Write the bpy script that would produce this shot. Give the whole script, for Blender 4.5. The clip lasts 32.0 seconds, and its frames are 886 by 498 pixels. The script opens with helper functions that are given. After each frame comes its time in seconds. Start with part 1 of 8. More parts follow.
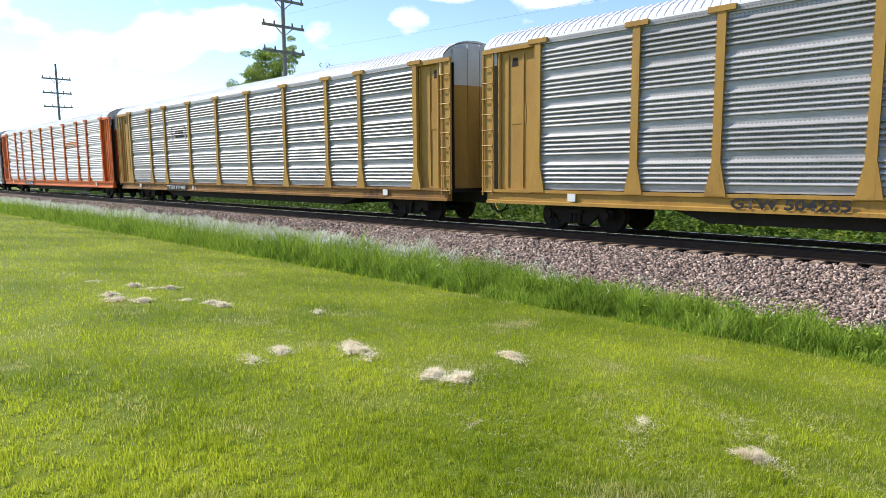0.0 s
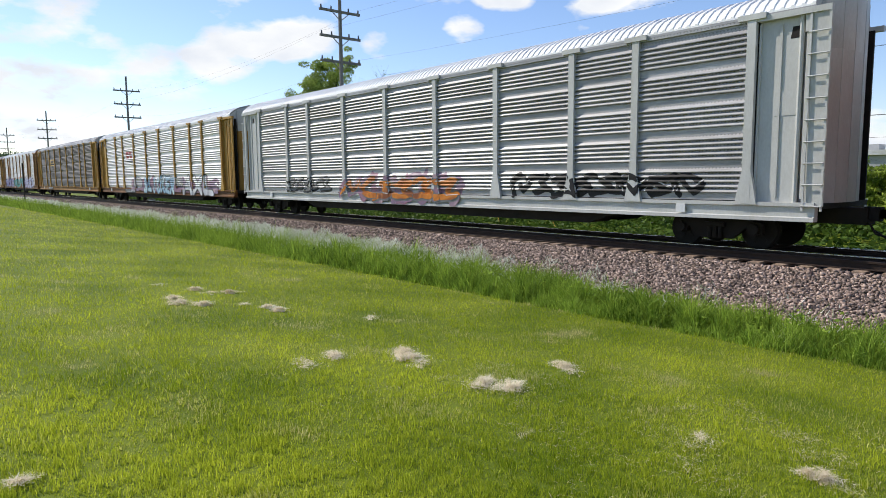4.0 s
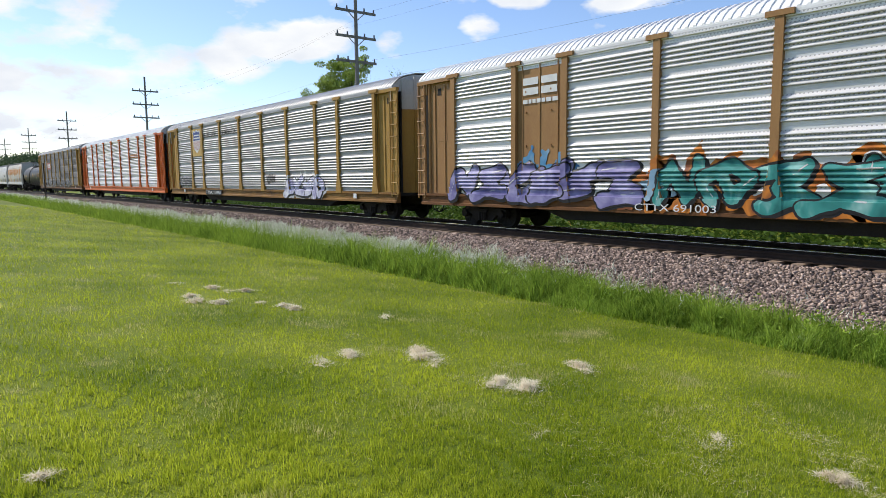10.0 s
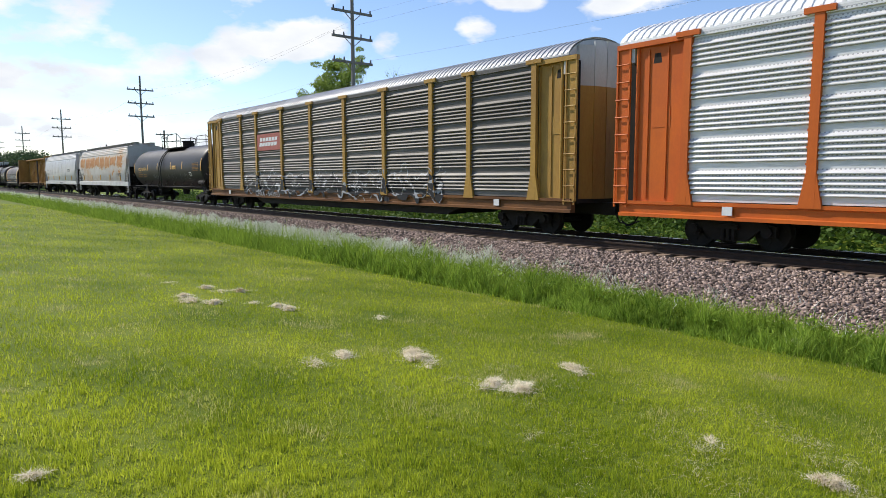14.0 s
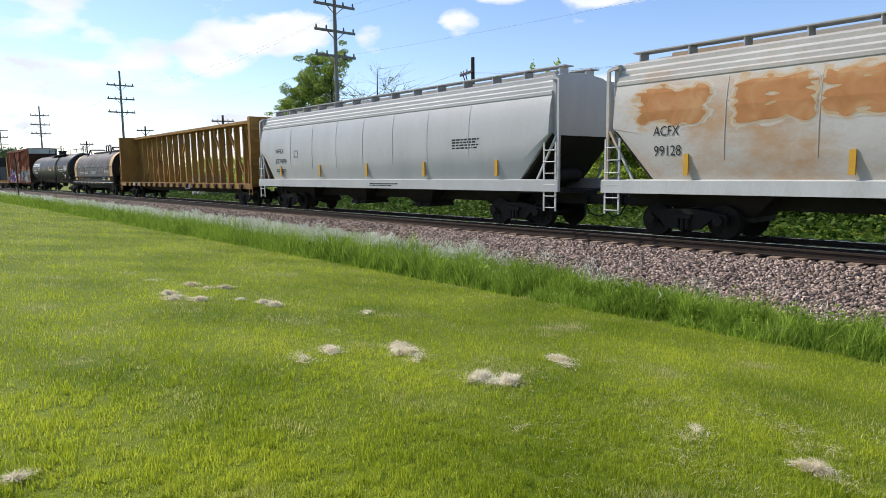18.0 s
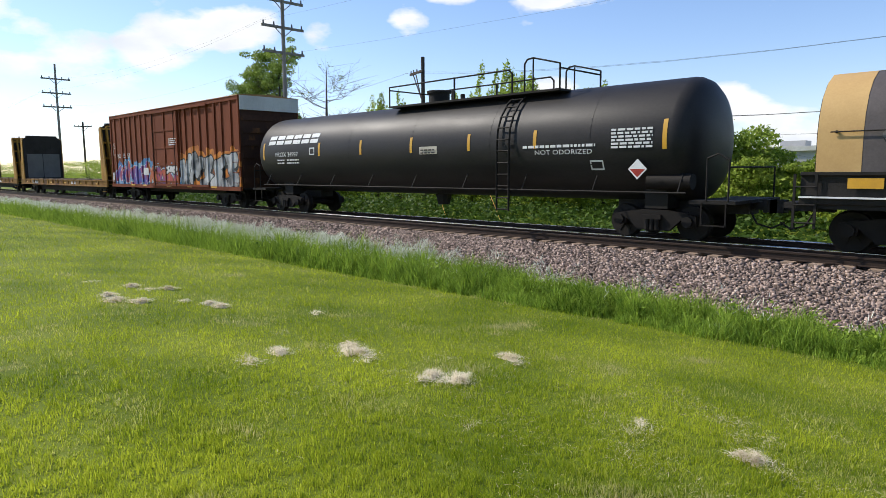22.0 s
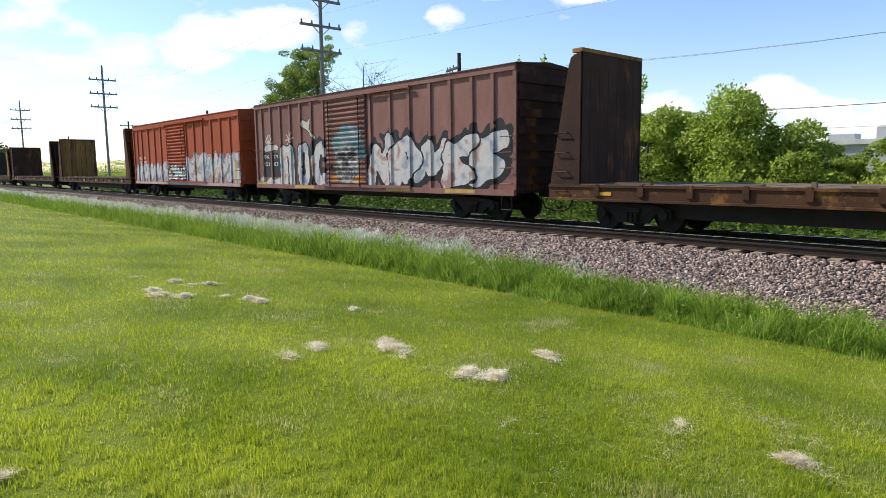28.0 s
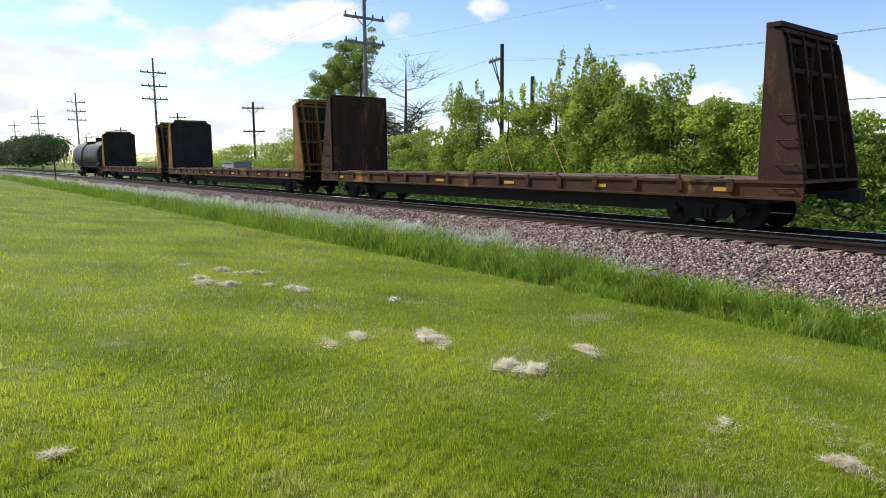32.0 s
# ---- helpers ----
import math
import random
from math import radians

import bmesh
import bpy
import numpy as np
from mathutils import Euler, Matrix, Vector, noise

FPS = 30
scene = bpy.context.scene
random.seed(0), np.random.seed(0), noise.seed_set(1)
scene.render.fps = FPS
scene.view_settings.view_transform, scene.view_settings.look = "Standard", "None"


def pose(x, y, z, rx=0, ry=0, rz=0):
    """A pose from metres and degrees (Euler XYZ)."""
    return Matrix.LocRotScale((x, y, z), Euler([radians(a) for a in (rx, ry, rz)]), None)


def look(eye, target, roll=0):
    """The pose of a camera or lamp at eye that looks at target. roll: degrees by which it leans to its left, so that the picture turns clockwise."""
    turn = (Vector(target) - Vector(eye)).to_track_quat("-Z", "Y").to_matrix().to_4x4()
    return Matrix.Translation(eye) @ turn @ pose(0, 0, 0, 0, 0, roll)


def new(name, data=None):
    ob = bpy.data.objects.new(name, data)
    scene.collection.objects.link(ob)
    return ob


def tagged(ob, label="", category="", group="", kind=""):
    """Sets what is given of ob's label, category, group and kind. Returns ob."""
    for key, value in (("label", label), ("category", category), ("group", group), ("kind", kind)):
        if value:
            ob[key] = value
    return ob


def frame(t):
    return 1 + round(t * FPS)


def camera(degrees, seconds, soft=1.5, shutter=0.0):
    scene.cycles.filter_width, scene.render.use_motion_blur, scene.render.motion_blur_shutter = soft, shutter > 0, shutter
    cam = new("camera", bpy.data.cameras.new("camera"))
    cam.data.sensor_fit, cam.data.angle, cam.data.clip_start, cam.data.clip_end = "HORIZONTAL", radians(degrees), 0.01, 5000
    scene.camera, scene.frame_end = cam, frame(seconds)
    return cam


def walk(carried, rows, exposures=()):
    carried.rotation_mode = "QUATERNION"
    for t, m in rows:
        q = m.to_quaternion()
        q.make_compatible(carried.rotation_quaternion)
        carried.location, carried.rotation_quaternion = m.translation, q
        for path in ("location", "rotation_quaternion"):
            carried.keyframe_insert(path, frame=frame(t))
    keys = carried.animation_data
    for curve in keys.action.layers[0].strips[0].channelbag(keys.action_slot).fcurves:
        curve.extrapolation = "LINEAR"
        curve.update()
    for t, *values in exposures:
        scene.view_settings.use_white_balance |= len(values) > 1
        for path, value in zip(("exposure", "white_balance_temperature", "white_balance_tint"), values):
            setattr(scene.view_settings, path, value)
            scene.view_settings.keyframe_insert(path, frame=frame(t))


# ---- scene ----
# Camera: held by hand on the lawn, turning only.
cam = camera(68.27, 32.0, soft=0.65)
EYE = 1.721
TURNS = [  # seconds, yaw, pitch, lean
    (0.0, 44.83, -7.00, 0.53),
    (0.5, 45.61, -6.69, 0.68),
    (1.0, 46.57, -6.69, 0.70),
    (1.5, 47.34, -6.66, 0.43),
    (2.0, 48.00, -6.54, 0.34),
    (2.5, 48.67, -6.40, 0.43),
    (3.0, 49.17, -6.30, 0.68),
    (3.5, 49.22, -6.26, 0.52),
    (5.5, 50.46, -6.49, 0.76),
    (6.0, 50.51, -6.55, 0.55),
    (6.5, 50.66, -6.50, 0.59),
    (7.0, 50.91, -6.50, 0.54),
    (7.5, 50.82, -6.49, 0.53),
    (8.0, 50.57, -6.46, 0.57),
    (8.5, 50.52, -6.51, 0.44),
    (9.0, 50.58, -6.48, 0.31),
    (9.5, 50.70, -6.39, 0.31),
    (10.0, 50.78, -6.35, 0.59),
    (10.5, 50.70, -6.25, 0.53),
    (11.0, 50.68, -6.26, 0.52),
    (11.5, 50.66, -6.26, 0.48),
    (12.0, 50.58, -6.24, 0.36),
    (12.5, 50.62, -6.25, 0.35),
    (13.0, 50.43, -6.26, 0.40),
    (13.5, 50.42, -6.24, 0.19),
    (15.5, 47.94, -6.33, 0.73),
    (16.0, 45.11, -6.58, 1.07),
    (16.5, 45.26, -6.73, 1.06),
    (17.0, 48.38, -6.83, 0.42),
    (17.5, 48.82, -6.85, 0.54),
    (18.0, 49.09, -6.80, 0.71),
    (18.5, 49.62, -6.81, 0.56),
    (19.0, 49.87, -6.83, 0.54),
    (19.5, 50.19, -6.81, 0.50),
    (20.0, 50.40, -6.82, 0.77),
    (20.5, 50.40, -6.84, 0.74),
    (21.0, 45.91, -7.16, 0.48),
    (21.5, 43.59, -7.07, 0.51),
    (22.0, 44.72, -6.88, 0.34),
    (22.5, 47.50, -6.75, 0.64),
    (23.0, 48.78, -6.75, 0.86),
    (23.5, 48.99, -6.80, 0.88),
    (24.0, 49.19, -6.82, 0.94),
    (24.5, 45.70, -7.03, 0.58),
    (25.0, 45.82, -6.83, 0.83),
    (25.5, 45.95, -6.88, 0.91),
    (26.0, 46.82, -6.93, 0.56),
    (26.5, 48.40, -6.90, 0.61),
    (28.5, 47.21, -7.45, 0.67),
    (29.0, 44.80, -7.68, 0.48),
    (29.5, 43.68, -7.71, -0.34),
    (30.0, 47.74, -7.84, 0.15),
    (30.5, 49.76, -7.78, 0.12),
    (31.0, 49.96, -7.79, 0.34),
    (31.5, 50.49, -7.81, 0.55),
    (32.0, 51.48, -7.84, 0.41),
]


def aim(yaw, pitch, lean):
    return pose(0, 0, EYE, 0, 0, yaw) @ pose(0, 0, 0, 90 + pitch) @ pose(0, 0, 0, 0, 0, -lean)


walk(cam, [(t, aim(a, b, c)) for t, a, b, c in TURNS], exposures=[(0, 0.55), (0.7, 0.11), (3, 0.06), (13, 0.07), (17, 0.2), (19, 0.07), (21, 0.03), (23, 0.25), (25, 0.2), (26, 0.2), (29, 0.43), (30.0, 0.64), (31, 0.17), (32, 0.15)])

# ---- world, sun ----
TO_SUN = Vector((-0.69, -0.30, 0.67)).normalized()
sun = new("sun", bpy.data.lights.new("sun", "SUN"))
sun.data.energy, sun.data.angle, sun.data.color = 4.6, radians(0.5), (1.0, 0.94, 0.85)
sun.matrix_world = look(TO_SUN * 50, (0, 0, 0))

world = bpy.data.worlds.new("sky")
scene.world = world
world.use_nodes = True


def build_sky():
    nt = world.node_tree
    nt.nodes.clear()
    N, L = nt.nodes.new, nt.links.new
    sky = N("ShaderNodeTexSky")
    sky.sky_type, sky.sun_disc = "NISHITA", False
    sky.sun_elevation = math.asin(TO_SUN.z)
    sky.sun_rotation = math.atan2(TO_SUN.x, TO_SUN.y)
    sky.air_density, sky.dust_density, sky.ozone_density = 1.0, 0.3, 2.0
    co = N("ShaderNodeTexCoord")
    flat = N("ShaderNodeMapping")
    flat.inputs["Scale"].default_value = (1, 1, 2.2)
    L(co.outputs["Generated"], flat.inputs["Vector"])
    big, small = N("ShaderNodeTexNoise"), N("ShaderNodeTexNoise")
    for n, s, d in ((big, 4.2, 7), (small, 15, 6)):
        n.inputs["Scale"].default_value, n.inputs["Detail"].default_value = s, d
        n.inputs["Roughness"].default_value = 0.55
        L(flat.outputs["Vector"], n.inputs["Vector"])
    ramp = N("ShaderNodeValToRGB")
    ramp.color_ramp.elements[0].position, ramp.color_ramp.elements[1].position = 0.5, 0.62
    add = N("ShaderNodeMath")
    add.operation = "MULTIPLY_ADD"
    L(small.outputs["Fac"], add.inputs[0])
    add.inputs[1].default_value = 0.40
    L(big.outputs["Fac"], add.inputs[2])
    sub = N("ShaderNodeMath")
    sub.operation = "SUBTRACT"
    L(add.outputs[0], sub.inputs[0])
    sub.inputs[1].default_value = 0.31
    last = sub.outputs[0]
    # single clouds: azimuth to the left of +Y, elevation, width, height in degrees, weight
    for az, el, w, hgt, k in CLOUDS:
        a, e = radians(az), radians(el)
        c = Vector((-math.sin(a) * math.cos(e), math.cos(a) * math.cos(e), math.sin(e)))
        side = Vector((-math.cos(a), -math.sin(a), 0))
        up = c.cross(side)
        if up.z < 0:
            up = -up
        terms = []
        for axis, size in ((side, w), (up, hgt)):
            dot = N("ShaderNodeVectorMath")
            dot.operation = "DOT_PRODUCT"
            L(co.outputs["Generated"], dot.inputs[0])
            dot.inputs[1].default_value = axis / math.tan(radians(size))
            sq = N("ShaderNodeMath")
            sq.operation = "MULTIPLY"
            L(dot.outputs["Value"], sq.inputs[0])
            L(dot.outputs["Value"], sq.inputs[1])
            terms.append(sq)
        s = N("ShaderNodeMath")
        s.operation = "ADD"
        L(terms[0].outputs[0], s.inputs[0])
        L(terms[1].outputs[0], s.inputs[1])
        front = N("ShaderNodeVectorMath")
        front.operation = "DOT_PRODUCT"
        L(co.outputs["Generated"], front.inputs[0])
        front.inputs[1].default_value = c
        ok = N("ShaderNodeMath")
        ok.operation = "GREATER_THAN"
        L(front.outputs["Value"], ok.inputs[0])
        ok.inputs[1].default_value = 0.3
        fall = N("ShaderNodeMapRange")
        fall.interpolation_type = "SMOOTHSTEP"
        L(s.outputs[0], fall.inputs["Value"])
        fall.inputs["From Min"].default_value, fall.inputs["From Max"].default_value = 0.0, 1.6
        fall.inputs["To Min"].default_value, fall.inputs["To Max"].default_value = k, 0.0
        m = N("ShaderNodeMath")
        m.operation = "MULTIPLY"
        L(fall.outputs[0], m.inputs[0])
        L(ok.outputs[0], m.inputs[1])
        plus = N("ShaderNodeMath")
        plus.operation = "ADD"
        L(last, plus.inputs[0])
        L(m.outputs[0], plus.inputs[1])
        last = plus.outputs[0]
    L(last, ramp.inputs["Fac"])
    cloud = N("ShaderNodeMix")
    cloud.data_type = "RGBA"
    L(ramp.outputs["Color"], cloud.inputs["Factor"])
    bg = N("ShaderNodeBackground")
    bg.inputs["Strength"].default_value = 0.12
    tint = N("ShaderNodeMix")
    tint.data_type, tint.blend_type = "RGBA", "MULTIPLY"
    tint.inputs["Factor"].default_value = 1.0
    L(sky.outputs["Color"], tint.inputs[6])
    tint.inputs[7].default_value = (1.30, 1.27, 1.40, 1)
    rich = N("ShaderNodeHueSaturation")
    rich.inputs["Saturation"].default_value, rich.inputs["Value"].default_value = 1.06, 1.0
    L(tint.outputs[2], rich.inputs["Color"])
    L(rich.outputs[0], cloud.inputs[6])
    # white crowns and grey-blue undersides
    body, shade, tone = N("ShaderNodeTexNoise"), N("ShaderNodeMapRange"), N("ShaderNodeMix")
    body.inputs["Scale"].default_value, body.inputs["Detail"].default_value = 7.5, 8
    L(flat.outputs["Vector"], body.inputs["Vector"])
    L(body.outputs["Fac"], shade.inputs["Value"])
    shade.inputs["From Min"].default_value, shade.inputs["From Max"].default_value = 0.42, 0.66
    tone.data_type = "RGBA"
    L(shade.outputs[0], tone.inputs["Factor"])
    tone.inputs[6].default_value, tone.inputs[7].default_value = (8.1, 8.2, 8.3, 1), (6.3, 6.7, 7.4, 1)
    L(tone.outputs[2], cloud.inputs[7])
    L(cloud.outputs[2], bg.inputs["Color"])
    out = N("ShaderNodeOutputWorld")
    L(bg.outputs[0], out.inputs["Surface"])


CLOUDS = [(47.3, 12.2, 2.0, 1.5, 0.3), (62.0, 11.3, 4.2, 1.9, 0.27), (67.0, 9.9, 3.2, 2.2, 0.27), (72.5, 8.6, 5.5, 2.4, 0.3), (82, 12.2, 7, 3.2, 0.22), (81, 7.5, 6, 1.6, 0.22),
          (33, 14.2, 5.5, 1.5, 0.3), (54.8, 10.9, 1.8, 1.5, 0.2), (44, 14.4, 2.6, 1.0, 0.25), (78, 3, 18, 2.2, 0.15), (92, 9, 8, 14, 0.24), (35.6, 6.4, 3, 1.6, 0.26), (29.5, 4.8, 3, 1.8, 0.25),
          (21.7, 5, 4, 1.8, 0.28), (16, 3, 4, 1.9, 0.28), (62, 3, 9, 2.0, 0.16)]
build_sky()

# ---- materials ----


def weathered(name, base, other, rough=0.6, metal=0.0, scale=1.5, fine=30.0, bump=0.15, amount=0.5, stretch=(1, 1, 1), stain=None,
              stain_at=0.6, vary=0.0, rough_vary=0.15, soft=0.12):
    """Paint, metal or ground: two colours mixed at two scales, fine relief, and stains of a third colour."""
    m = bpy.data.materials.new(name)
    m.use_nodes = True
    nt = m.node_tree
    N, L = nt.nodes.new, nt.links.new
    b = nt.nodes["Principled BSDF"]
    b.inputs["Metallic"].default_value = metal
    b.inputs["Specular IOR Level"].default_value = 0.5 if rough < 0.46 else 0.2
    co, mp = N("ShaderNodeTexCoord"), N("ShaderNodeMapping")
    mp.inputs["Scale"].default_value = stretch
    L(co.outputs["Object"], mp.inputs["Vector"])
    info = N("ShaderNodeObjectInfo")
    shift = N("ShaderNodeVectorMath")
    shift.operation = "MULTIPLY_ADD"
    L(info.outputs["Random"], shift.inputs[0])
    shift.inputs[1].default_value = (37, 53, 71)
    L(mp.outputs["Vector"], shift.inputs[2])
    n1, n2 = N("ShaderNodeTexNoise"), N("ShaderNodeTexNoise")
    for n, s, d in ((n1, scale, 6), (n2, fine, 4)):
        n.inputs["Scale"].default_value, n.inputs["Detail"].default_value, n.inputs["Roughness"].default_value = s, d, 0.62
        L(shift.outputs[0], n.inputs["Vector"])
    f = N("ShaderNodeMath")
    f.operation = "MULTIPLY_ADD"
    L(n2.outputs["Fac"], f.inputs[0])
    f.inputs[1].default_value = 0.45
    L(n1.outputs["Fac"], f.inputs[2])
    r = N("ShaderNodeMapRange")
    L(f.outputs[0], r.inputs["Value"])
    r.inputs["From Min"].default_value, r.inputs["From Max"].default_value = 0.5, 0.95
    r.inputs["To Max"].default_value = min(1.0, amount * 2)
    mix = N("ShaderNodeMix")
    mix.data_type = "RGBA"
    L(r.outputs[0], mix.inputs["Factor"])
    mix.inputs[6].default_value, mix.inputs[7].default_value = (*base, 1), (*other, 1)
    col = mix.outputs[2]
    if stain:
        n3 = N("ShaderNodeTexNoise")
        n3.inputs["Scale"].default_value, n3.inputs["Detail"].default_value = scale * 0.7, 8
        n3.inputs["Roughness"].default_value = 0.7
        off = N("ShaderNodeVectorMath")
        off.inputs[1].default_value = (11, 5, 3)
        L(shift.outputs[0], off.inputs[0])
        L(off.outputs[0], n3.inputs["Vector"])
        r3 = N("ShaderNodeMapRange")
        L(n3.outputs["Fac"], r3.inputs["Value"])
        r3.inputs["From Min"].default_value, r3.inputs["From Max"].default_value = stain_at, stain_at + soft
        mx = N("ShaderNodeMix")
        mx.data_type = "RGBA"
        L(r3.outputs[0], mx.inputs["Factor"])
        L(col, mx.inputs[6])
        mx.inputs[7].default_value = (*stain, 1)
        col = mx.outputs[2]
    if vary:
        hsv = N("ShaderNodeHueSaturation")
        rv = N("ShaderNodeMapRange")
        L(info.outputs["Random"], rv.inputs["Value"])
        rv.inputs["To Min"].default_value, rv.inputs["To Max"].default_value = 1 - vary, 1 + vary
        L(rv.outputs[0], hsv.inputs["Value"])
        L(col, hsv.inputs["Color"])
        col = hsv.outputs["Color"]
    L(col, b.inputs["Base Color"])
    rr = N("ShaderNodeMapRange")
    L(n1.outputs["Fac"], rr.inputs["Value"])
    rr.inputs["To Min"].default_value, rr.inputs["To Max"].default_value = max(0.05, rough - rough_vary), min(1, rough + rough_vary)
    L(rr.outputs[0], b.inputs["Roughness"])
    if bump:
        bp = N("ShaderNodeBump")
        bp.inputs["Strength"].default_value, bp.inputs["Distance"].default_value = bump, 0.02
        L(n2.outputs["Fac"], bp.inputs["Height"])
        L(bp.outputs[0], b.inputs["Normal"])
    return m


def blades(name, dark, light, dry=None, dry_at=0.62, patch=0.5, trans=0.25, rough=0.55, island=0.5, contrast=1.0):
    """Leaves and grass: varied by island and by patches over the ground, some light through them."""
    m = bpy.data.materials.new(name)
    m.use_nodes = True
    nt = m.node_tree
    N, L = nt.nodes.new, nt.links.new
    b = nt.nodes["Principled BSDF"]
    geo, co = N("ShaderNodeNewGeometry"), N("ShaderNodeTexCoord")
    n1 = N("ShaderNodeTexNoise")
    n1.inputs["Scale"].default_value, n1.inputs["Detail"].default_value = patch, 5
    L(co.outputs["Object"], n1.inputs["Vector"])
    f = N("ShaderNodeMath")
    f.operation = "MULTIPLY_ADD"
    L(geo.outputs["Random Per Island"], f.inputs[0])
    f.inputs[1].default_value = island
    strong = N("ShaderNodeMath")
    strong.operation = "MULTIPLY_ADD"
    L(n1.outputs["Fac"], strong.inputs[0])
    strong.inputs[1].default_value, strong.inputs[2].default_value = contrast, 0.5 - 0.5 * contrast
    L(strong.outputs[0], f.inputs[2])
    r = N("ShaderNodeMapRange")
    L(f.outputs[0], r.inputs["Value"])
    r.inputs["From Min"].default_value, r.inputs["From Max"].default_value = 0.36, 0.62 + island * 0.95
    mix = N("ShaderNodeMix")
    mix.data_type = "RGBA"
    L(r.outputs[0], mix.inputs["Factor"])
    mix.inputs[6].default_value, mix.inputs[7].default_value = (*dark, 1), (*light, 1)
    col = mix.outputs[2]
    if dry:
        n2 = N("ShaderNodeTexNoise")
        n2.inputs["Scale"].default_value, n2.inputs["Detail"].default_value = patch * 2.3, 6
        L(co.outputs["Object"], n2.inputs["Vector"])
        f2 = N("ShaderNodeMath")
        f2.operation = "MULTIPLY_ADD"
        L(geo.outputs["Random Per Island"], f2.inputs[0])
        f2.inputs[1].default_value = 0.22
        L(n2.outputs["Fac"], f2.inputs[2])
        r2 = N("ShaderNodeMapRange")
        L(f2.outputs[0], r2.inputs["Value"])
        r2.inputs["From Min"].default_value, r2.inputs["From Max"].default_value = dry_at, dry_at + 0.16
        mx = N("ShaderNodeMix")
        mx.data_type = "RGBA"
        L(r2.outputs[0], mx.inputs["Factor"])
        L(col, mx.inputs[6])
        mx.inputs[7].default_value = (*dry, 1)
        col = mx.outputs[2]
    L(col, b.inputs["Base Color"])
    b.inputs["Roughness"].default_value = rough
    b.inputs["Specular IOR Level"].default_value = 0.12
    tr = N("ShaderNodeBsdfTranslucent")
    L(col, tr.inputs["Color"])
    ms = N("ShaderNodeMixShader")
    ms.inputs["Fac"].default_value = trans
    L(b.outputs[0], ms.inputs[1])
    L(tr.outputs[0], ms.inputs[2])
    L(ms.outputs[0], nt.nodes["Material Output"].inputs["Surface"])
    return m


SAFETY = weathered("yellow_paint", (0.42, 0.25, 0.055), (0.30, 0.16, 0.04), 0.55, 0, 1.2, 25, 0.12, 0.5, (1, 1, 0.3), (0.16, 0.085, 0.03), 0.60, soft=0.16)
ORANGE = weathered("orange_paint", (0.60, 0.135, 0.018), (0.47, 0.10, 0.02), 0.5, 0, 1.2, 25, 0.1, 0.5, (1, 1, 0.4), (0.17, 0.06, 0.03), 0.7)
WHITE_P = weathered("dull_white_paint", (0.56, 0.56, 0.53), (0.42, 0.41, 0.38), 0.5, 0, 1.2, 25, 0.1, 0.5, (1, 1, 0.4), (0.25, 0.2, 0.16), 0.7)
TAN_P = weathered("tan_brown_paint", (0.36, 0.20, 0.075), (0.27, 0.14, 0.055), 0.55, 0, 1.2, 25, 0.1, 0.5, (1, 1, 0.4), (0.15, 0.085, 0.04), 0.64)
GALV = weathered("galvanised_sheet", (0.43, 0.42, 0.415), (0.23, 0.225, 0.22), 0.45, 0.12, 0.9, 14, 0.12, 0.5, (0.35, 1, 2.5), (0.21, 0.19, 0.175), 0.62, 0.12)
GALV_B = weathered("bright_galvanised_sheet", (0.80, 0.775, 0.75), (0.56, 0.545, 0.53), 0.4, 0.12, 0.9, 14, 0.1, 0.5, (0.35, 1, 2.5), (0.42, 0.39, 0.37), 0.62, 0.08)
GALV_D = weathered("dirty_galvanised_sheet", (0.165, 0.15, 0.135), (0.085, 0.077, 0.068), 0.5, 0.1, 0.9, 14, 0.15, 0.6, (0.35, 1, 2.5), (0.12, 0.085, 0.06), 0.6, 0.14)


def perforate(m):
    """Rows of small dark holes between the ribs of a side sheet, and a dark line at each rib's foot."""
    nt = m.node_tree
    N, L = nt.nodes.new, nt.links.new
    b = nt.nodes["Principled BSDF"]
    col = b.inputs["Base Color"].links[0].from_socket
    co, xyz = N("ShaderNodeTexCoord"), N("ShaderNodeSeparateXYZ")
    L(co.outputs["Object"], xyz.inputs[0])

    def math_node(op, a, v):
        n = N("ShaderNodeMath")
        n.operation = op
        L(a, n.inputs[0])
        if isinstance(v, (int, float)):
            n.inputs[1].default_value = v
        else:
            L(v, n.inputs[1])
        return n.outputs[0]
    holes = math_node("GREATER_THAN", math_node("SINE", math_node("MULTIPLY", xyz.outputs["X"], 2 * math.pi / 0.085), 0), 0.35)
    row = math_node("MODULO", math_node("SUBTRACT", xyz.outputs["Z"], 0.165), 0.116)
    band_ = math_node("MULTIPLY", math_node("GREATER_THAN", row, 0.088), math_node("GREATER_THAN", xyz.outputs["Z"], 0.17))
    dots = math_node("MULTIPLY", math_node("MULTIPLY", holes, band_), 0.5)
    # narrow dark line where each rib begins
    rib_foot = math_node("MULTIPLY", math_node("LESS_THAN", row, 0.012), math_node("GREATER_THAN", xyz.outputs["Z"], 0.16))
    mask = math_node("MAXIMUM", dots, math_node("MULTIPLY", rib_foot, 0.45))
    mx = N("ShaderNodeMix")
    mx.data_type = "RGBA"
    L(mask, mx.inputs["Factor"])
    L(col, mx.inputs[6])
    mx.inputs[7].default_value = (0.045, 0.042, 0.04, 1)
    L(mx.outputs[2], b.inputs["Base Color"])


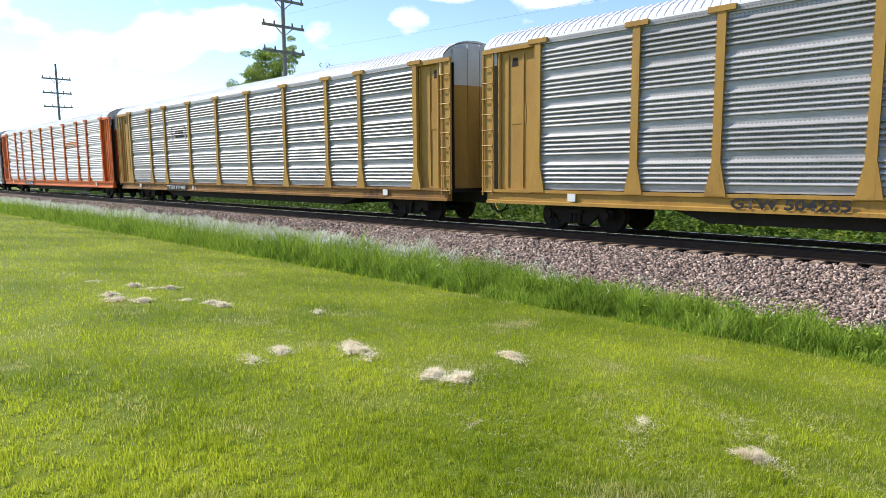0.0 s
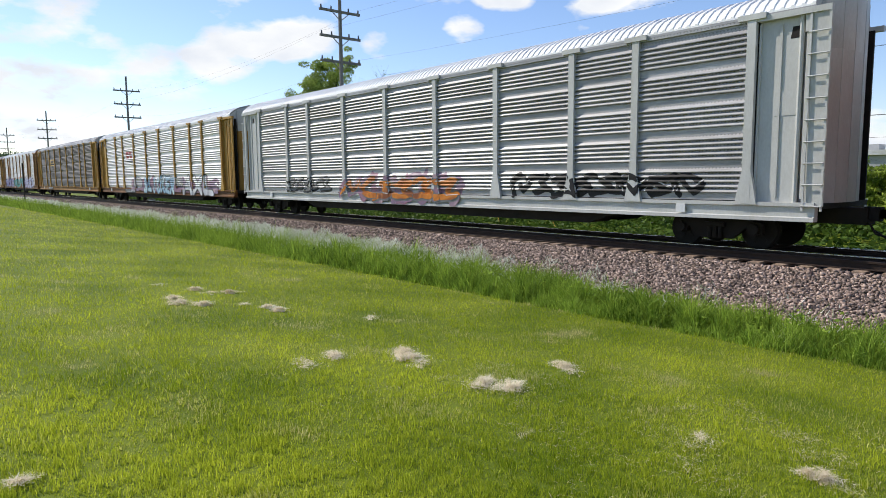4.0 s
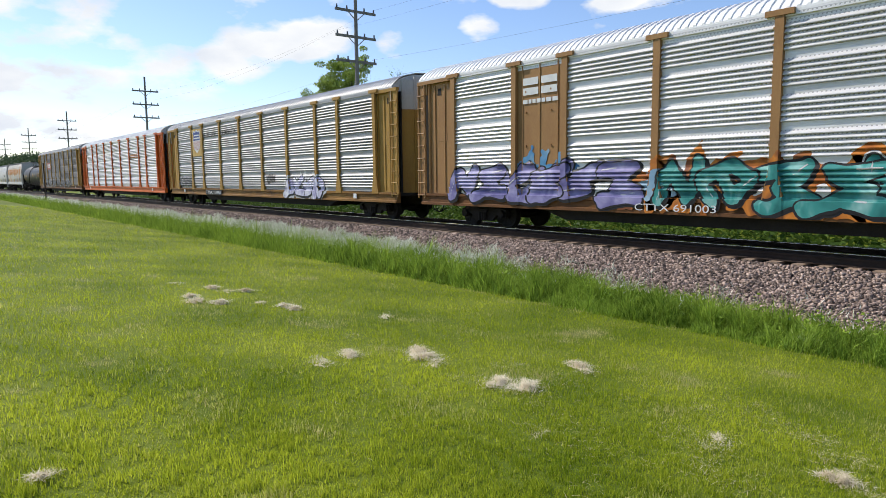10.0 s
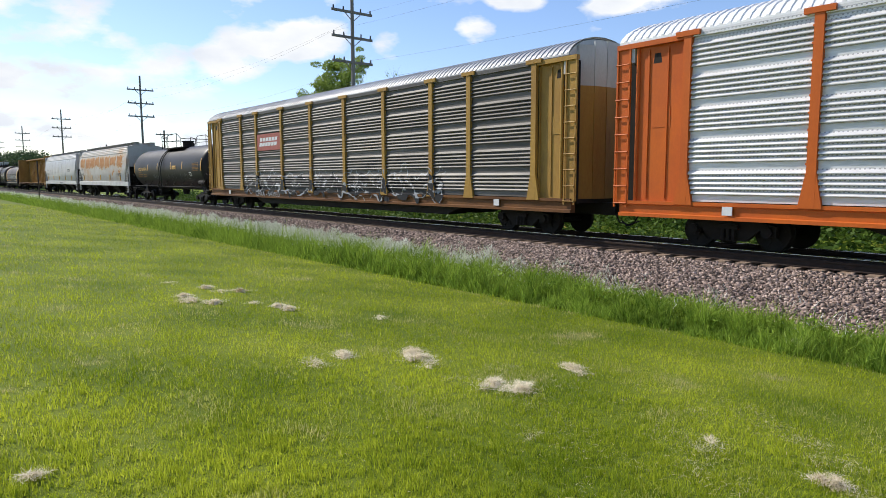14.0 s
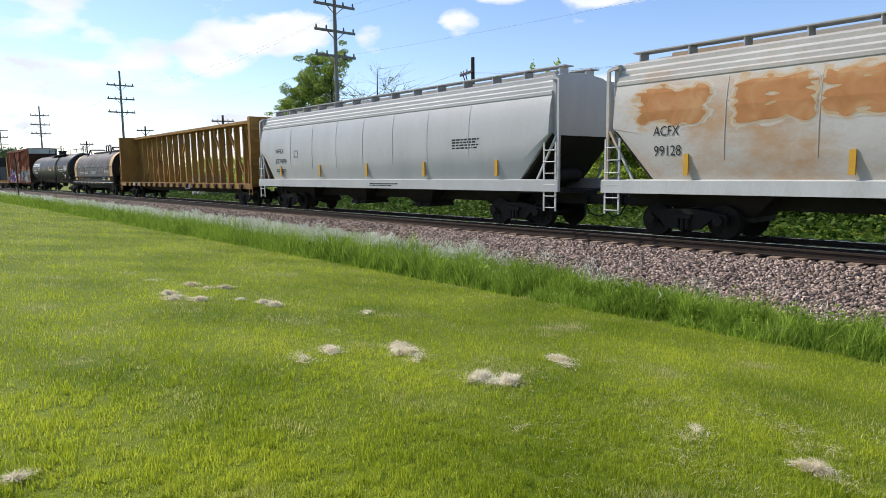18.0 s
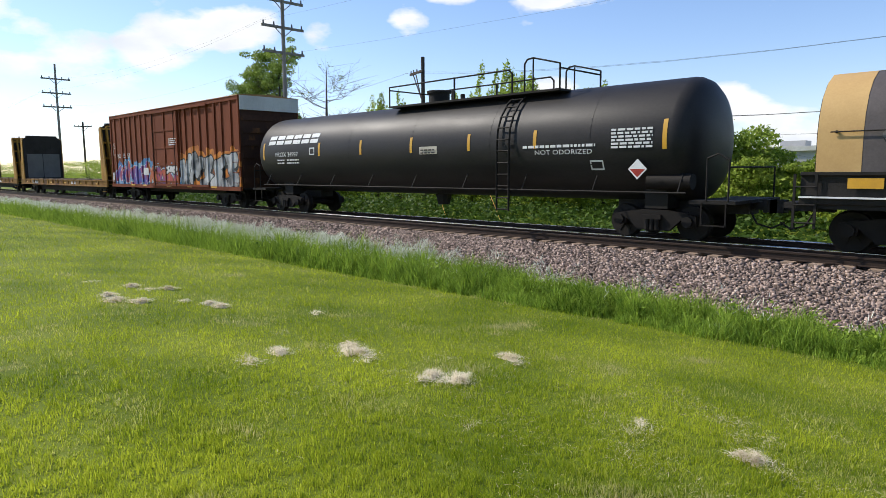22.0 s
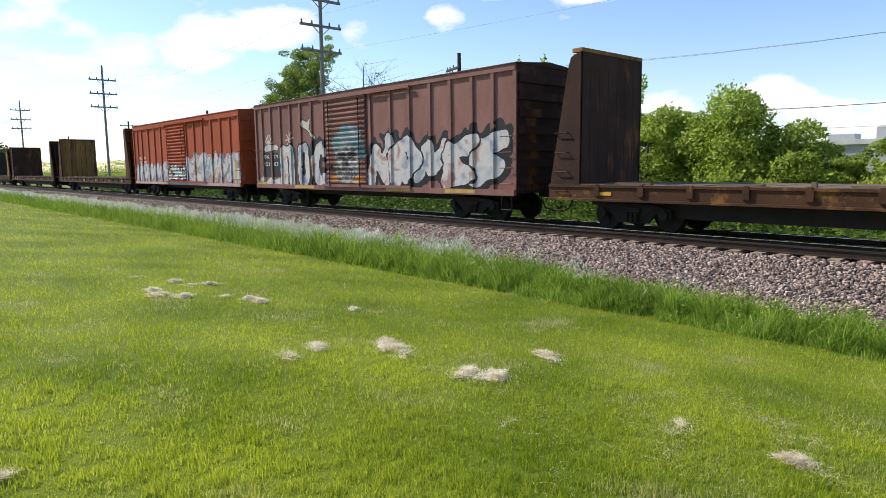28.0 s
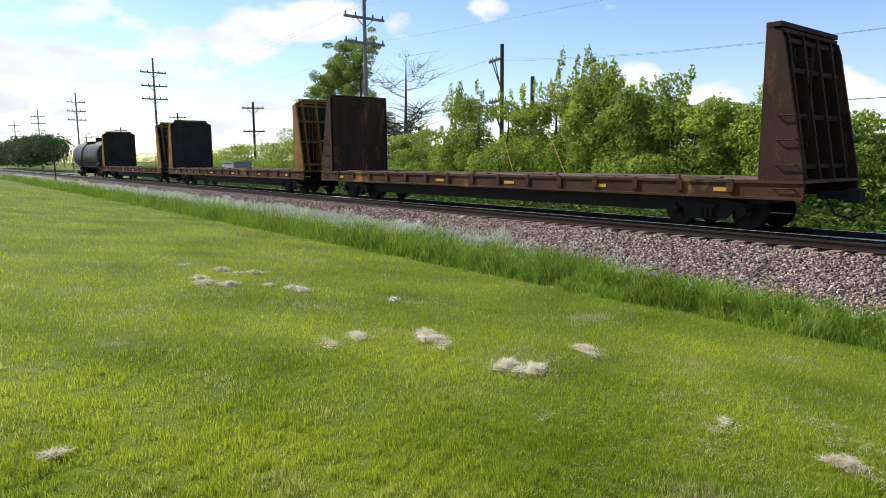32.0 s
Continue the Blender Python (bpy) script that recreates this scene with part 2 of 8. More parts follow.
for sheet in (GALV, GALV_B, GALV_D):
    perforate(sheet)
ROOF = weathered("roof_sheet", (0.86, 0.85, 0.83), (0.72, 0.71, 0.69), 0.5, 0.05, 0.6, 12, 0.1, 0.5)
ROOF_D = weathered("dull_roof_sheet", (0.52, 0.51, 0.50), (0.38, 0.37, 0.36), 0.5, 0.3, 0.6, 12, 0.1, 0.5)
SILL_RUST = weathered("rusty_sill_paint", (0.20, 0.085, 0.025), (0.09, 0.042, 0.02), 0.65, 0, 1.0, 20, 0.2, 0.6, (0.5, 1, 1), (0.06, 0.03, 0.02), 0.6)
FLAT_Y = weathered("rust_streaked_yellow", (0.31, 0.165, 0.03), (0.15, 0.07, 0.022), 0.75, 0, 1.3, 22, 0.2, 0.75, (1, 1, 0.35), (0.075, 0.035, 0.015), 0.50)
FLAT_YB = weathered("stained_yellow_bulkhead_paint", (0.44, 0.25, 0.045), (0.26, 0.13, 0.03), 0.7, 0, 1.3, 22, 0.2, 0.6, (1, 1, 0.3), (0.10, 0.045, 0.018), 0.55)
FLAT_R = weathered("dark_rusty_flat_paint", (0.085, 0.036, 0.014), (0.04, 0.02, 0.011), 0.8, 0, 1.2, 20, 0.25, 0.6, (0.7, 1, 0.6), (0.30, 0.15, 0.03), 0.57)
SILL_YEL = weathered("worn_yellow_sill", (0.30, 0.155, 0.035), (0.16, 0.08, 0.03), 0.65, 0, 1.0, 20, 0.2, 0.7, (0.7, 1, 0.8), (0.06, 0.03, 0.018), 0.55)
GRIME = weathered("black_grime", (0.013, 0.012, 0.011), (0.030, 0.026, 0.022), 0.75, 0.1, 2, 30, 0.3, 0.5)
RUNNING = weathered("truck_steel", (0.009, 0.008, 0.007), (0.022, 0.018, 0.015), 0.7, 0.2, 3, 40, 0.3, 0.5)
TANK_BLACK = weathered("black_tank_paint", (0.014, 0.013, 0.013), (0.030, 0.027, 0.025), 0.48, 0, 0.8, 25, 0.06, 0.5, (0.4, 1, 1))
HOP_GREY = weathered("light_grey_paint", (0.45, 0.44, 0.43), (0.37, 0.365, 0.355), 0.45, 0, 0.8, 20, 0.08, 0.5, (1, 1, 0.3))
HOP_RUST = weathered("rust_blotched_white_paint", (0.53, 0.505, 0.47), (0.42, 0.385, 0.34), 0.55, 0, 0.9, 25, 0.12, 0.5, (0.5, 1, 0.8), (0.42, 0.25, 0.12), 0.50, soft=0.2)
CENTER_Y = weathered("centre_beam_yellow", (0.36, 0.205, 0.05), (0.20, 0.10, 0.032), 0.65, 0, 1.4, 25, 0.15, 0.6, (1, 1, 0.5), (0.11, 0.055, 0.028), 0.57, soft=0.16)
BOX_BROWN = weathered("boxcar_brown_paint", (0.19, 0.045, 0.014), (0.115, 0.03, 0.012), 0.8, 0, 1.0, 25, 0.12, 0.5, (1, 1, 0.4), (0.25, 0.12, 0.09), 0.68)
BOX_MAROON = weathered("faded_maroon_paint", (0.27, 0.13, 0.105), (0.17, 0.08, 0.064), 0.8, 0, 1.0, 25, 0.12, 0.5, (1, 1, 0.4), (0.28, 0.18, 0.15), 0.68)
BOX_RED = weathered("boxcar_red_paint", (0.40, 0.080, 0.028), (0.27, 0.055, 0.022), 0.8, 0, 1.0, 25, 0.12, 0.5, (1, 1, 0.4), (0.22, 0.07, 0.04), 0.7)
DARK_RUST = weathered("dark_rust", (0.062, 0.028, 0.016), (0.028, 0.014, 0.010), 0.8, 0, 1.2, 25, 0.3, 0.6, (1, 1, 0.4), (0.24, 0.095, 0.022), 0.56, soft=0.2)
COIL_GREY = weathered("grey_coil_cover", (0.11, 0.095, 0.09), (0.065, 0.056, 0.053), 0.6, 0, 0.8, 22, 0.1, 0.5)
COIL_CREAM = weathered("cream_band_paint", (0.55, 0.36, 0.15), (0.45, 0.28, 0.11), 0.6, 0, 0.8, 22, 0.1, 0.5)
WOODY = weathered("weathered_deck_planks", (0.20, 0.14, 0.09), (0.11, 0.075, 0.05), 0.8, 0, 2, 30, 0.3, 0.5, (0.3, 1, 1))
PLY = weathered("dark_bulkhead_lining", (0.034, 0.029, 0.024), (0.018, 0.0155, 0.013), 0.7, 0, 1, 20, 0.15, 0.5)
PLY_G = weathered("grey_plywood_patch", (0.15, 0.143, 0.135), (0.105, 0.10, 0.094), 0.7, 0, 1.5, 20, 0.1, 0.5)
PLY_BR = weathered("brown_wood_lining", (0.30, 0.165, 0.05), (0.13, 0.06, 0.022), 0.8, 0, 1.6, 20, 0.2, 0.8, (1, 1.6, 0.14), (0.045, 0.024, 0.014), 0.52)
INK = weathered("black_lettering", (0.02, 0.02, 0.022), (0.035, 0.035, 0.035), 0.6, 0, 4, 40, 0)
CHALK = weathered("white_lettering", (0.72, 0.72, 0.70), (0.6, 0.6, 0.58), 0.6, 0, 4, 40, 0)
AMBER = weathered("yellow_marker_strip", (0.62, 0.33, 0.02), (0.5, 0.26, 0.02), 0.45, 0, 4, 40, 0)


# ---- mesh helpers ----
class Shape:
    """Collects vertices and faces of one mesh."""

    def __init__(self):
        self.v, self.f = [], []

    def box(self, x0, x1, y0, y1, z0, z1):
        n = len(self.v)
        self.v += [(x, y, z) for z in (z0, z1) for y in (y0, y1) for x in (x0, x1)]
        self.f += [tuple(n + i for i in q) for q in ((0, 2, 3, 1), (4, 5, 7, 6), (0, 1, 5, 4), (2, 6, 7, 3), (0, 4, 6, 2), (1, 3, 7, 5))]
        return self

    def beam(self, p, q, w, d):
        """A square bar from p to q, w across and d deep."""
        p, q = Vector(p), Vector(q)
        a = (q - p).normalized()
        s = a.cross(Vector((0, 1, 0)))
        if s.length < 0.05:
            s = a.cross(Vector((0, 0, 1)))
        s.normalize()
        u = a.cross(s)
        n = len(self.v)
        for e in (p, q):
            for i, j in ((-1, -1), (1, -1), (1, 1), (-1, 1)):
                self.v.append(tuple(e + s * (w / 2 * i) + u * (d / 2 * j)))
        self.f += [tuple(n + i for i in r) for r in ((3, 2, 1, 0), (4, 5, 6, 7), (0, 1, 5, 4), (1, 2, 6, 5), (2, 3, 7, 6), (3, 0, 4, 7))]
        return self

    def cyl(self, p, q, r0, r1=None, n=12, caps=True):
        p, q = Vector(p), Vector(q)
        r1 = r0 if r1 is None else r1
        a = (q - p).normalized()
        s = a.cross(Vector((0, 0, 1)) if abs(a.z) < 0.9 else Vector((1, 0, 0))).normalized()
        u = a.cross(s)
        k = len(self.v)
        for e, r in ((p, r0), (q, r1)):
            for i in range(n):
                t = 2 * math.pi * i / n
                self.v.append(tuple(e + s * (r * math.cos(t)) + u * (r * math.sin(t))))
        for i in range(n):
            j = (i + 1) % n
            self.f.append((k + i, k + j, k + n + j, k + n + i))
        if caps:
            self.f += [tuple(k + i for i in reversed(range(n))), tuple(k + n + i for i in range(n))]
        return self

    def rod(self, pts, r, n=6):
        for a, b in zip(pts, pts[1:]):
            self.cyl(a, b, r, r, n)
        return self

    def sweep(self, prof, x0, x1, closed=True):
        """A profile of (y, z) drawn along x."""
        k, n = len(self.v), len(prof)
        for x in (x0, x1):
            self.v += [(x, y, z) for y, z in prof]
        for i in range(n if closed else n - 1):
            j = (i + 1) % n
            self.f.append((k + i, k + j, k + n + j, k + n + i))
        if closed:
            self.f += [tuple(k + i for i in reversed(range(n))), tuple(k + n + i for i in range(n))]
        return self

    def slab(self, prof, y0, y1):
        """A closed outline of (x, z), thick from y0 to y1."""
        k, n = len(self.v), len(prof)
        for y in (y0, y1):
            self.v += [(x, y, z) for x, z in prof]
        for i in range(n):
            j = (i + 1) % n
            self.f.append((k + i, k + j, k + n + j, k + n + i))
        self.f += [tuple(k + i for i in reversed(range(n))), tuple(k + n + i for i in range(n))]
        return self

    def rings(self, rows, caps=True):
        """Closed rings of points, skinned one to the next."""
        k, n = len(self.v), len(rows[0])
        for r in rows:
            self.v += [tuple(p) for p in r]
        for a in range(len(rows) - 1):
            for i in range(n):
                j = (i + 1) % n
                self.f.append((k + a * n + i, k + a * n + j, k + a * n + n + j, k + a * n + n + i))
        if caps:
            m = k + (len(rows) - 1) * n
            self.f += [tuple(k + i for i in reversed(range(n))), tuple(m + i for i in range(n))]
        return self

    def mesh(self, name, material, smooth=False):
        me = bpy.data.meshes.new(name)
        me.from_pydata(self.v, [], self.f)
        bm = bmesh.new()
        bm.from_mesh(me)
        bmesh.ops.recalc_face_normals(bm, faces=bm.faces)
        bm.to_mesh(me)
        bm.free()
        if smooth:
            me.polygons.foreach_set("use_smooth", [True] * len(me.polygons))
            me.set_sharp_from_angle(angle=radians(35))
        me.materials.append(material)
        me.update()
        return me


def part(name, shape, material, parent, label="", smooth=False):
    me = shape if isinstance(shape, bpy.types.Mesh) else shape.mesh(name, material, smooth)
    ob = new(name, me)
    ob.parent = parent
    if label:
        tagged(ob, label)
    return ob


def thing(name, label, category, group="", kind="", at=(0, 0, 0), turn=0):
    ob = new(name)
    ob.matrix_basis = pose(*at, 0, 0, turn)
    ob.empty_display_size = 0.2
    return tagged(ob, label, category, group, kind)


def solid(name, shape, material, label, category, group="", kind="", smooth=False):
    return tagged(new(name, shape if isinstance(shape, bpy.types.Mesh) else shape.mesh(name, material, smooth)), label, category, group, kind)


def fast_mesh(name, verts, quads, material):
    """A mesh from arrays: verts (n, 3) and faces (m, 3 or 4)."""
    me = bpy.data.meshes.new(name)
    k = quads.shape[1]
    me.vertices.add(len(verts))
    me.vertices.foreach_set("co", np.ascontiguousarray(verts, dtype=np.float32).ravel())
    me.loops.add(quads.size)
    me.loops.foreach_set("vertex_index", np.ascontiguousarray(quads, dtype=np.int32).ravel())
    me.polygons.add(len(quads))
    me.polygons.foreach_set("loop_start", np.arange(0, quads.size, k, dtype=np.int32))
    me.materials.append(material)
    me.update()
    me.validate()
    return me


# ---- ground ----
TRACK = 16.155   # middle of the track, across from the camera
NEAR = TRACK - 0.755
LAWN_EDGE = 10.1
PROFILE = [(-700, 1.0), (-40, 0.9), (-8, 0.62), (0, 0.15), (10.1, -0.94), (10.9, -1.02), (13.2, -1.02), (19.0, -1.0), (21.0, -0.85), (26, -0.55), (40, -0.4),
           (120, -0.4), (1500, 0.5)]


def ground_z(y):
    return float(np.interp(y, [p[0] for p in PROFILE], [p[1] for p in PROFILE]))


# turf darker than the blades: shade between them is put into its colour
LAWN_SOIL = blades("lawn_turf_shade", (0.085, 0.125, 0.008), (0.17, 0.205, 0.02), (0.23, 0.22, 0.08), 0.76, 0.45, 0.0, 0.8, island=0.25, contrast=1.4)
LAWN = blades("lawn_grass", (0.17, 0.25, 0.010), (0.60, 0.635, 0.055), (0.64, 0.57, 0.26), 0.69, 0.45, 0.5, island=0.5, contrast=1.5)
WEED = blades("tall_weeds", (0.055, 0.125, 0.008), (0.42, 0.56, 0.08), (0.52, 0.54, 0.32), 0.86, 0.8, 0.4, island=0.8)
SEED = blades("pale_seed_heads", (0.46, 0.50, 0.33), (0.86, 0.86, 0.76), None, 0.6, 1.0, 0.3)
LEAF = blades("bush_leaves", (0.12, 0.19, 0.02), (0.52, 0.62, 0.11), None, 0.6, 0.5, 0.45)
LEAF_P = blades("pale_tree_leaves", (0.14, 0.21, 0.04), (0.46, 0.56, 0.13), None, 0.6, 0.5, 0.3)
# leaf colour kept low to hold the shade in the undergrowth
UNDER = blades("shade_dark_undergrowth", (0.022, 0.052, 0.008), (0.115, 0.19, 0.03), None, 0.6, 0.8, 0.3)
FAR_LEAF = blades("far_wood_leaves", (0.035, 0.065, 0.025), (0.10, 0.15, 0.06), None, 0.6, 0.2, 0.2)
# bed under the loose stones: its dark colour paints the shade in their gaps
STONE_SHADE = weathered("ballast_gap_shade", (0.075, 0.06, 0.054), (0.035, 0.028, 0.026), 0.8, 0, 9, 60, 0.3, 0.6, (1, 1, 1), None, 0.6, 0.0)
TIE_WOOD = weathered("tie_timber", (0.34, 0.25, 0.18), (0.22, 0.155, 0.11), 0.85, 0, 3, 30, 0.4, 0.5, (4, 0.5, 1), (0.12, 0.085, 0.06), 0.6)
RAIL_RUST = weathered("rail_rust", (0.055, 0.034, 0.024), (0.03, 0.022, 0.018), 0.7, 0.2, 3, 40, 0.15, 0.5)
RAIL_TOP = weathered("polished_rail_head", (0.62, 0.62, 0.64), (0.5, 0.5, 0.52), 0.22, 1.0, 3, 40, 0.03, 0.5)
DRY = blades("dry_grass_blades", (0.40, 0.36, 0.16), (0.66, 0.59, 0.34), None, 0.6, 2.0, 0.2)
HAY = blades("dry_cut_grass", (0.62, 0.51, 0.31), (0.93, 0.85, 0.66), None, 0.6, 2.0, 0.15)
WOOD_POLE = weathered("grey_pole_wood", (0.27, 0.245, 0.22), (0.16, 0.145, 0.13), 0.85, 0, 2, 30, 0.3, 0.5, (1, 1, 0.1))
DARK_POLE = weathered("dark_pole_wood", (0.075, 0.062, 0.052), (0.045, 0.038, 0.032), 0.85, 0, 2, 30, 0.3, 0.5, (1, 1, 0.1))
BARK = weathered("bark", (0.10, 0.085, 0.07), (0.06, 0.05, 0.04), 0.9, 0, 3, 30, 0.4, 0.5)
WIRE = weathered("wire_metal", (0.12, 0.12, 0.125), (0.08, 0.08, 0.085), 0.5, 0.6, 3, 30, 0)
CHALK_B = weathered("pale_weathered_board", (0.62, 0.58, 0.52), (0.46, 0.42, 0.37), 0.8, 0, 1, 20, 0.15, 0.5)
CONCRETE = weathered("grey_concrete", (0.42, 0.42, 0.40), (0.33, 0.33, 0.32), 0.8, 0, 1, 20, 0.15, 0.5)


def build_ground():
    xs = [-1500, -400, -200, -120, -80, -60, -45, -35, -28, -22, -17, -13, -10, -7, -4, -1, 2, 6, 12, 20, 40, 80, 200, 700, 1500]
    ys = sorted({p[0] for p in PROFILE} | {-4, -2, 1, 2, 3, 4, 5, 6, 7, 8, 9, 23, 30, 60, 300, 700})
    v = [(x, y, ground_z(y)) for y in ys for x in xs]
    n = len(xs)
    q = [(j * n + i, j * n + i + 1, j * n + n + i + 1, j * n + n + i) for j in range(len(ys) - 1) for i in range(n - 1)]
    me = fast_mesh("ground", np.array(v), np.array(q), LAWN_SOIL)
    tagged(new("ground", me), "mown green lawn sloping down to the railway ditch", "ground", kind="structure")


def grass_blades(rng, x, y, z, height, width, lean, up=1.0, short=False):
    """Tapered blades, each a bent strip of two quads (or, short, of one), for arrays of feet."""
    n = len(x)
    a = rng.uniform(0, 2 * np.pi, n)
    dx, dy = np.cos(a), np.sin(a)
    b = rng.uniform(0, 2 * np.pi, n)
    lx, ly = np.cos(b) * lean * height, np.sin(b) * lean * height
    w = width / 2
    rows = []
    for s, ww in ((0.0, 1.0), (1.0, 0.2)) if short else ((0.0, 1.0), (0.55, 0.8), (1.0, 0.12)):
        cx, cy, cz = x + lx * s * s, y + ly * s * s, z + height * s * np.sqrt(np.clip(1 - (lean * s) ** 2 * 0.5, 0.1, 1)) * up
        rows += [np.stack([cx - dx * w * ww, cy - dy * w * ww, cz], 1), np.stack([cx + dx * w * ww, cy + dy * w * ww, cz], 1)]
    v = np.stack(rows, 1).reshape(-1, 3)
    i = np.arange(n)[:, None] * len(rows)
    q = i + np.array([[0, 1, 3, 2]])
    return v, q if short else np.concatenate([q, i + np.array([[2, 3, 5, 4]])])


def gathered(sets):
    """Several (verts, quads) as one."""
    k, vs, qs = 0, [], []
    for v, q in sets:
        vs.append(v)
        qs.append(q + k)
        k += len(v)
    return np.concatenate(vs), np.concatenate(qs)


def rough_field(x, y, size, seed):
    """A smooth uneven field between about -1 and 1, its lumps of that size."""
    r = np.random.default_rng(seed)
    f = np.zeros_like(x)
    for k in range(7):
        a, ph = r.uniform(0, np.pi), r.uniform(0, 6.28, 2)
        w = 2 * np.pi / (size * r.uniform(0.6, 1.7))
        f += np.sin((x * np.cos(a) + y * np.sin(a)) * w + ph[0] + 1.3 * np.sin((x * np.sin(a) - y * np.cos(a)) * w * 0.7 + ph[1]))
    return f / 3.2


def lawn_blades():
    rng = np.random.default_rng(5)
    X, Y = [], []
    # denser close to the camera: distance r and bearing over the seen sector
    n = 500000
    r = 2.4 * (75 / 2.4) ** (rng.uniform(0, 1, n) ** 1.12)
    a = np.radians(rng.uniform(-2, 97, n))
    X.append(-r * np.sin(a)), Y.append(r * np.cos(a))
    # all round the camera, more thinly
    n = 50000
    r = np.concatenate([1.7 * np.sqrt(rng.uniform(0, 1, 9000)), 1.6 * (40 / 1.6) ** rng.uniform(0, 1, n)])
    a = np.concatenate([rng.uniform(0, 2 * np.pi, 9000), np.radians(rng.uniform(97, 358, n))])
    X.append(-r * np.sin(a)), Y.append(r * np.cos(a))
    x, y = np.concatenate(X), np.concatenate(Y)
    ok = y < LAWN_EDGE + 0.15
    x, y = x[ok], y[ok]
    d = np.hypot(x, y)
    z = np.interp(y, [p[0] for p in PROFILE], [p[1] for p in PROFILE])
    tuft = np.clip(0.9 + 0.45 * rough_field(x, y, 0.22, 1) + 0.3 * rough_field(x, y, 0.9, 2), 0.35, 1.7)
    h = rng.uniform(0.018, 0.056, len(x)) * tuft * (1 + d / 60)
    w = (0.0038 + 0.00052 * d) * rng.uniform(0.6, 1.35, len(x))
    lean = rng.uniform(0.05, 0.75, len(x))
    near = d < 6.5
    sets = []
    for m, one in ((near, False), (~near, True)):
        sets.append(grass_blades(rng, x[m], y[m], z[m] - 0.004, h[m], w[m], lean[m], short=one))
    tagged(new("lawn_grass", fast_mesh("lawn_grass", *gathered(sets), LAWN)), "short mown green lawn grass with drier patches", "grass", kind="stuff")


def weed_strip():
    rng = np.random.default_rng(6)
    n = 120000
    x = -np.concatenate([rng.uniform(-4, 16, n // 2), 16 + rng.uniform(0, 1, n // 2) ** 1.6 * 110])
    back = np.interp(-x, [-4, 3, 9, 16, 30], [11.95, 12.0, 12.4, 12.85, 13.0]) + 0.16 * rough_field(x, x * 0, 1.1, 4)
    front = LAWN_EDGE - 0.08 + 0.10 * rough_field(x, x * 0, 0.8, 5)
    y = front + (back - front) * rng.beta(1.25, 1.5, n)
    size = np.interp(-x, [-4, 4, 9, 15, 30], [0.66, 0.70, 0.82, 0.95, 1.0])
    edge = np.clip(np.minimum((y - front) * 1.5 + 0.12, back - y + 0.1), 0.08, 0.8) / 0.8
    clump = np.clip(0.85 + 0.42 * rough_field(x, y, 0.55, 6) + 0.3 * rough_field(x, y, 1.7, 7), 0.25, 1.6)
    h = (0.2 + 0.75 * rng.beta(2.0, 2.0, n)) * 0.86 * (0.3 + 0.7 * edge) * clump * size
    d = np.hypot(x, y)
    w, lean = (0.0078 + 0.0006 * d) * rng.uniform(0.5, 1.7, n), rng.uniform(0.05, 0.85, n)
    near = x > -20
    sets = [grass_blades(rng, x[m], y[m], np.full(int(m.sum()), -1.02), h[m], w[m], lean[m], short=one) for m, one in ((near, False), (~near, True))]
    tagged(new("weeds", fast_mesh("weeds", *gathered(sets), WEED)), "strip of tall unmown green grass along the ballast", "weeds", kind="stuff")
    # broad low leaves among the blades
    n = 30000
    x = -np.concatenate([rng.uniform(-4, 16, n // 2), 16 + rng.uniform(0, 1, n // 2) ** 1.6 * 90])
    y = rng.normal(11.1, 0.5, n)
    top = np.interp(-x, [-4, 9, 16, 30], [11.45, 11.9, 12.6, 12.9])
    ok = (y > LAWN_EDGE + 0.1) & (y < top)
    x, y = x[ok], y[ok]
    n = len(x)
    tall = np.clip(0.55 + 0.5 * rough_field(x, y, 0.6, 8), 0.1, 1.2) * np.clip((y - LAWN_EDGE) * 1.6, 0.2, 1)
    p = np.stack([x, y, -1.0 + 0.5 * tall * rng.uniform(0.2, 1, n)], 1)
    a = rng.normal(0, 1, (n, 3))
    a[:, 2] *= 0.5
    a /= np.linalg.norm(a, axis=1)[:, None]
    c = np.cross(a, rng.normal(0, 1, (n, 3)))
    c /= np.linalg.norm(c, axis=1)[:, None]
    sz = (rng.uniform(0.018, 0.05, n) * (1 + np.hypot(x, y) / 45))[:, None]
    v = np.stack([p - a * sz, p + c * sz * 0.45, p + a * sz, p - c * sz * 0.45], 1).reshape(-1, 3)
    tagged(new("weed_leaves", fast_mesh("weed_leaves", v, np.arange(n * 4).reshape(-1, 4), WEED)), "broad green weed leaves in the tall grass strip", "weeds", kind="stuff")
    # pale feathery seed heads over the strip: thick far along it, thinner near
    n = 190000
    x = -np.concatenate([rng.uniform(-4, 16, n // 3), 16 + rng.uniform(0, 1, n - n // 3) ** 1.5 * 110])
    back = np.interp(-x, [-4, 3, 9, 16, 30], [11.75, 11.85, 12.25, 12.7, 13.0])
    y = back - np.abs(rng.normal(0, 0.6, n))
    thick = np.interp(-x, [-4, 2, 5, 8, 11, 15, 22, 40], [0.01, 0.01, 0.02, 0.06, 0.18, 0.5, 0.9, 1.0])
    keep = rng.uniform(0, 1, n) < thick * np.clip(0.75 + 0.8 * rough_field(x, y, 1.5, 9) + 0.35 * rough_field(x, y, 4.5, 10), 0.03, 1.3)
    x, y = x[keep & (y > 10.7)], y[keep & (y > 10.7)]
    top = -1.02 + rng.uniform(0.30, 0.86, len(x)) * np.interp(-x, [-4, 4, 12], [0.8, 0.85, 1.0]) * (0.85 + 0.2 * rough_field(x, y, 1.2, 11))
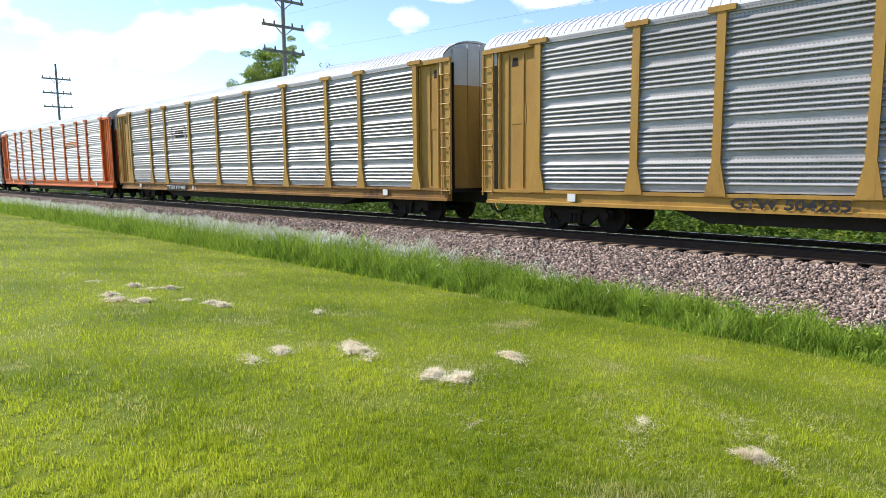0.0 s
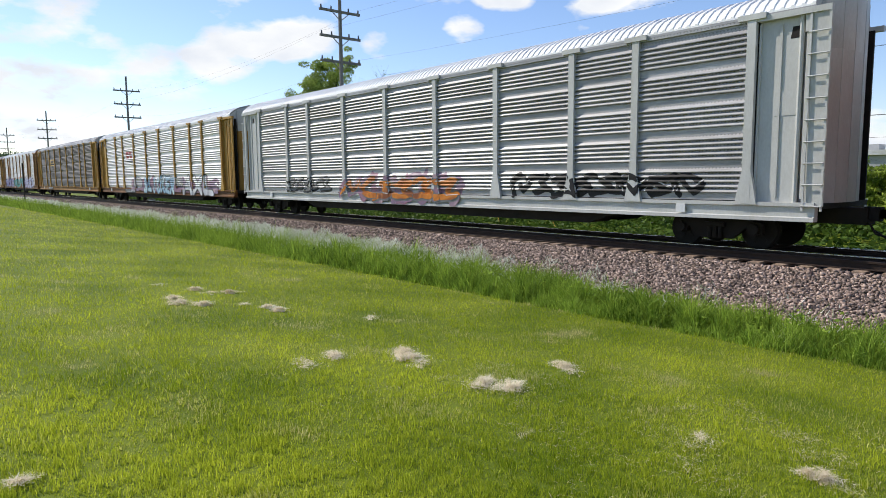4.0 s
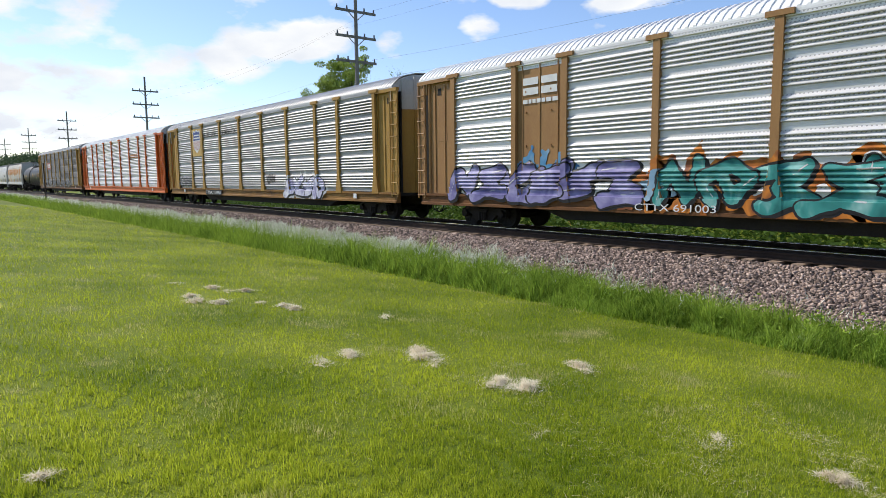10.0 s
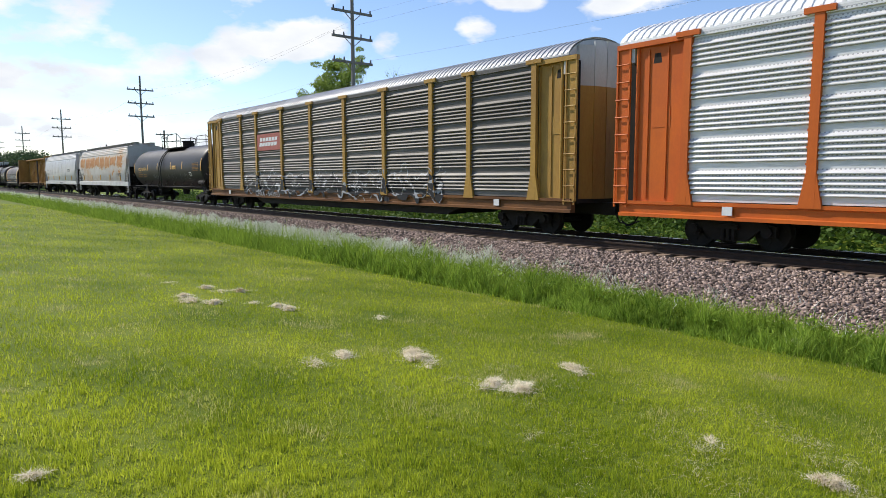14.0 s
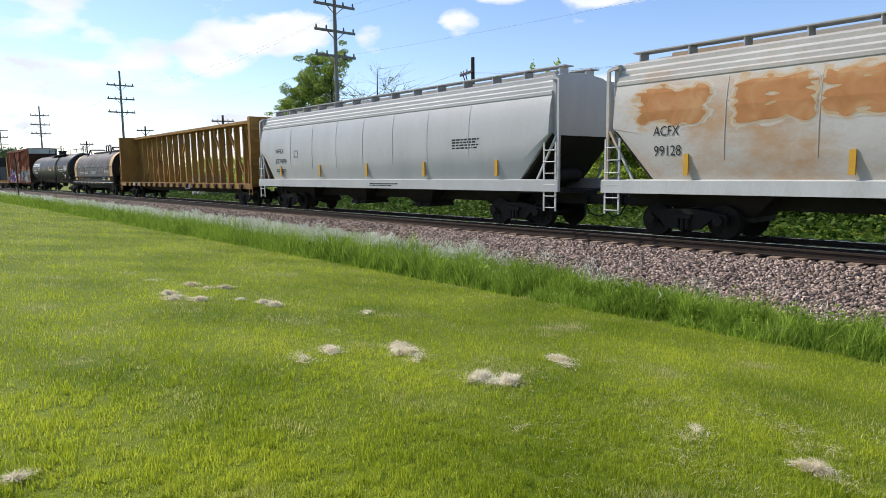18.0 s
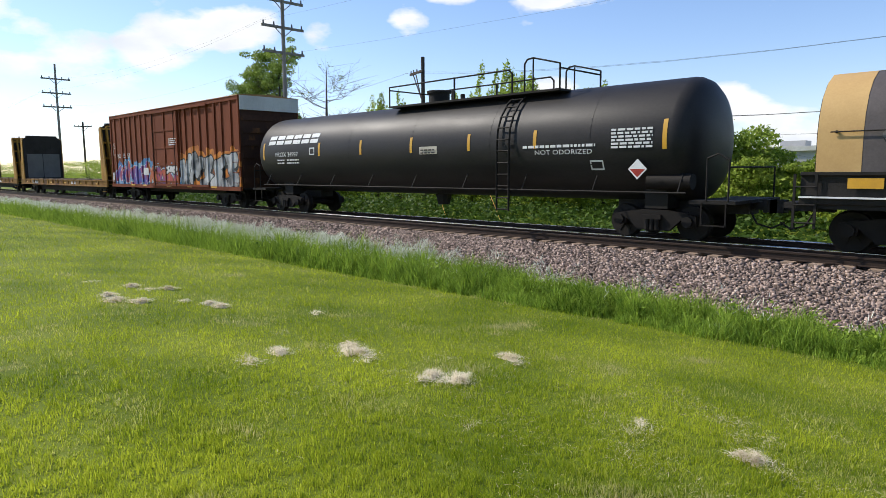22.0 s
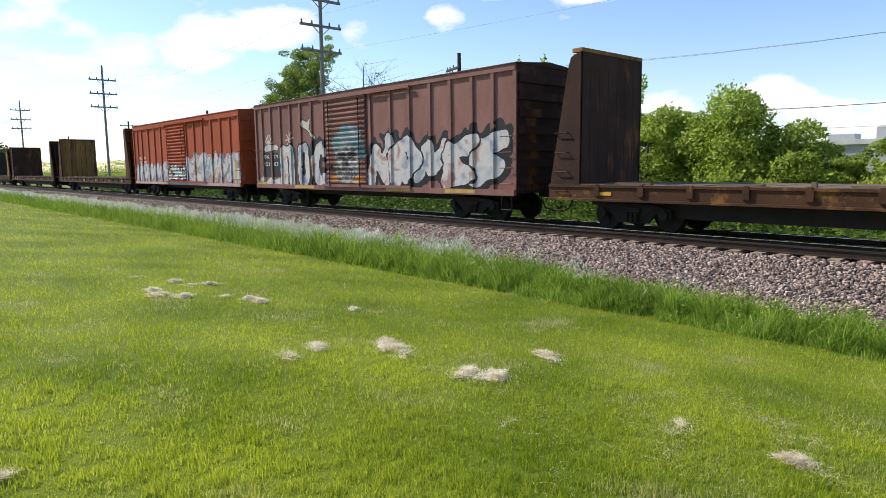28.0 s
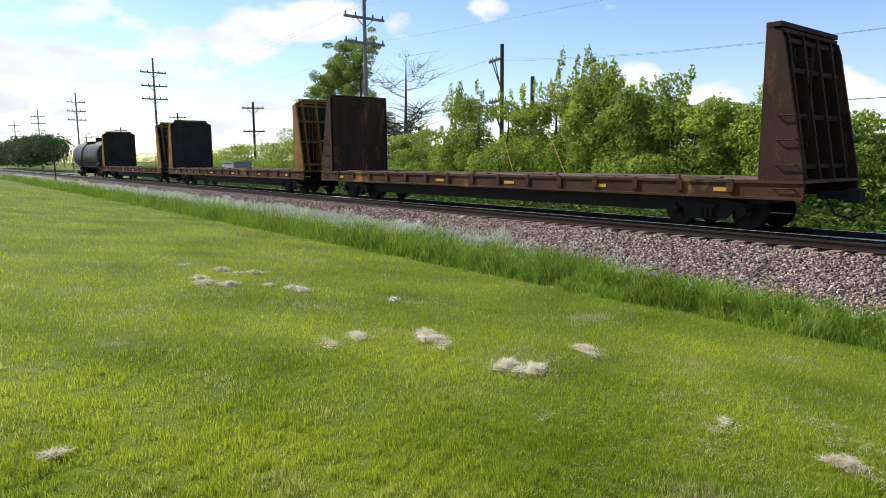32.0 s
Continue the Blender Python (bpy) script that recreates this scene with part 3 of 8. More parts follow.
    d = np.hypot(x, y)
    v, q = grass_blades(rng, x, y, top - 0.1, rng.uniform(0.05, 0.15, len(x)), 0.0075 + 0.0008 * d, rng.uniform(0.4, 1.3, len(x)), short=True)
    tagged(new("seed_heads", fast_mesh("seed_heads", v, q, SEED)), "pale wispy seed heads over the tall grass", "weeds", kind="stuff")


def straws(rng, x, y, lift, long_, wide):
    """Dry straws lying on the lawn."""
    n = len(x)
    z = np.interp(y, [p[0] for p in PROFILE], [p[1] for p in PROFILE]) + lift
    v, q = grass_blades(rng, x, y, z, rng.uniform(0.5, 1.3, n) * long_, rng.uniform(0.5, 1.3, n) * wide, rng.uniform(0.9, 1.6, n), 0.3)
    v[:, 2] = np.maximum(v[:, 2], np.interp(v[:, 1], [p[0] for p in PROFILE], [p[1] for p in PROFILE]) + 0.008)
    return v, q


def hay_clumps():
    rng = np.random.default_rng(8)
    # where, and how heavy: 3 and 2 are heaps, 1 thin, 0 a mere scatter
    spots = [(-12.43, 3.67, 1), (-10.73, 3.44, 2), (-10.23, 3.35, 2), (-11.78, 4.16, 2), (-11.21, 4.16, 1), (-11.32, 4.56, 2), (-9.99, 3.66, 2), (-9.86, 4.19, 1), (-9.5, 4.45, 2), (-9.23, 4.5, 2), (-8.12, 5.47, 1), (-6.97, 4.16, 0), (-5.96, 3.57, 2), (-5.84, 3.11, 1), (-5.86, 4.34, 3), (-5.62, 4.28, 2), (-5.35, 4.21, 1), (-4.45, 4.31, 2), (-4.24, 4.45, 3), (-4.21, 4.22, 1), (-4.72, 4.07, 0),
             (-4.84, 4.82, 0), (-3.95, 4.33, 0), (-4.58, 5.67, 2), (-2.45, 4.74, 1), (-2.93, 5.34, 0), (-2.4, 4.51, 0), (-2.4, 5.7, 0), (-1.94, 5.41, 0), (-1.84, 5.2, 0), (-1.41, 5.81, 0), (-1.56, 4.67, 2), (-1.39, 4.61, 0), (-2.23, 4.11, 0), (-1.6, 5.15, 0), (-3.29, 3.56, 0), (-3.98, 0.45, 1)]
    faint = []
    for x0, y0, k in spots:
        if math.hypot(x0, y0) > 5.4:
            x0, y0 = x0 * 1.015, y0 * 1.022
        st = math.atan2(-y0, x0) + math.pi / 2 + rng.uniform(-0.5, 0.5)
        r = (0.22, 0.12, 0.11, 0.13)[k] * rng.uniform(0.85, 1.2) * (0.5 if y0 < 1 else 0.62 if math.hypot(x0, y0) < 5.2 else 1)
        lumps = [(rng.normal(0, 0.55) * r, rng.normal(0, 0.35) * r, rng.uniform(0.3, 0.75) * r) for _ in range((5, 4, 5, 7)[k])]
        xs, ys, hs = [], [], []
        for a, b, c in lumps:
            n = int((40, 130, 420, 420)[k] * (c / r) ** 1.3)
            u, w = rng.laplace(0, 0.75, n) * c, rng.laplace(0, 0.45, n) * c
            xs.append(x0 + (a * 1.2 + u) * math.cos(st) - (b + w) * math.sin(st))
            ys.append(y0 + (a * 1.2 + u) * math.sin(st) + (b + w) * math.cos(st))
            top = (0.03, 0.05, 0.10, 0.12)[k] * np.exp(-(u * u + w * w) / (c * c) * 2) * (c / r + 0.2)
            hs.append(0.026 + 0.6 * top * rng.uniform(0.3, 1, n))
        v, q = straws(rng, np.concatenate(xs), np.concatenate(ys), np.concatenate(hs), 0.06, 0.0042)
        if k == 0:
            faint.append((v, q))
            continue
        # matted heap under the straws
        m = 15
        gx, gy = (g.ravel() for g in np.meshgrid(np.linspace(-1, 1, m), np.linspace(-1, 1, m)))
        top = np.zeros(m * m)
        for a, b, c in lumps:
            top = np.maximum(top, np.exp(-(((gx * 2 * r - a * 1.2) / c) ** 2 + ((gy * 1.5 * r - b) / c) ** 2) * 1.6) * (c / r + 0.2))
        hx = x0 + gx * 2 * r * math.cos(st) - gy * 1.5 * r * math.sin(st)
        hy = y0 + gx * 2 * r * math.sin(st) + gy * 1.5 * r * math.cos(st)
        hz = np.interp(hy, [p[0] for p in PROFILE], [p[1] for p in PROFILE]) - 0.015 + top * (0, 0.022, 0.062, 0.072)[k] * rng.uniform(0.75, 1.15, m * m)
        i = (np.arange(m - 1)[:, None] * m + np.arange(m - 1)[None]).ravel()[:, None]
        v, q = gathered([(v, q), (np.stack([hx, hy, hz], 1), i + np.array([[0, 1, m + 1, m]]))])
        tagged(new("hay_clump", fast_mesh("hay_clump", v, q, HAY)), "small loose clump of straw-coloured grass cuttings on the lawn" if k > 1 else "thin wisp of dry grass cuttings on the lawn", "hay", "dry clumps on the lawn")
    n = 30000
    x, y = rng.uniform(-13, 0.5, n), rng.normal(4.6, 1.2, n)
    w = np.clip(0.5 + 0.7 * rough_field(x, y, 1.3, 12), 0, 1)
    ok = (rng.uniform(0, 1, n) < w ** 2 * np.clip(1.1 + x / 14, 0.12, 1)) & (y > 2.0) & (y < 8)
    x, y = x[ok], y[ok]
    v, q = straws(rng, x, y, rng.uniform(0.02, 0.05, len(x)), 0.04, 0.0035)
    tagged(new("dry_grass", fast_mesh("dry_grass", *gathered(faint + [(v, q)]), DRY)), "thin scatter of dry straw-coloured grass on the lawn", "dry grass", kind="stuff")


# ---- track ----
def rail_profile(y, z, s=1.0):
    """Section of a flat-bottomed rail with its head's top at z."""
    p = [(0.075, -0.18), (0.075, -0.168), (0.012, -0.145), (0.009, -0.05), (0.036, -0.04), (0.036, -0.008), (0.026, 0.0)]
    q = [(y - a * s, z + b * s) for a, b in p]
    return q + [(y + a * s, z + b * s) for a, b in reversed(p)]


BED = []


def build_track():
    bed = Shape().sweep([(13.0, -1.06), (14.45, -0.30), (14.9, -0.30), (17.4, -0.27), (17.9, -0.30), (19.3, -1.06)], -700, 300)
    bed = solid("ballast_bed", bed, STONE_SHADE, "raised bed of crushed stone under the track, coloured dark as the shade between stones", "ballast", kind="structure")
    BED.append(bed)
    for y, lab in ((NEAR, "near"), (NEAR + 1.51, "far")):
        r = thing("rail", "dark rusty steel rail with a polished shining head", "rail", "rails of the track")
        part("rail_body", Shape().sweep(rail_profile(y, 0), -700, 300), RAIL_RUST, r)
        part("running_surface", Shape().sweep([(y - 0.0375, -0.018), (y - 0.037, -0.009), (y - 0.024, 0.003), (y + 0.024, 0.003), (y + 0.037, -0.009), (y + 0.03, -0.018)], -700, 300), RAIL_TOP, r, "polished rail head")
    r = thing("spare_rail", "brown rusty spare rail lying along the tie ends", "rail", "rails of the track")
    for name, w, z0, z1 in (("rail_foot", 0.075, -0.225, -0.20), ("rail_web", 0.011, -0.20, -0.09), ("rail_head", 0.036, -0.09, -0.045)):
        part(name, Shape().sweep([(14.99 - w, z0), (14.99 - w, z1 - 0.006), (14.99 - w + 0.006, z1), (14.99 + w - 0.006, z1), (14.99 + w, z1 - 0.006), (14.99 + w, z0)], -700, 300), RAIL_RUST, r)
    tie = Shape().box(-0.12, 0.12, TRACK - 1.53, TRACK + 1.30, -0.40, -0.225).mesh("tie", TIE_WOOD)
    for i in range(230):
        x = 6 - 0.52 * i + random.uniform(-0.02, 0.02)
        o = new("tie", tie)
        o.matrix_basis = pose(x, 0, random.uniform(-0.012, 0.004), 0, 0, random.uniform(-0.1, 0.1))
        tagged(o, "weathered brown timber railway tie", "railway tie", "ties of the track")
    plate = Shape().box(-0.09, 0.09, NEAR - 0.19, NEAR + 0.19, -0.225, -0.178).box(-0.02, 0.02, NEAR - 0.10, NEAR - 0.07, -0.18, -0.15).mesh("tie_plate", RAIL_RUST)
    for i in range(110):
        o = new("tie_plate", plate)
        o.matrix_basis = pose(6 - 0.52 * i, 0, 0)
        tagged(o, "rusty steel plate under the rail", "tie plate", "tie plates")


def stones():
    """Crushed stone: the nearest ones singly, the rest as one heap."""
    rng = np.random.default_rng(3)
    base = np.array([(x, y, z) for z in (-1, 1) for y in (-1, 1) for x in (-1, 1)], dtype=float)
    quads = np.array([(0, 2, 3, 1), (4, 5, 7, 6), (0, 1, 5, 4), (2, 6, 7, 3), (0, 4, 6, 2), (1, 3, 7, 5)])

    def heap(n, x, y, size, name):
        zz = np.interp(y, [12.3, 13.0, 14.45, 14.9, 17.4, 17.9, 19.3], [-1.03, -1.02, -0.30, -0.27, -0.27, -0.30, -1.06])
        k = len(base)
        rough = base[None] * rng.uniform(0.7, 1.15, (n, k, 3))
        sc = size[:, None, None] * rng.uniform(0.55, 1.5, (n, 1, 3)) * np.array([1.1, 0.75, 0.5])
        a = rng.uniform(0, 2 * np.pi, n)
        c, s = np.cos(a)[:, None], np.sin(a)[:, None]
        p = rough * sc
        t = rng.normal(0, 0.6, n)[:, None]
        px_, pz = p[..., 0] * np.cos(t) - p[..., 2] * np.sin(t), p[..., 0] * np.sin(t) + p[..., 2] * np.cos(t)
        p = np.stack([px_ * c - p[..., 1] * s, px_ * s + p[..., 1] * c, pz], -1)
        p += np.stack([x, y, zz + size * rng.uniform(-0.3, 0.75, n)], 1)[:, None]
        f = quads[None] + (np.arange(n) * k)[:, None, None]
        return fast_mesh(name, p.reshape(-1, 3), f.reshape(-1, 4), ROCKS)

    n = 66000
    x, y = rng.uniform(-17, 3, n), rng.uniform(12.3, 14.62, n)
    a = heap(n, x, y, 0.0145 + 0.023 * rng.uniform(0, 1, n) ** 1.4, "ballast_stones")
    n = 30000
    x, y = -17 - rng.uniform(0, 1, n) ** 1.5 * 70, rng.uniform(12.8, 14.62, n)
    b = heap(n, x, y, rng.uniform(0.024, 0.048, n), "ballast_stones")
    kinds = [heap(1, np.zeros(1), np.array([16.0]), np.array([q]), "stone") for q in (0.025, 0.03, 0.033, 0.036, 0.04, 0.044, 0.05, 0.03)]
    for i in range(300):
        o = new("stone", kinds[i % 8])
        o.parent = BED[0]
        y = 13.1 + 1.65 * rng.uniform(0, 1)
        o.matrix_basis = pose(rng.uniform(-5.5, -0.5), y, np.interp(y, [13.0, 14.45, 14.9], [-1.06, -0.30, -0.27]) + 0.03, 0, 0, rng.uniform(0, 360)) @ pose(0, -16, 0.27)
    for me in (a, b):
        tagged(new("ballast_stones", me), "grey-pink crushed stone ballast", "ballast", kind="stuff")


def rock_material():
    m = bpy.data.materials.new("crushed_stone")
    m.use_nodes = True
    nt = m.node_tree
    N, L = nt.nodes.new, nt.links.new
    b = nt.nodes["Principled BSDF"]
    g, co, n = N("ShaderNodeNewGeometry"), N("ShaderNodeTexCoord"), N("ShaderNodeTexNoise")
    n.inputs["Scale"].default_value, n.inputs["Detail"].default_value = 45, 5
    L(co.outputs["Object"], n.inputs["Vector"])
    ramp = N("ShaderNodeValToRGB")
    e = ramp.color_ramp.elements
    e[0].color, e[1].color = (0.05, 0.036, 0.028, 1), (0.58, 0.44, 0.36, 1)
    e.new(0.45).color = (0.21, 0.15, 0.118, 1)
    e.new(0.75).color = (0.36, 0.262, 0.208, 1)
    L(g.outputs["Random Per Island"], ramp.inputs["Fac"])
    mx = N("ShaderNodeMix")
    mx.data_type, mx.blend_type = "RGBA", "MULTIPLY"
    mx.inputs["Factor"].default_value = 0.5
    L(ramp.outputs["Color"], mx.inputs[6])
    L(n.outputs["Color"], mx.inputs[7])
    L(ramp.outputs["Color"], b.inputs["Base Color"])
    bp = N("ShaderNodeBump")
    bp.inputs["Strength"].default_value, bp.inputs["Distance"].default_value = 0.12, 0.005
    L(n.outputs["Fac"], bp.inputs["Height"])
    L(bp.outputs[0], b.inputs["Normal"])
    b.inputs["Roughness"].default_value = 0.85
    return m


ROCKS = rock_material()
build_ground()
build_track()
stones()
lawn_blades()
weed_strip()
hay_clumps()


# ---- trees, poles and far things beyond the track ----
def leaf_cloud(rng, blobs, n, size, name, material):
    """Small folded leaves scattered in lumps: blobs of centre, radii."""
    w = np.array([b[3] * b[4] * b[5] for b in blobs]) ** 0.67
    idx = rng.choice(len(blobs), n, p=w / w.sum())
    B = np.array(blobs)[idx]
    d = rng.normal(0, 1, (n, 3))
    d /= np.linalg.norm(d, axis=1)[:, None]
    r = rng.uniform(0.25, 1, n) ** 0.4 * (1 + rng.normal(0, 0.08, n))
    p = B[:, :3] + d * B[:, 3:6] * r[:, None]
    a = rng.normal(0, 1, (n, 3))
    a /= np.linalg.norm(a, axis=1)[:, None]
    c = np.cross(a, d + rng.normal(0, 0.6, (n, 3)))
    c /= np.linalg.norm(c, axis=1)[:, None] + 1e-6
    s = size * rng.uniform(0.6, 1.4, n)[:, None]
    nrm = np.cross(a, c)
    v = np.stack([p - a * s, p + c * s * 0.5 + nrm * s * 0.15, p + a * s, p - c * s * 0.5 + nrm * s * 0.15], 1).reshape(-1, 3)
    q = np.arange(n * 4).reshape(-1, 4)
    return fast_mesh(name, v, q, material)


def limbs(rng, base, height, r, n, spread, depth=2, twig=0.3):
    s = Shape()
    top = Vector((base[0] + rng.uniform(-0.4, 0.4), base[1], base[2] + height))
    b = Vector(base)
    s.cyl(b, b.lerp(top, 0.5), r, r * 0.65, 8)
    s.cyl(b.lerp(top, 0.5), top, r * 0.65, r * 0.12, 7)
    ends = []
    for i in range(n):
        k = rng.uniform(0.2, 0.9)
        p = b.lerp(top, k)
        a = rng.uniform(0, 2 * math.pi)
        q = p + Vector((math.cos(a) * spread, math.sin(a) * spread, height * rng.uniform(0.12, 0.3))) * rng.uniform(0.5, 1) * (1.15 - k * 0.6)
        rr = r * 0.4 * (1.1 - k)
        m = p.lerp(q, 0.5) + Vector((0, 0, -0.05 * height * rng.uniform(0, 1)))
        s.cyl(p, m, rr, rr * 0.7, 5)
        s.cyl(m, q, rr * 0.7, rr * 0.15, 5)
        ends.append(q)
        for j in range(depth * 2):
            u = m.lerp(q, rng.uniform(0, 1))
            e = u + Vector((rng.normal(0, 1), rng.normal(0, 1), rng.uniform(0.1, 1.2))) * spread * 0.3
            s.cyl(u, e, rr * twig, rr * 0.08, 4)
    return s, ends


def bush(x, y, w, h, leaves, seed, tall=False, mat=None, label="", name="bush"):
    rng = np.random.default_rng(seed)
    z = ground_z(y)
    t = thing(name, label or "dense green leafy bush beyond the track", "bush" if name == "bush" else "tree", "bushes along the track")
    s, ends = limbs(rng, (x, y, z - 0.1), h * 0.8, 0.05 + 0.018 * h, 7, w * 0.4, 1)
    part("trunk", s, BARK, t)
    blobs = []
    for i in range(11):
        k = rng.uniform(0.12, 1)
        f = (1 - 0.55 * k) if tall else (1 - 0.45 * max(0, k - 0.4))
        blobs.append((x + rng.uniform(-0.5, 0.5) * w * f, y + rng.uniform(-0.4, 0.4) * w * f * 0.7, z + h * (0.1 + 0.78 * k), w * rng.uniform(0.14, 0.27), w * rng.uniform(0.14, 0.25), h * rng.uniform(0.08, 0.17)))
    blobs.append((x, y, z + h * 0.3, w * 0.42, w * 0.3, h * 0.3))
    for i in range(8):
        blobs.append((x + rng.uniform(-0.45, 0.45) * w, y, z + h * rng.uniform(0.7, 1.05) * (0.85 if not tall else 1), 0.16, 0.16, h * 0.09))
    part("crown", leaf_cloud(rng, blobs, leaves, 0.088, "crown", mat or LEAF), None, t)
    return t


def at(az, y):
    """x of what is seen az degrees left of straight across, at that distance across."""
    return -y * math.tan(radians(az))


def build_trees():
    rng = np.random.default_rng(21)
    # hedge of bushes, by bearing, distance across, width, height
    row = [(9, 29, 5, 3.4), (12.5, 27, 4.2, 3.4), (15.2, 29, 4.0, 2.7), (17.6, 28, 4.0, 2.7), (19.8, 28, 4, 3.3), (21.6, 28, 4.2, 4.2), (23.8, 28, 4.4, 5.5), (25.9, 29, 3.6, 4.6), (27.6, 29, 3.8, 4.7), (29.3, 29, 3.6, 5.2), (31, 28, 3.8, 4.9),
           (32.7, 29, 3.6, 6.3), (34.8, 28, 4, 5.3), (36.4, 28, 3.6, 6.0), (37.7, 29, 3.6, 7.3), (39.0, 28.5, 3.6, 6.8), (40.3, 29, 3.4, 7.5), (42, 29, 4, 6.5), (44.1, 29, 4.2, 6.0), (46.1, 28.5, 4, 6.0), (48.5, 29, 4.4, 6.8), (50.4, 29, 4.2, 6.7),
           (52.2, 29.5, 4.6, 5.0), (54.2, 30, 5, 4.5), (56.2, 30, 5, 4.3), (58.4, 30, 5.5, 4.2), (60.4, 30.5, 5.5, 4.6), (62.4, 31, 6, 4.8), (64.2, 31, 6, 5.6), (66, 31, 7, 5.0), (67.6, 32, 8, 4.7),
           (69.4, 32, 8, 4.5), (71.2, 33, 9, 4.2), (73, 34, 10, 4.2), (75, 35, 11, 4.3), (77, 37, 13, 4.5), (78.6, 39, 15, 4.8), (80, 41, 17, 5.2), (81.3, 44, 19, 5.6)]
    for i, (az, y, w, h) in enumerate(row):
        bush(at(az, y), y, w, h, 9800 if az < 60 else 6000, 100 + i, tall=h > 5.6)
    # undergrowth at the foot of the hedge and by the track, shade put into its colour
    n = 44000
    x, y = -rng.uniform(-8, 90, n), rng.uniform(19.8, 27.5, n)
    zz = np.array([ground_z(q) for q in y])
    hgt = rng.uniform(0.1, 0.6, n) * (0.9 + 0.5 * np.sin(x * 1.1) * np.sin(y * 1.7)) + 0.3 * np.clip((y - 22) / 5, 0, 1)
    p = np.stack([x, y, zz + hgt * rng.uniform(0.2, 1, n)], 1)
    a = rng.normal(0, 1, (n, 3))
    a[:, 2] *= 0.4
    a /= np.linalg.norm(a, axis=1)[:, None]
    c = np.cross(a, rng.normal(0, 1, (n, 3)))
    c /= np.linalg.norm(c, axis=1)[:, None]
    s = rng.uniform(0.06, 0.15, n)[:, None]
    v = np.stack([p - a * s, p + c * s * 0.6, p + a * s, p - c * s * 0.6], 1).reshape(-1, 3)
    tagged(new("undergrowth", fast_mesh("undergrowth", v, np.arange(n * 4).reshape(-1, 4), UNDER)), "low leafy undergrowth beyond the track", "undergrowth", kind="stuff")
    # the tall tree by the pole and the half-bare one beside it
    t1 = thing("tree", "tall leafy green tree with an uneven crown behind the hedge", "tree")
    tx, ty = at(58.3, 33), 33
    s, ends = limbs(rng, (tx, ty, -0.6), 12.0, 0.26, 22, 4.0, 3)
    part("trunk", s, BARK, t1)
    blobs = []
    for dx, dz, rr in ((-3.5, 11.8, 1.2), (-2.0, 11.9, 1.1), (-4.6, 10.6, 1.3), (-6.4, 9.6, 1.3), (-8.4, 8.4, 1.2), (-5.4, 8.2, 1.6), (-2.6, 9.2, 1.5), (-0.6, 10.4, 1.0), (0.6, 12.2, 0.8), (-10.4, 7.2, 1.0), (-9.2, 5.6, 1.6), (-6.6, 6.2, 1.7), (-3.8, 6.4, 1.9), (-0.8, 6.6, 1.6), (1.4, 5.6, 1.6), (-4.2, 4.2, 2.0)):
        for k in range(14):
            blobs.append((tx + 0.6 + dx + rng.normal(0, 0.62) * rr, ty + rng.normal(0, 0.55) * rr, dz + rng.normal(0, 0.55) * rr, rr * rng.uniform(0.3, 0.62), rr * 0.5, rr * rng.uniform(0.2, 0.45)))
    part("crown", leaf_cloud(rng, blobs, 72000, 0.09, "crown", LEAF_P), None, t1)
    t2 = thing("bare_tree", "half-bare tree with thin grey branches", "tree")
    s, ends = limbs(rng, (at(54.7, 34), 34, -0.5), 10.8, 0.22, 34, 4.4, 6, 0.55)
    part("trunk", s, BARK, t2)
    part("crown", leaf_cloud(rng, [(e.x, e.y, e.z, 0.7, 0.7, 0.5) for e in ends], 500, 0.09, "crown", LEAF_P), None, t2)
    # woods far along the line
    t3 = []
    for i in range(60):
        az, d = rng.uniform(82.6, 88.8), rng.uniform(170, 320)
        x = -d * math.sin(radians(az))
        t3.append((x, max(24, d * math.cos(radians(az))), rng.uniform(2.5, 6.5), rng.uniform(6, 12), rng.uniform(4, 6), rng.uniform(2, 3.2)))
    tagged(new("far_woods", leaf_cloud(rng, t3, 40000, 0.32, "far_woods", FAR_LEAF)), "far green woods along the railway", "woods", kind="stuff")


def tall_pole(az, y, top, name="power_pole", mat=DARK_POLE, lean=0.0):
    x = at(az, y)
    t = thing(name, "tall wooden power pole with three cross-arms", "power pole", "power poles along the railway", at=(x, y, ground_z(y) - 0.2), turn=0)
    part("pole", Shape().cyl((0, 0, 0), (lean, 0, top), 0.19, 0.12, 10), mat, t, smooth=True)
    for z in (top - 1.95, top - 3.8, top - 5.6):
        a = part("cross_arm", Shape().box(-0.06, 0.06, -1.75, 1.75, z - 0.09, z + 0.09), mat, t)
        for s in (-1.6, -0.75, 0.75, 1.6):
            part("insulator", Shape().cyl((0, s, z + 0.09), (0, s, z + 0.34), 0.07, 0.05, 7), WIRE, a)
        part("brace", Shape().beam((0.08, -0.8, z), (0.08, 0, z - 0.7), 0.05, 0.05).beam((0.08, 0.8, z), (0.08, 0, z - 0.7), 0.05, 0.05), mat, t)
    return t


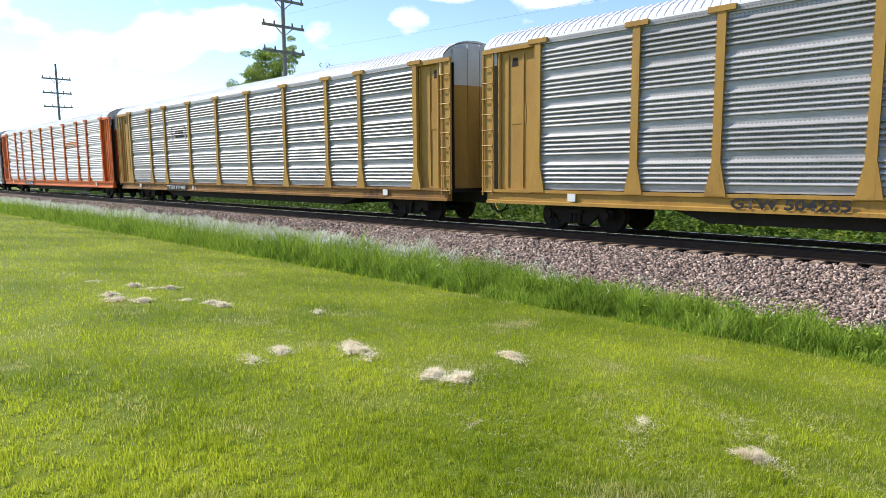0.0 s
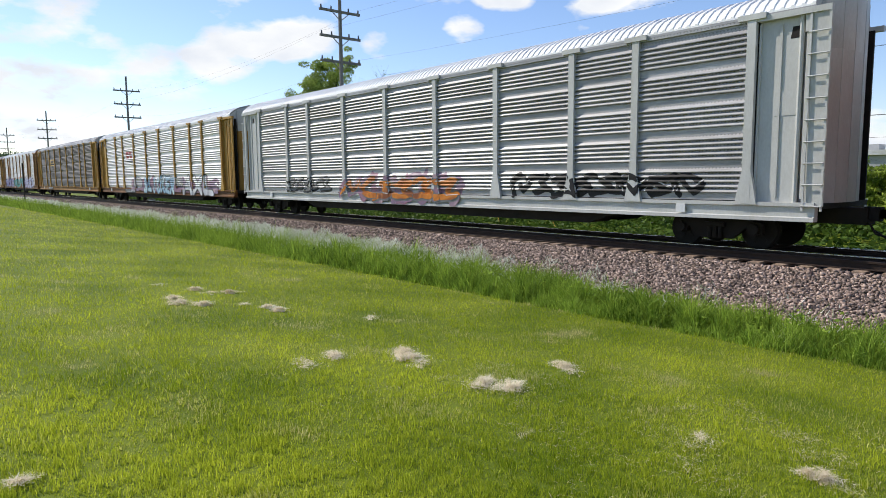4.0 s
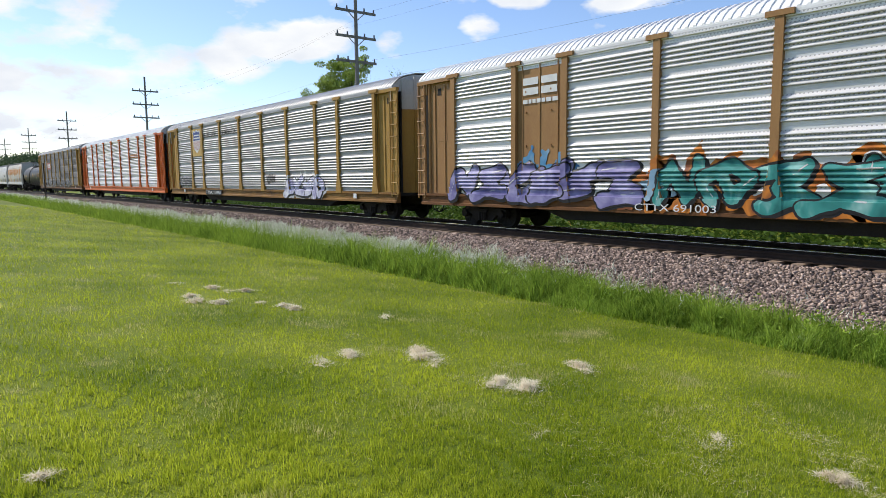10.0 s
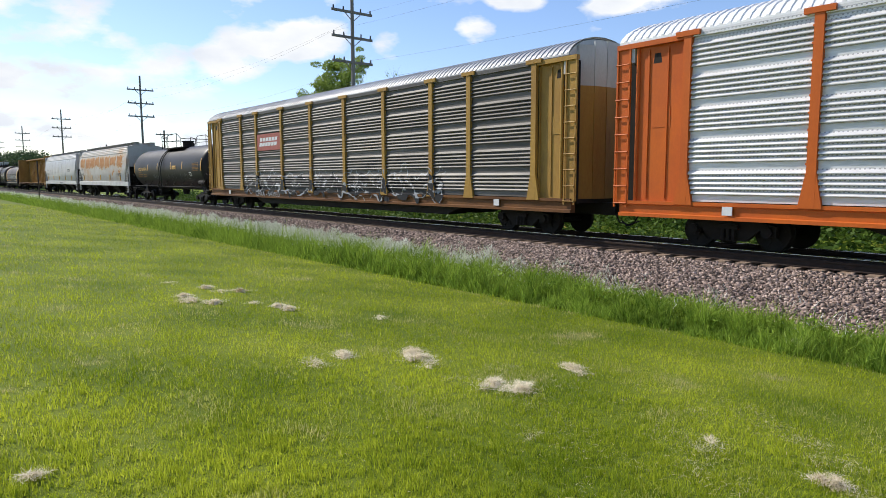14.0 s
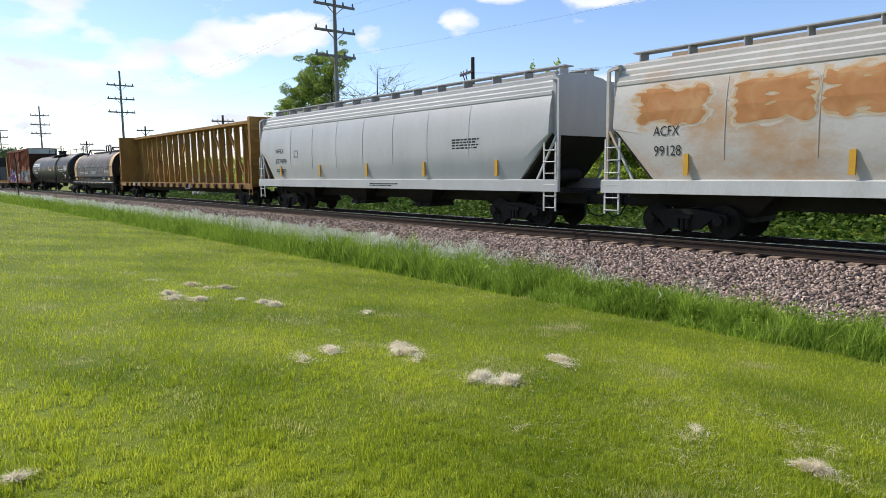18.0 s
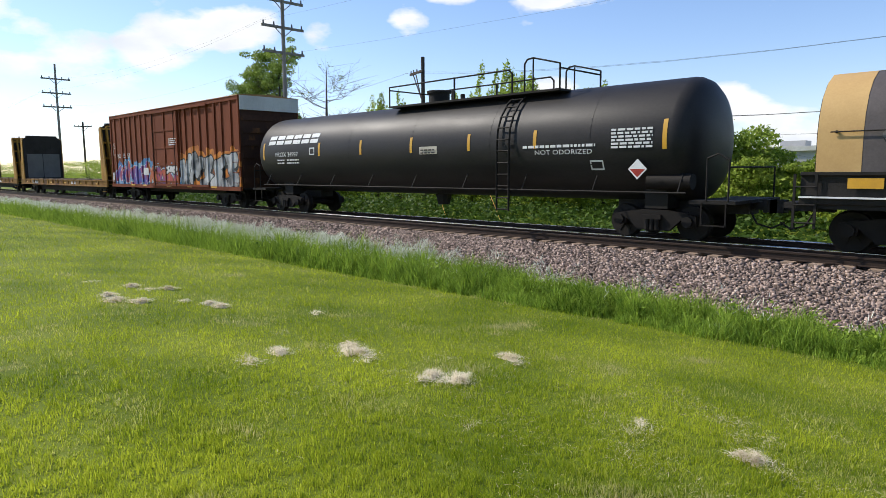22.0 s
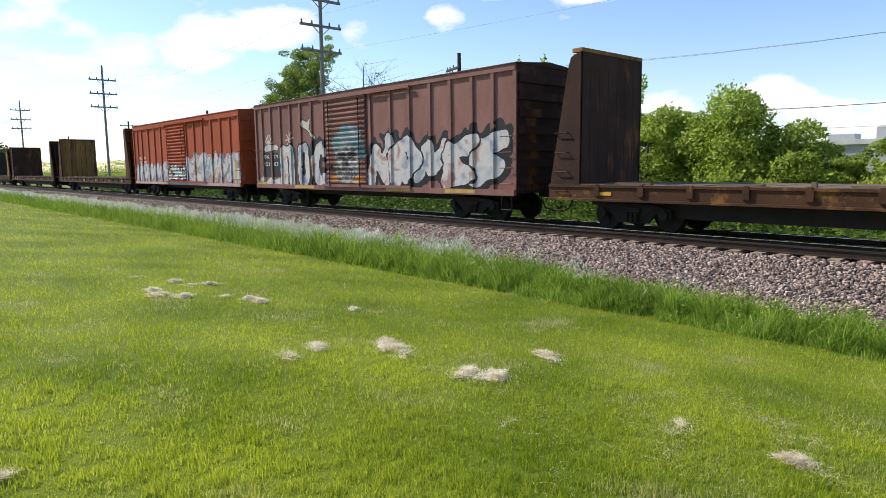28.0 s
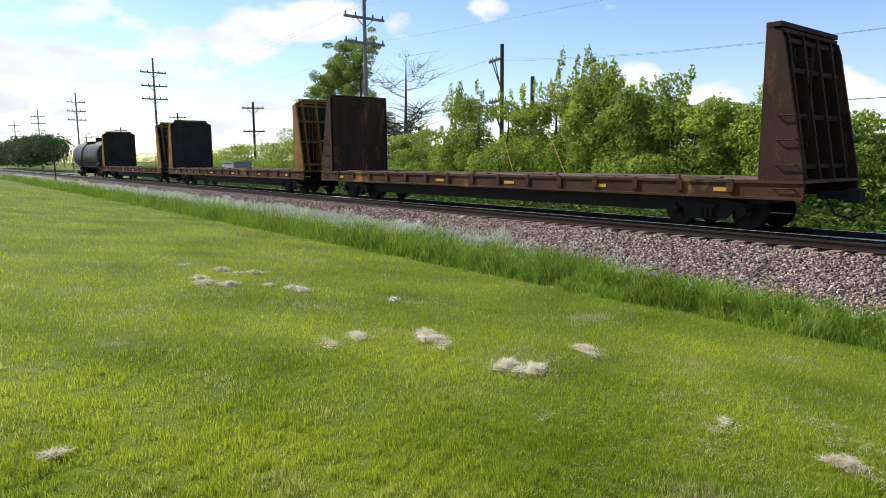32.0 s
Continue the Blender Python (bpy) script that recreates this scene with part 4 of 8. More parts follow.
def line_pole(az, y, top, arms=1, name="telephone_pole", even=False):
    """A short pole; its arms reach to one side, or evenly to both."""
    x = at(az, y)
    t = thing(name, "short wooden line pole with a braced cross-arm", "telephone pole", "telephone poles behind the hedge", at=(x, y, ground_z(y) - 0.2), turn=az if even else -20)
    part("pole", Shape().cyl((0, 0, 0), (0, 0, top), 0.17, 0.13, 9), DARK_POLE, t, smooth=True)
    for i in range(arms):
        z = top - (0.75 if even else 1.0) - 2.9 * i
        a0, a1 = (-1.35, 1.35) if even else (-2.0, 0.35)
        a = part("cross_arm", Shape().box(a0, a1, -0.2, -0.08, z - 0.08, z + 0.08), DARK_POLE, t)
        for s in (-1.2, -0.6, 0.6, 1.2) if even else (-1.85, -1.35, -0.75):
            part("insulator", Shape().cyl((s, -0.14, z + 0.08), (s, -0.14, z + 0.26), 0.05, 0.04, 6), WIRE, a)
        if even:
            part("brace", Shape().beam((-0.8, -0.14, z), (0, -0.14, z - 0.8), 0.06, 0.05).beam((0.8, -0.14, z), (0, -0.14, z - 0.8), 0.06, 0.05), DARK_POLE, t)
        else:
            part("brace", Shape().beam((-1.5, -0.14, z), (0, -0.14, z - 1.9), 0.07, 0.05).beam((-1.0, -0.14, z), (0, -0.14, z - 1.9), 0.07, 0.05), DARK_POLE, t)
    return t


def wire(points, sag, r, label, name="wire"):
    """One thin tube hung from point to point."""
    pts = []
    for a, b in zip(points, points[1:]):
        a, b = Vector(a), Vector(b)
        pts += [a.lerp(b, i / 12) - Vector((0, 0, sag * 4 * (i / 12) * (1 - i / 12))) for i in range(12)]
    pts.append(Vector(points[-1]))
    tube = Shape().rings([[(p.x, p.y + r * math.cos(k * math.pi / 2), p.z + r * math.sin(k * math.pi / 2)) for k in range(4)] for p in pts])
    return solid(name, tube, WIRE, label, "wire", "overhead wires")


def build_poles():
    yp = 27.0
    spots = [57.95, 74.72, 80.22, 82.74, 84.24]
    for i, az in enumerate(spots):
        tall_pole(az, yp, 16.7, mat=WOOD_POLE)
    xs = [40.0] + [at(a, yp) for a in spots]
    for s, z in ((1.6, 14.75), (-1.6, 12.9), (1.6, 11.1)):
        wire([(x, yp + s, z + 0.1 + ground_z(yp)) for x in xs], 1.1, 0.0045, "thin overhead power wire")
    line_pole(46.35, 33, 10.4, 2)
    line_pole(67.3, 34, 9.7, 2, even=True)
    line_pole(73.15, 36, 10.6, even=True)
    line_pole(77.3, 38, 10.2, even=True)
    t = thing("telephone_pole", "short bare wooden pole stub behind the hedge", "telephone pole", "telephone poles behind the hedge", at=(at(43.77, 36), 36, -0.6))
    part("pole", Shape().cyl((0, 0, 0), (0, 0, 8.3), 0.17, 0.15, 9), DARK_POLE, t, smooth=True)
    x0 = at(46.35, 33)
    for k, (dx, z) in enumerate(((-1.8, 8.75), (-0.7, 8.75), (-1.8, 5.85), (-1.3, 5.85), (-0.7, 5.85), (0.2, 4.9))):
        wire([(x0 + dx, 32.9, z), (24, 32.0 - 0.25 * k, z + 0.4)], 1.9, 0.006, "thin overhead telephone wire")
    wire([(x0 - 1.5, 32.9, 8.75), (at(67.3, 34), 34, 8.3)], 1.2, 0.008, "thin overhead telephone wire")
    # guy wires
    for x0, x1 in ((-26.5, -22.5), (-23.0, -19.0)):
        g = Shape().cyl((x0, 25.5, 2.6), (x1, 23.0, -0.7), 0.014, 0.014, 6)
        solid("guy_guard", g, AMBER, "slanting pale yellow guy wire guard", "guy wire", "guy wires")
    for x, y, a in ((-76.5, 17.8, 20), (-60.5, 17.7, 60), (-59.8, 17.75, -15)):
        o = solid("scrap_board", Shape().slab([(-0.9, 0.0), (0.8, 0.05), (0.95, 0.32), (0.3, 0.4), (-0.7, 0.25)], -0.05, 0.05), CHALK_B, "pale broken board lying beside the far rail", "board", "boards by the rail")
        o.matrix_basis = pose(x, y, -0.28, -18, 0, a * 0.3)
    p = thing("marker_post", "thin dark steel marker post beside the ballast", "post", at=(-82.0, 11.6, -1.0))
    part("post", Shape().box(-0.06, 0.06, -0.06, 0.06, 0, 4.6), DARK_POLE, p)
    c = thing("utility_cabinet", "grey utility cabinet beyond the track", "cabinet", at=(at(68.85, 25.5), 25.5, ground_z(25.5)))
    part("body", Shape().box(-1.6, 1.6, -0.9, 0.9, 0, 2.1), CONCRETE, c)
    part("lid", Shape().box(-1.68, 1.68, -0.98, 0.98, 2.1, 2.22), CONCRETE, c)


def build_far():
    b = thing("warehouse", "low pale flat-roofed industrial building behind the hedge", "building", at=(at(16.5, 75), 75, -0.4))
    part("wall", Shape().box(-9, 12, 0, 14, 0, 3.9), CONCRETE, b)
    part("roof", Shape().box(-9.4, 12.4, -0.4, 14.4, 3.9, 4.4), WHITE_P, b)
    part("rooftop_unit", Shape().box(2.4, 4.2, 1, 3, 4.4, 5.6).cyl((3.3, 2, 5.6), (3.3, 2, 6.2), 0.3, 0.3, 8), HOP_GREY, b)
    part("rooftop_unit", Shape().box(-2, 0.5, 1, 3, 4.4, 5.0), HOP_GREY, b)


build_trees()
build_poles()
build_far()


# ---- rolling stock ----
# Each car stands at its own middle, rail top at z = 0, its front towards +x and the side that is seen at -y.
MOVERS = []
HALF = 1.605


def car(name, label, front, rear, category="railway car"):
    """A car whose body reaches from rear to front at the clip's start, in metres along the track."""
    t = thing(name, label, category, "cars of the freight train", at=((front + rear) / 2, TRACK, 0))
    MOVERS.append((t, (front + rear) / 2))
    return t, front - rear


def make_truck():
    """Meshes of a two-axle truck round its middle: frame, wheelset."""
    s = Shape()
    for y in (-1.02, 1.02):
        a, b = y - 0.07, y + 0.07
        top = [(-1.08, 0.36), (-1.08, 0.60), (-0.78, 0.66), (-0.35, 0.72), (0.35, 0.72), (0.78, 0.66), (1.08, 0.60), (1.08, 0.36), (0.74, 0.36), (0.72, 0.50), (0.40, 0.22), (-0.40, 0.22), (-0.72, 0.50), (-0.74, 0.36)]
        s.slab(top, a, b)
        for x in (-0.89, 0.89):
            s.cyl((x, y - 0.16, 0.46), (x, y + 0.16, 0.46), 0.13, 0.13, 10)
        for x in (-0.13, 0.0, 0.13):
            s.cyl((x, y - 0.12 if y < 0 else y + 0.12, 0.24), (x, y - 0.12 if y < 0 else y + 0.12, 0.50), 0.055, 0.055, 8)
        s.box(-0.24, 0.24, min(y, y * 1.16), max(y, y * 1.16), 0.50, 0.60)
    s.box(-0.2, 0.2, -1.0, 1.0, 0.45, 0.72)
    frame_mesh = s.mesh("truck", RUNNING)
    w = Shape()
    w.cyl((0, -0.9, 0.0), (0, 0.9, 0.0), 0.08, 0.08, 8)
    for y in (-0.755, 0.755):
        o = 0.07 if y > 0 else -0.07
        ring = []
        for yy, r in ((y + o, 0.30), (y + o, 0.405), (y - o, 0.42), (y - o * 1.1, 0.455), (y - o * 1.4, 0.445), (y - o * 1.4, 0.30)):
            ring.append([(r * math.cos(2 * math.pi * i / 24), yy, r * math.sin(2 * math.pi * i / 24)) for i in range(24)])
        w.rings(ring)
        for i in range(6):
            a = i * math.pi / 3
            w.beam((0.1 * math.cos(a), y + o * 0.9, 0.1 * math.sin(a)), (0.3 * math.cos(a), y + o * 0.9, 0.3 * math.sin(a)), 0.05, 0.05)
    return frame_mesh, w.mesh("wheelset", RUNNING, True)


TRUCK, WHEELSET = make_truck()
WHEELS = []


def running_gear(t, length, inset, coupler=0.9, spin=True):
    """Two trucks, couplers and brake hoses under a car."""
    for sx in (-1, 1):
        tr = part("truck", TRUCK, None, t)
        tr.matrix_basis = pose(sx * (length / 2 - inset), 0, 0)
        for x in (-0.89, 0.89):
            w = part("wheelset", WHEELSET, None, tr)
            w.matrix_basis = pose(x, 0, 0.42)
            if spin:
                WHEELS.append((w, x))
        e = sx * length / 2
        c = Shape().box(*sorted((e - sx * 0.3, e + sx * (coupler - 0.28))), -0.09, 0.09, 0.76, 0.94)
        c.box(*sorted((e + sx * (coupler - 0.3), e + sx * coupler)), -0.17, 0.17, 0.70, 1.0)
        part("coupler", c, GRIME, t)
        h = Shape().rod([(e, -0.35, 0.8), (e + sx * 0.2, -0.36, 0.45), (e + sx * 0.5, -0.3, 0.36), (e + sx * 0.75, -0.2, 0.5)], 0.022, 6)
        part("brake_hose", h, GRIME, t)


def ladder(t, x, y, z0, z1, w, mat, rungs=None, lean=0.0, name="ladder"):
    """Two stiles and rungs on a side plane at y."""
    s = Shape()
    n = rungs or max(2, round((z1 - z0) / 0.42))
    for xx in (x - w / 2, x + w / 2):
        s.beam((xx, y, z0), (xx, y + lean, z1), 0.05, 0.03)
    for i in range(n):
        k = (i + 0.3) / n
        s.cyl((x - w / 2, y - 0.03 + lean * k, z0 + (z1 - z0) * k), (x + w / 2, y - 0.03 + lean * k, z0 + (z1 - z0) * k), 0.017, 0.017, 6)
    return part(name, s, mat, t)


def grab_irons(t, x, y, z0, z1, w, mat, n):
    """Bent rods one above the other on a side plane at y."""
    me = rack_mesh(("iron", w, mat.name), lambda: Shape().rod([(-w / 2, 0.03, 0), (-w / 2, -0.05, 0), (w / 2, -0.05, 0), (w / 2, 0.03, 0)], 0.016).mesh("grab_iron", mat))
    for i in range(n):
        part("grab_iron", me, None, t).matrix_basis = pose(x, y, z0 + (z1 - z0) * i / (n - 1))


RACK_MESH = {}


def rack_mesh(key, make):
    if key not in RACK_MESH:
        RACK_MESH[key] = make()
    return RACK_MESH[key]


def lettering(t, text, x, z, size, mat, y=-HALF - 0.012, name="lettering", parent=None, spacing=1.0, bold=0.0, shear=0.0, wide=1.0, profile=None):
    """Words on the seen side, their lower left corner at x, z."""
    cu = bpy.data.curves.new("letters", "FONT")
    cu.body, cu.size, cu.space_character, cu.offset, cu.shear = text, size, spacing, bold, shear
    cu.resolution_u = 3
    tmp = new("letters", cu)
    bpy.context.view_layer.update()
    me = bpy.data.meshes.new_from_object(tmp.evaluated_get(bpy.context.evaluated_depsgraph_get()))
    bpy.data.objects.remove(tmp)
    bpy.data.curves.remove(cu)
    me.name = name
    for v in me.vertices:
        a, b, _ = v.co
        v.co = (x + a * wide, y, z + b)
    if profile:
        conform(me, profile)
    me.materials.clear()
    me.materials.append(mat)
    return part(name, me, None, parent or t)


def conform(me, profile):
    """Lay a flat sheet of marks over a side whose depth changes with height: profile is a list of (z, y)."""
    bm = bmesh.new()
    bm.from_mesh(me)
    zs = [z for z, y in profile]
    lo, hi = min(v.co.z for v in bm.verts), max(v.co.z for v in bm.verts)
    for z in zs:
        if lo < z < hi:
            bmesh.ops.bisect_plane(bm, geom=bm.verts[:] + bm.edges[:] + bm.faces[:], plane_co=(0, 0, z), plane_no=(0, 0, 1))
    ys = [y for z, y in profile]
    for v in bm.verts:
        v.co.y = float(np.interp(v.co.z, zs, ys)) - 0.006
    bm.to_mesh(me)
    bm.free()


def bars(t, x, z, w, rows, mat, y=-HALF - 0.012, h=0.05, gap=0.09, name="stencil_lines", parent=None):
    """Small print too fine to read: rows of short bars."""
    s = Shape()
    for i in range(rows):
        a = x
        while a < x + w * (1 if i % 2 == 0 else 0.8):
            b = min(a + random.uniform(0.06, 0.2), x + w)
            s.box(a, b, y - 0.003, y + 0.004, z - i * gap, z - i * gap + h)
            a = b + 0.045
    return part(name, s, mat, parent or t)


# ---- car carriers ----
POSTS = [1.98, 4.85, 6.84, 9.76, 12.68, 15.60, 18.52, 21.44, 23.43, 26.30]
LEN = 28.28
SHEET_H = 0.745
Z0, NSHEET = 1.14, 5
FRONT_CUT = 0.42   # the front overhang is shorter than the rear one


def sheet_profile(z0=0.0):
    """One side sheet from its foot up: a flat band, then five ribs."""
    pts, z = [(z0, 0.0), (z0 + 0.165, 0.0)], z0 + 0.165
    for i in range(5):
        pts += [(z + 0.006, -0.058), (z + 0.026, -0.062), (z + 0.098, -0.004), (z + 0.116, 0.0)]
        z += 0.116
    return pts


PANEL_FACE = -HALF + 0.05
SIDE = []
for k in range(NSHEET):
    SIDE += [(z, y + PANEL_FACE) for z, y in sheet_profile(Z0 + k * SHEET_H)]

def side_sheet(width, mat):
    def make():
        p = sheet_profile()
        outer = [(y, z) for z, y in p]
        return Shape().sweep(outer + [(0.02, p[-1][0]), (0.02, 0.0)], 0, width).mesh("side_sheet", mat)
    return rack_mesh(("sheet", round(width, 2), mat.name), make)


def post_mesh(mat):
    def make():
        s = Shape().box(-0.095, 0.095, -0.115, 0.0, 0, 3.98)
        s.slab([(-0.24, -0.02), (0.24, -0.02), (0.10, 0.72), (-0.10, 0.72)], -0.112, -0.02)
        s.box(-0.3, 0.3, -0.14, 0.0, 3.93, 4.05)
        for i in range(9):
            s.cyl((-0.11, -0.05, 0.9 + i * 0.35), (-0.11, -0.09, 0.9 + i * 0.35), 0.025, 0.025, 6)
        return s.mesh("side_post", mat)
    return rack_mesh(("post", mat.name), make)


def roof_mesh(mat, rounded):
    def make():
        s = Shape()
        prof = [(-1.60, 5.08), (-1.60, 5.14), (-1.50, 5.26), (-1.30, 5.42), (-0.95, 5.58), (-0.5, 5.69), (0, 5.73)]
        if not rounded:
            prof = [(-1.60, 5.08), (-1.60, 5.16), (-1.32, 5.40), (-1.05, 5.54), (-0.6, 5.62), (-0.2, 5.66), (0, 5.67)]
        prof = prof + [(-y, z) for y, z in reversed(prof[:-1])]
        n, pitch = len(prof), 0.21
        rows, x = [], -LEN / 2 + 0.05
        while x < LEN / 2 - 0.3 - FRONT_CUT:
            for dx, up in ((0, 0), (0.12, 0), (0.135, 0.035), (0.195, 0.035)):
                rows.append([(x + dx, y * (1 + up * 0.012), z + (up if i not in (0, n - 1) else 0)) for i, (y, z) in enumerate(prof)])
            x += pitch
        k = 0
        for r in rows:
            s.v += r
        for a in range(len(rows) - 1):
            for i in range(n - 1):
                s.f.append((a * n + i, a * n + i + 1, a * n + n + i + 1, a * n + n + i))
        return s.mesh("roof", mat)
    return rack_mesh(("roof", mat.name, rounded), make)


def end_doors(sx, mat, upper, parent):
    """Bowed folding doors over the end of the car, in upright leaves; the top in another colour."""
    e = sx * (LEN / 2 - 0.55) - (FRONT_CUT if sx > 0 else 0)
    ys = [-1.42, -1.2, -0.75, -0.28, 0.28, 0.75, 1.2, 1.42]
    bow = [0.0, 0.28, 0.48, 0.56, 0.56, 0.48, 0.28, 0.0]
    for a in range(7):
        for z0, z1, m in ((1.1, 4.3, mat), (4.3, 5.12 + 0.46 * (1 - (abs(a - 3) / 3.4) ** 2), upper)):
            s = Shape()
            y0, y1 = ys[a] + 0.012, ys[a + 1] - 0.012
            x0, x1 = e + sx * bow[a], e + sx * bow[a + 1]
            n = len(s.v)
            s.v += [(x0, y0, z0), (x1, y1, z0), (x1, y1, z1), (x0, y0, z1), (x0 - sx * 0.06, y0, z0), (x1 - sx * 0.06, y1, z0), (x1 - sx * 0.06, y1, z1), (x0 - sx * 0.06, y0, z1)]
            s.f += [(0, 1, 2, 3), (4, 7, 6, 5), (0, 4, 5, 1), (1, 5, 6, 2), (2, 6, 7, 3), (3, 7, 4, 0)]
            part("door_leaf", s, WHITE_P if mat is TAN_P and a in (1, 2, 4, 5) and z0 < 2 else m, parent)


def auto_rack(front_rear, label, panel, frame_mat, sill, door, upper=WHITE_P, rounded=True, plain_ends=False, roof=None, plain=(), marks=None):
    front, rear = front_rear
    t, _ = car("car_carrier", label, front, rear)
    half = LEN / 2
    # underframe
    s = Shape().sweep([(-HALF + 0.02, 0.72), (-HALF - 0.02, 0.72), (-HALF - 0.02, 0.80), (-HALF + 0.03, 0.82), (-HALF + 0.03, 1.02), (-HALF - 0.03, 1.04), (-HALF - 0.03, 1.12), (-HALF + 0.2, 1.12), (-HALF + 0.2, 0.72)], -half + 0.15, half - 0.15 - FRONT_CUT)
    part("side_sill", s, sill, t)
    m = Shape().sweep([(-y, z) for y, z in [(-HALF + 0.02, 0.72), (-HALF - 0.02, 0.72), (-HALF - 0.02, 0.80), (-HALF + 0.03, 1.02), (-HALF - 0.03, 1.12), (-HALF + 0.2, 1.12), (-HALF + 0.2, 0.72)]], -half + 0.15, half - 0.15 - FRONT_CUT)
    part("side_sill", m, sill, t)
    part("deck", Shape().box(-half + 0.1, half - 0.1 - FRONT_CUT, -1.4, 1.4, 0.98, 1.1), GRIME, t)
    part("centre_sill", Shape().box(-half, half, -0.25, 0.25, 0.62, 0.98).slab([(-8.6, 0.74), (-7.6, 0.42), (7.6, 0.42), (8.6, 0.74)], -1.2, -0.3).slab([(-8.6, 0.74), (-7.6, 0.42), (7.6, 0.42), (8.6, 0.74)], 0.3, 1.2), GRIME, t)
    part("roof", roof_mesh(roof or ROOF, rounded), None, t)
    rail = Shape().box(-half + 0.3, half - 0.3 - FRONT_CUT, -HALF - 0.01, -HALF + 0.08, 4.98, 5.10).box(-half + 0.3, half - 0.3 - FRONT_CUT, HALF - 0.08, HALF + 0.01, 4.98, 5.10)
    part("top_rail", rail, panel, t)
    pm = post_mesh(frame_mat)
    for side in (-1, 1):
        part("top_band", Shape().box(POSTS[0] - half, POSTS[-1] - half, *sorted((side * (HALF - 0.05), side * (HALF - 0.1))), Z0 + NSHEET * SHEET_H - 0.01, 4.985), panel, t)
        turn = 0 if side < 0 else 180
        for i, p in enumerate(POSTS):
            if i in (0, len(POSTS) - 1) and side < 0:
                pass
            o = part("side_post", pm, None, t)
            o.matrix_basis = pose((p - half), side * (HALF - 0.06), 1.08, 0, 0, turn)
        for a, b in zip(POSTS, POSTS[1:]):
            wdt = b - a - 0.16
            if POSTS.index(a) in plain:
                y = side * (HALF - 0.055)
                s = Shape().box(a - half + 0.1, b - half - 0.1, min(y, y - side * 0.06), max(y, y - side * 0.06), Z0, 4.98)
                for xx in (a + 0.3, (a + b) / 2, b - 0.3):
                    s.box(xx - half - 0.02, xx - half + 0.02, min(y, y + side * 0.02), max(y, y + side * 0.02), Z0, 4.98)
                for xx in (a + 0.45, b - 0.55):
                    for z in (2.6, 3.6, 4.2):
                        s.cyl((xx - half, y, z), (xx - half, y + side * 0.035, z), 0.03, 0.03, 8)
                part("side_door", s, frame_mat, t)
                continue
            for k in range(NSHEET):
                o = part("side_sheet", side_sheet(wdt, panel), None, t)
                x = (a - half + 0.08) if side < 0 else (b - half - 0.08)
                o.matrix_basis = pose(x, side * -PANEL_FACE * -1 if side < 0 else -PANEL_FACE, Z0 + k * SHEET_H, 0, 0, turn)
                if side < 0:
                    o.matrix_basis = pose(x, PANEL_FACE, Z0 + k * SHEET_H)
        for sx in (-1, 1):
            y = side * (HALF - 0.1)
            tip = half - (FRONT_CUT if sx > 0 else 0)
            x0, x1 = sx * (half - 1.85), sx * (tip - 0.62)
            s = Shape().box(min(x0, x1), max(x0, x1), min(y, y - side * 0.05), max(y, y - side * 0.05), 1.12, 5.0)
            s.slab([(x0, 1.12), (x0 + sx * 0.04, 1.12), (x0 + sx * 0.04, 4.9), (x0, 4.9)], *sorted((y, y + side * 0.05)))
            for q in (0.42, 0.95):
                s.box(*sorted((x0 + sx * q, x0 + sx * (q + 0.05))), *sorted((y, y + side * 0.03)), 1.2, 4.85)
            part("end_panel", s, door, t)
            # added black sheet that stands for the shade between end panel and ladder
            part("end_gap", Shape().box(*sorted((sx * (tip - 0.75), sx * (tip - 0.12))), *sorted((side * (HALF - 0.30), side * (HALF - 0.24))), 1.1, 4.95), GRIME, t, "dark sheet for the shade in the gap behind the ladder")
            part("notch", Shape().slab([(x0 + sx * 0.62, 4.52), (x0 + sx * 0.86, 4.52), (x0 + sx * 0.82, 4.76), (x0 + sx * 0.66, 4.76)], *sorted((y + side * 0.004, y - side * 0.01))), GRIME, t, "dark notch in the panel")
            part("door_rail", Shape().box(*sorted((x0 - sx * 0.25, sx * tip)), min(y, y + side * 0.13), max(y, y + side * 0.13), 4.95, 5.07), door, t)
            part("corner_post", Shape().cyl((sx * (tip - 0.58), y + side * 0.02, 1.1), (sx * (tip - 0.58), y + side * 0.02, 4.95), 0.05, 0.05, 8), door, t)
            z = 2.95
            part("notice", Shape().box(*sorted((x0 + sx * 0.35, x0 + sx * 0.85)), min(y, y + side * 0.012), max(y, y + side * 0.012), z, z + 0.5), door, t, "framed stencil plate")
    cap = [(-1.58, 4.6), (-1.58, 5.15), (-1.28, 5.40), (-0.95, 5.56), (-0.5, 5.66), (0, 5.69), (0.5, 5.66), (0.95, 5.56), (1.28, 5.40), (1.58, 5.15), (1.58, 4.6)]
    for sx in (-1, 1):
        tip = half - (FRONT_CUT if sx > 0 else 0)
        part("roof_end", Shape().sweep(cap, *sorted((sx * (tip - 0.5), sx * (tip - 0.34)))), upper, t)
        end_doors(sx, door, upper, t)
        x = sx * (tip - 0.2)
        s = Shape()
        top = 2.35 if door is TAN_P and sx > 0 else 4.95
        for xx in (x - 0.18, x + 0.18):
            s.beam((xx, -HALF - 0.03, 0.95), (xx, -HALF + 0.0, top), 0.045, 0.03)
        i = 0
        while 1.05 + i * 0.44 < top:
            z = 1.05 + i * 0.44
            s.cyl((x - 0.2, -HALF - 0.05, z), (x + 0.2, -HALF - 0.05, z), 0.018, 0.018, 6)
            i += 1
        part("ladder", s, door, t)
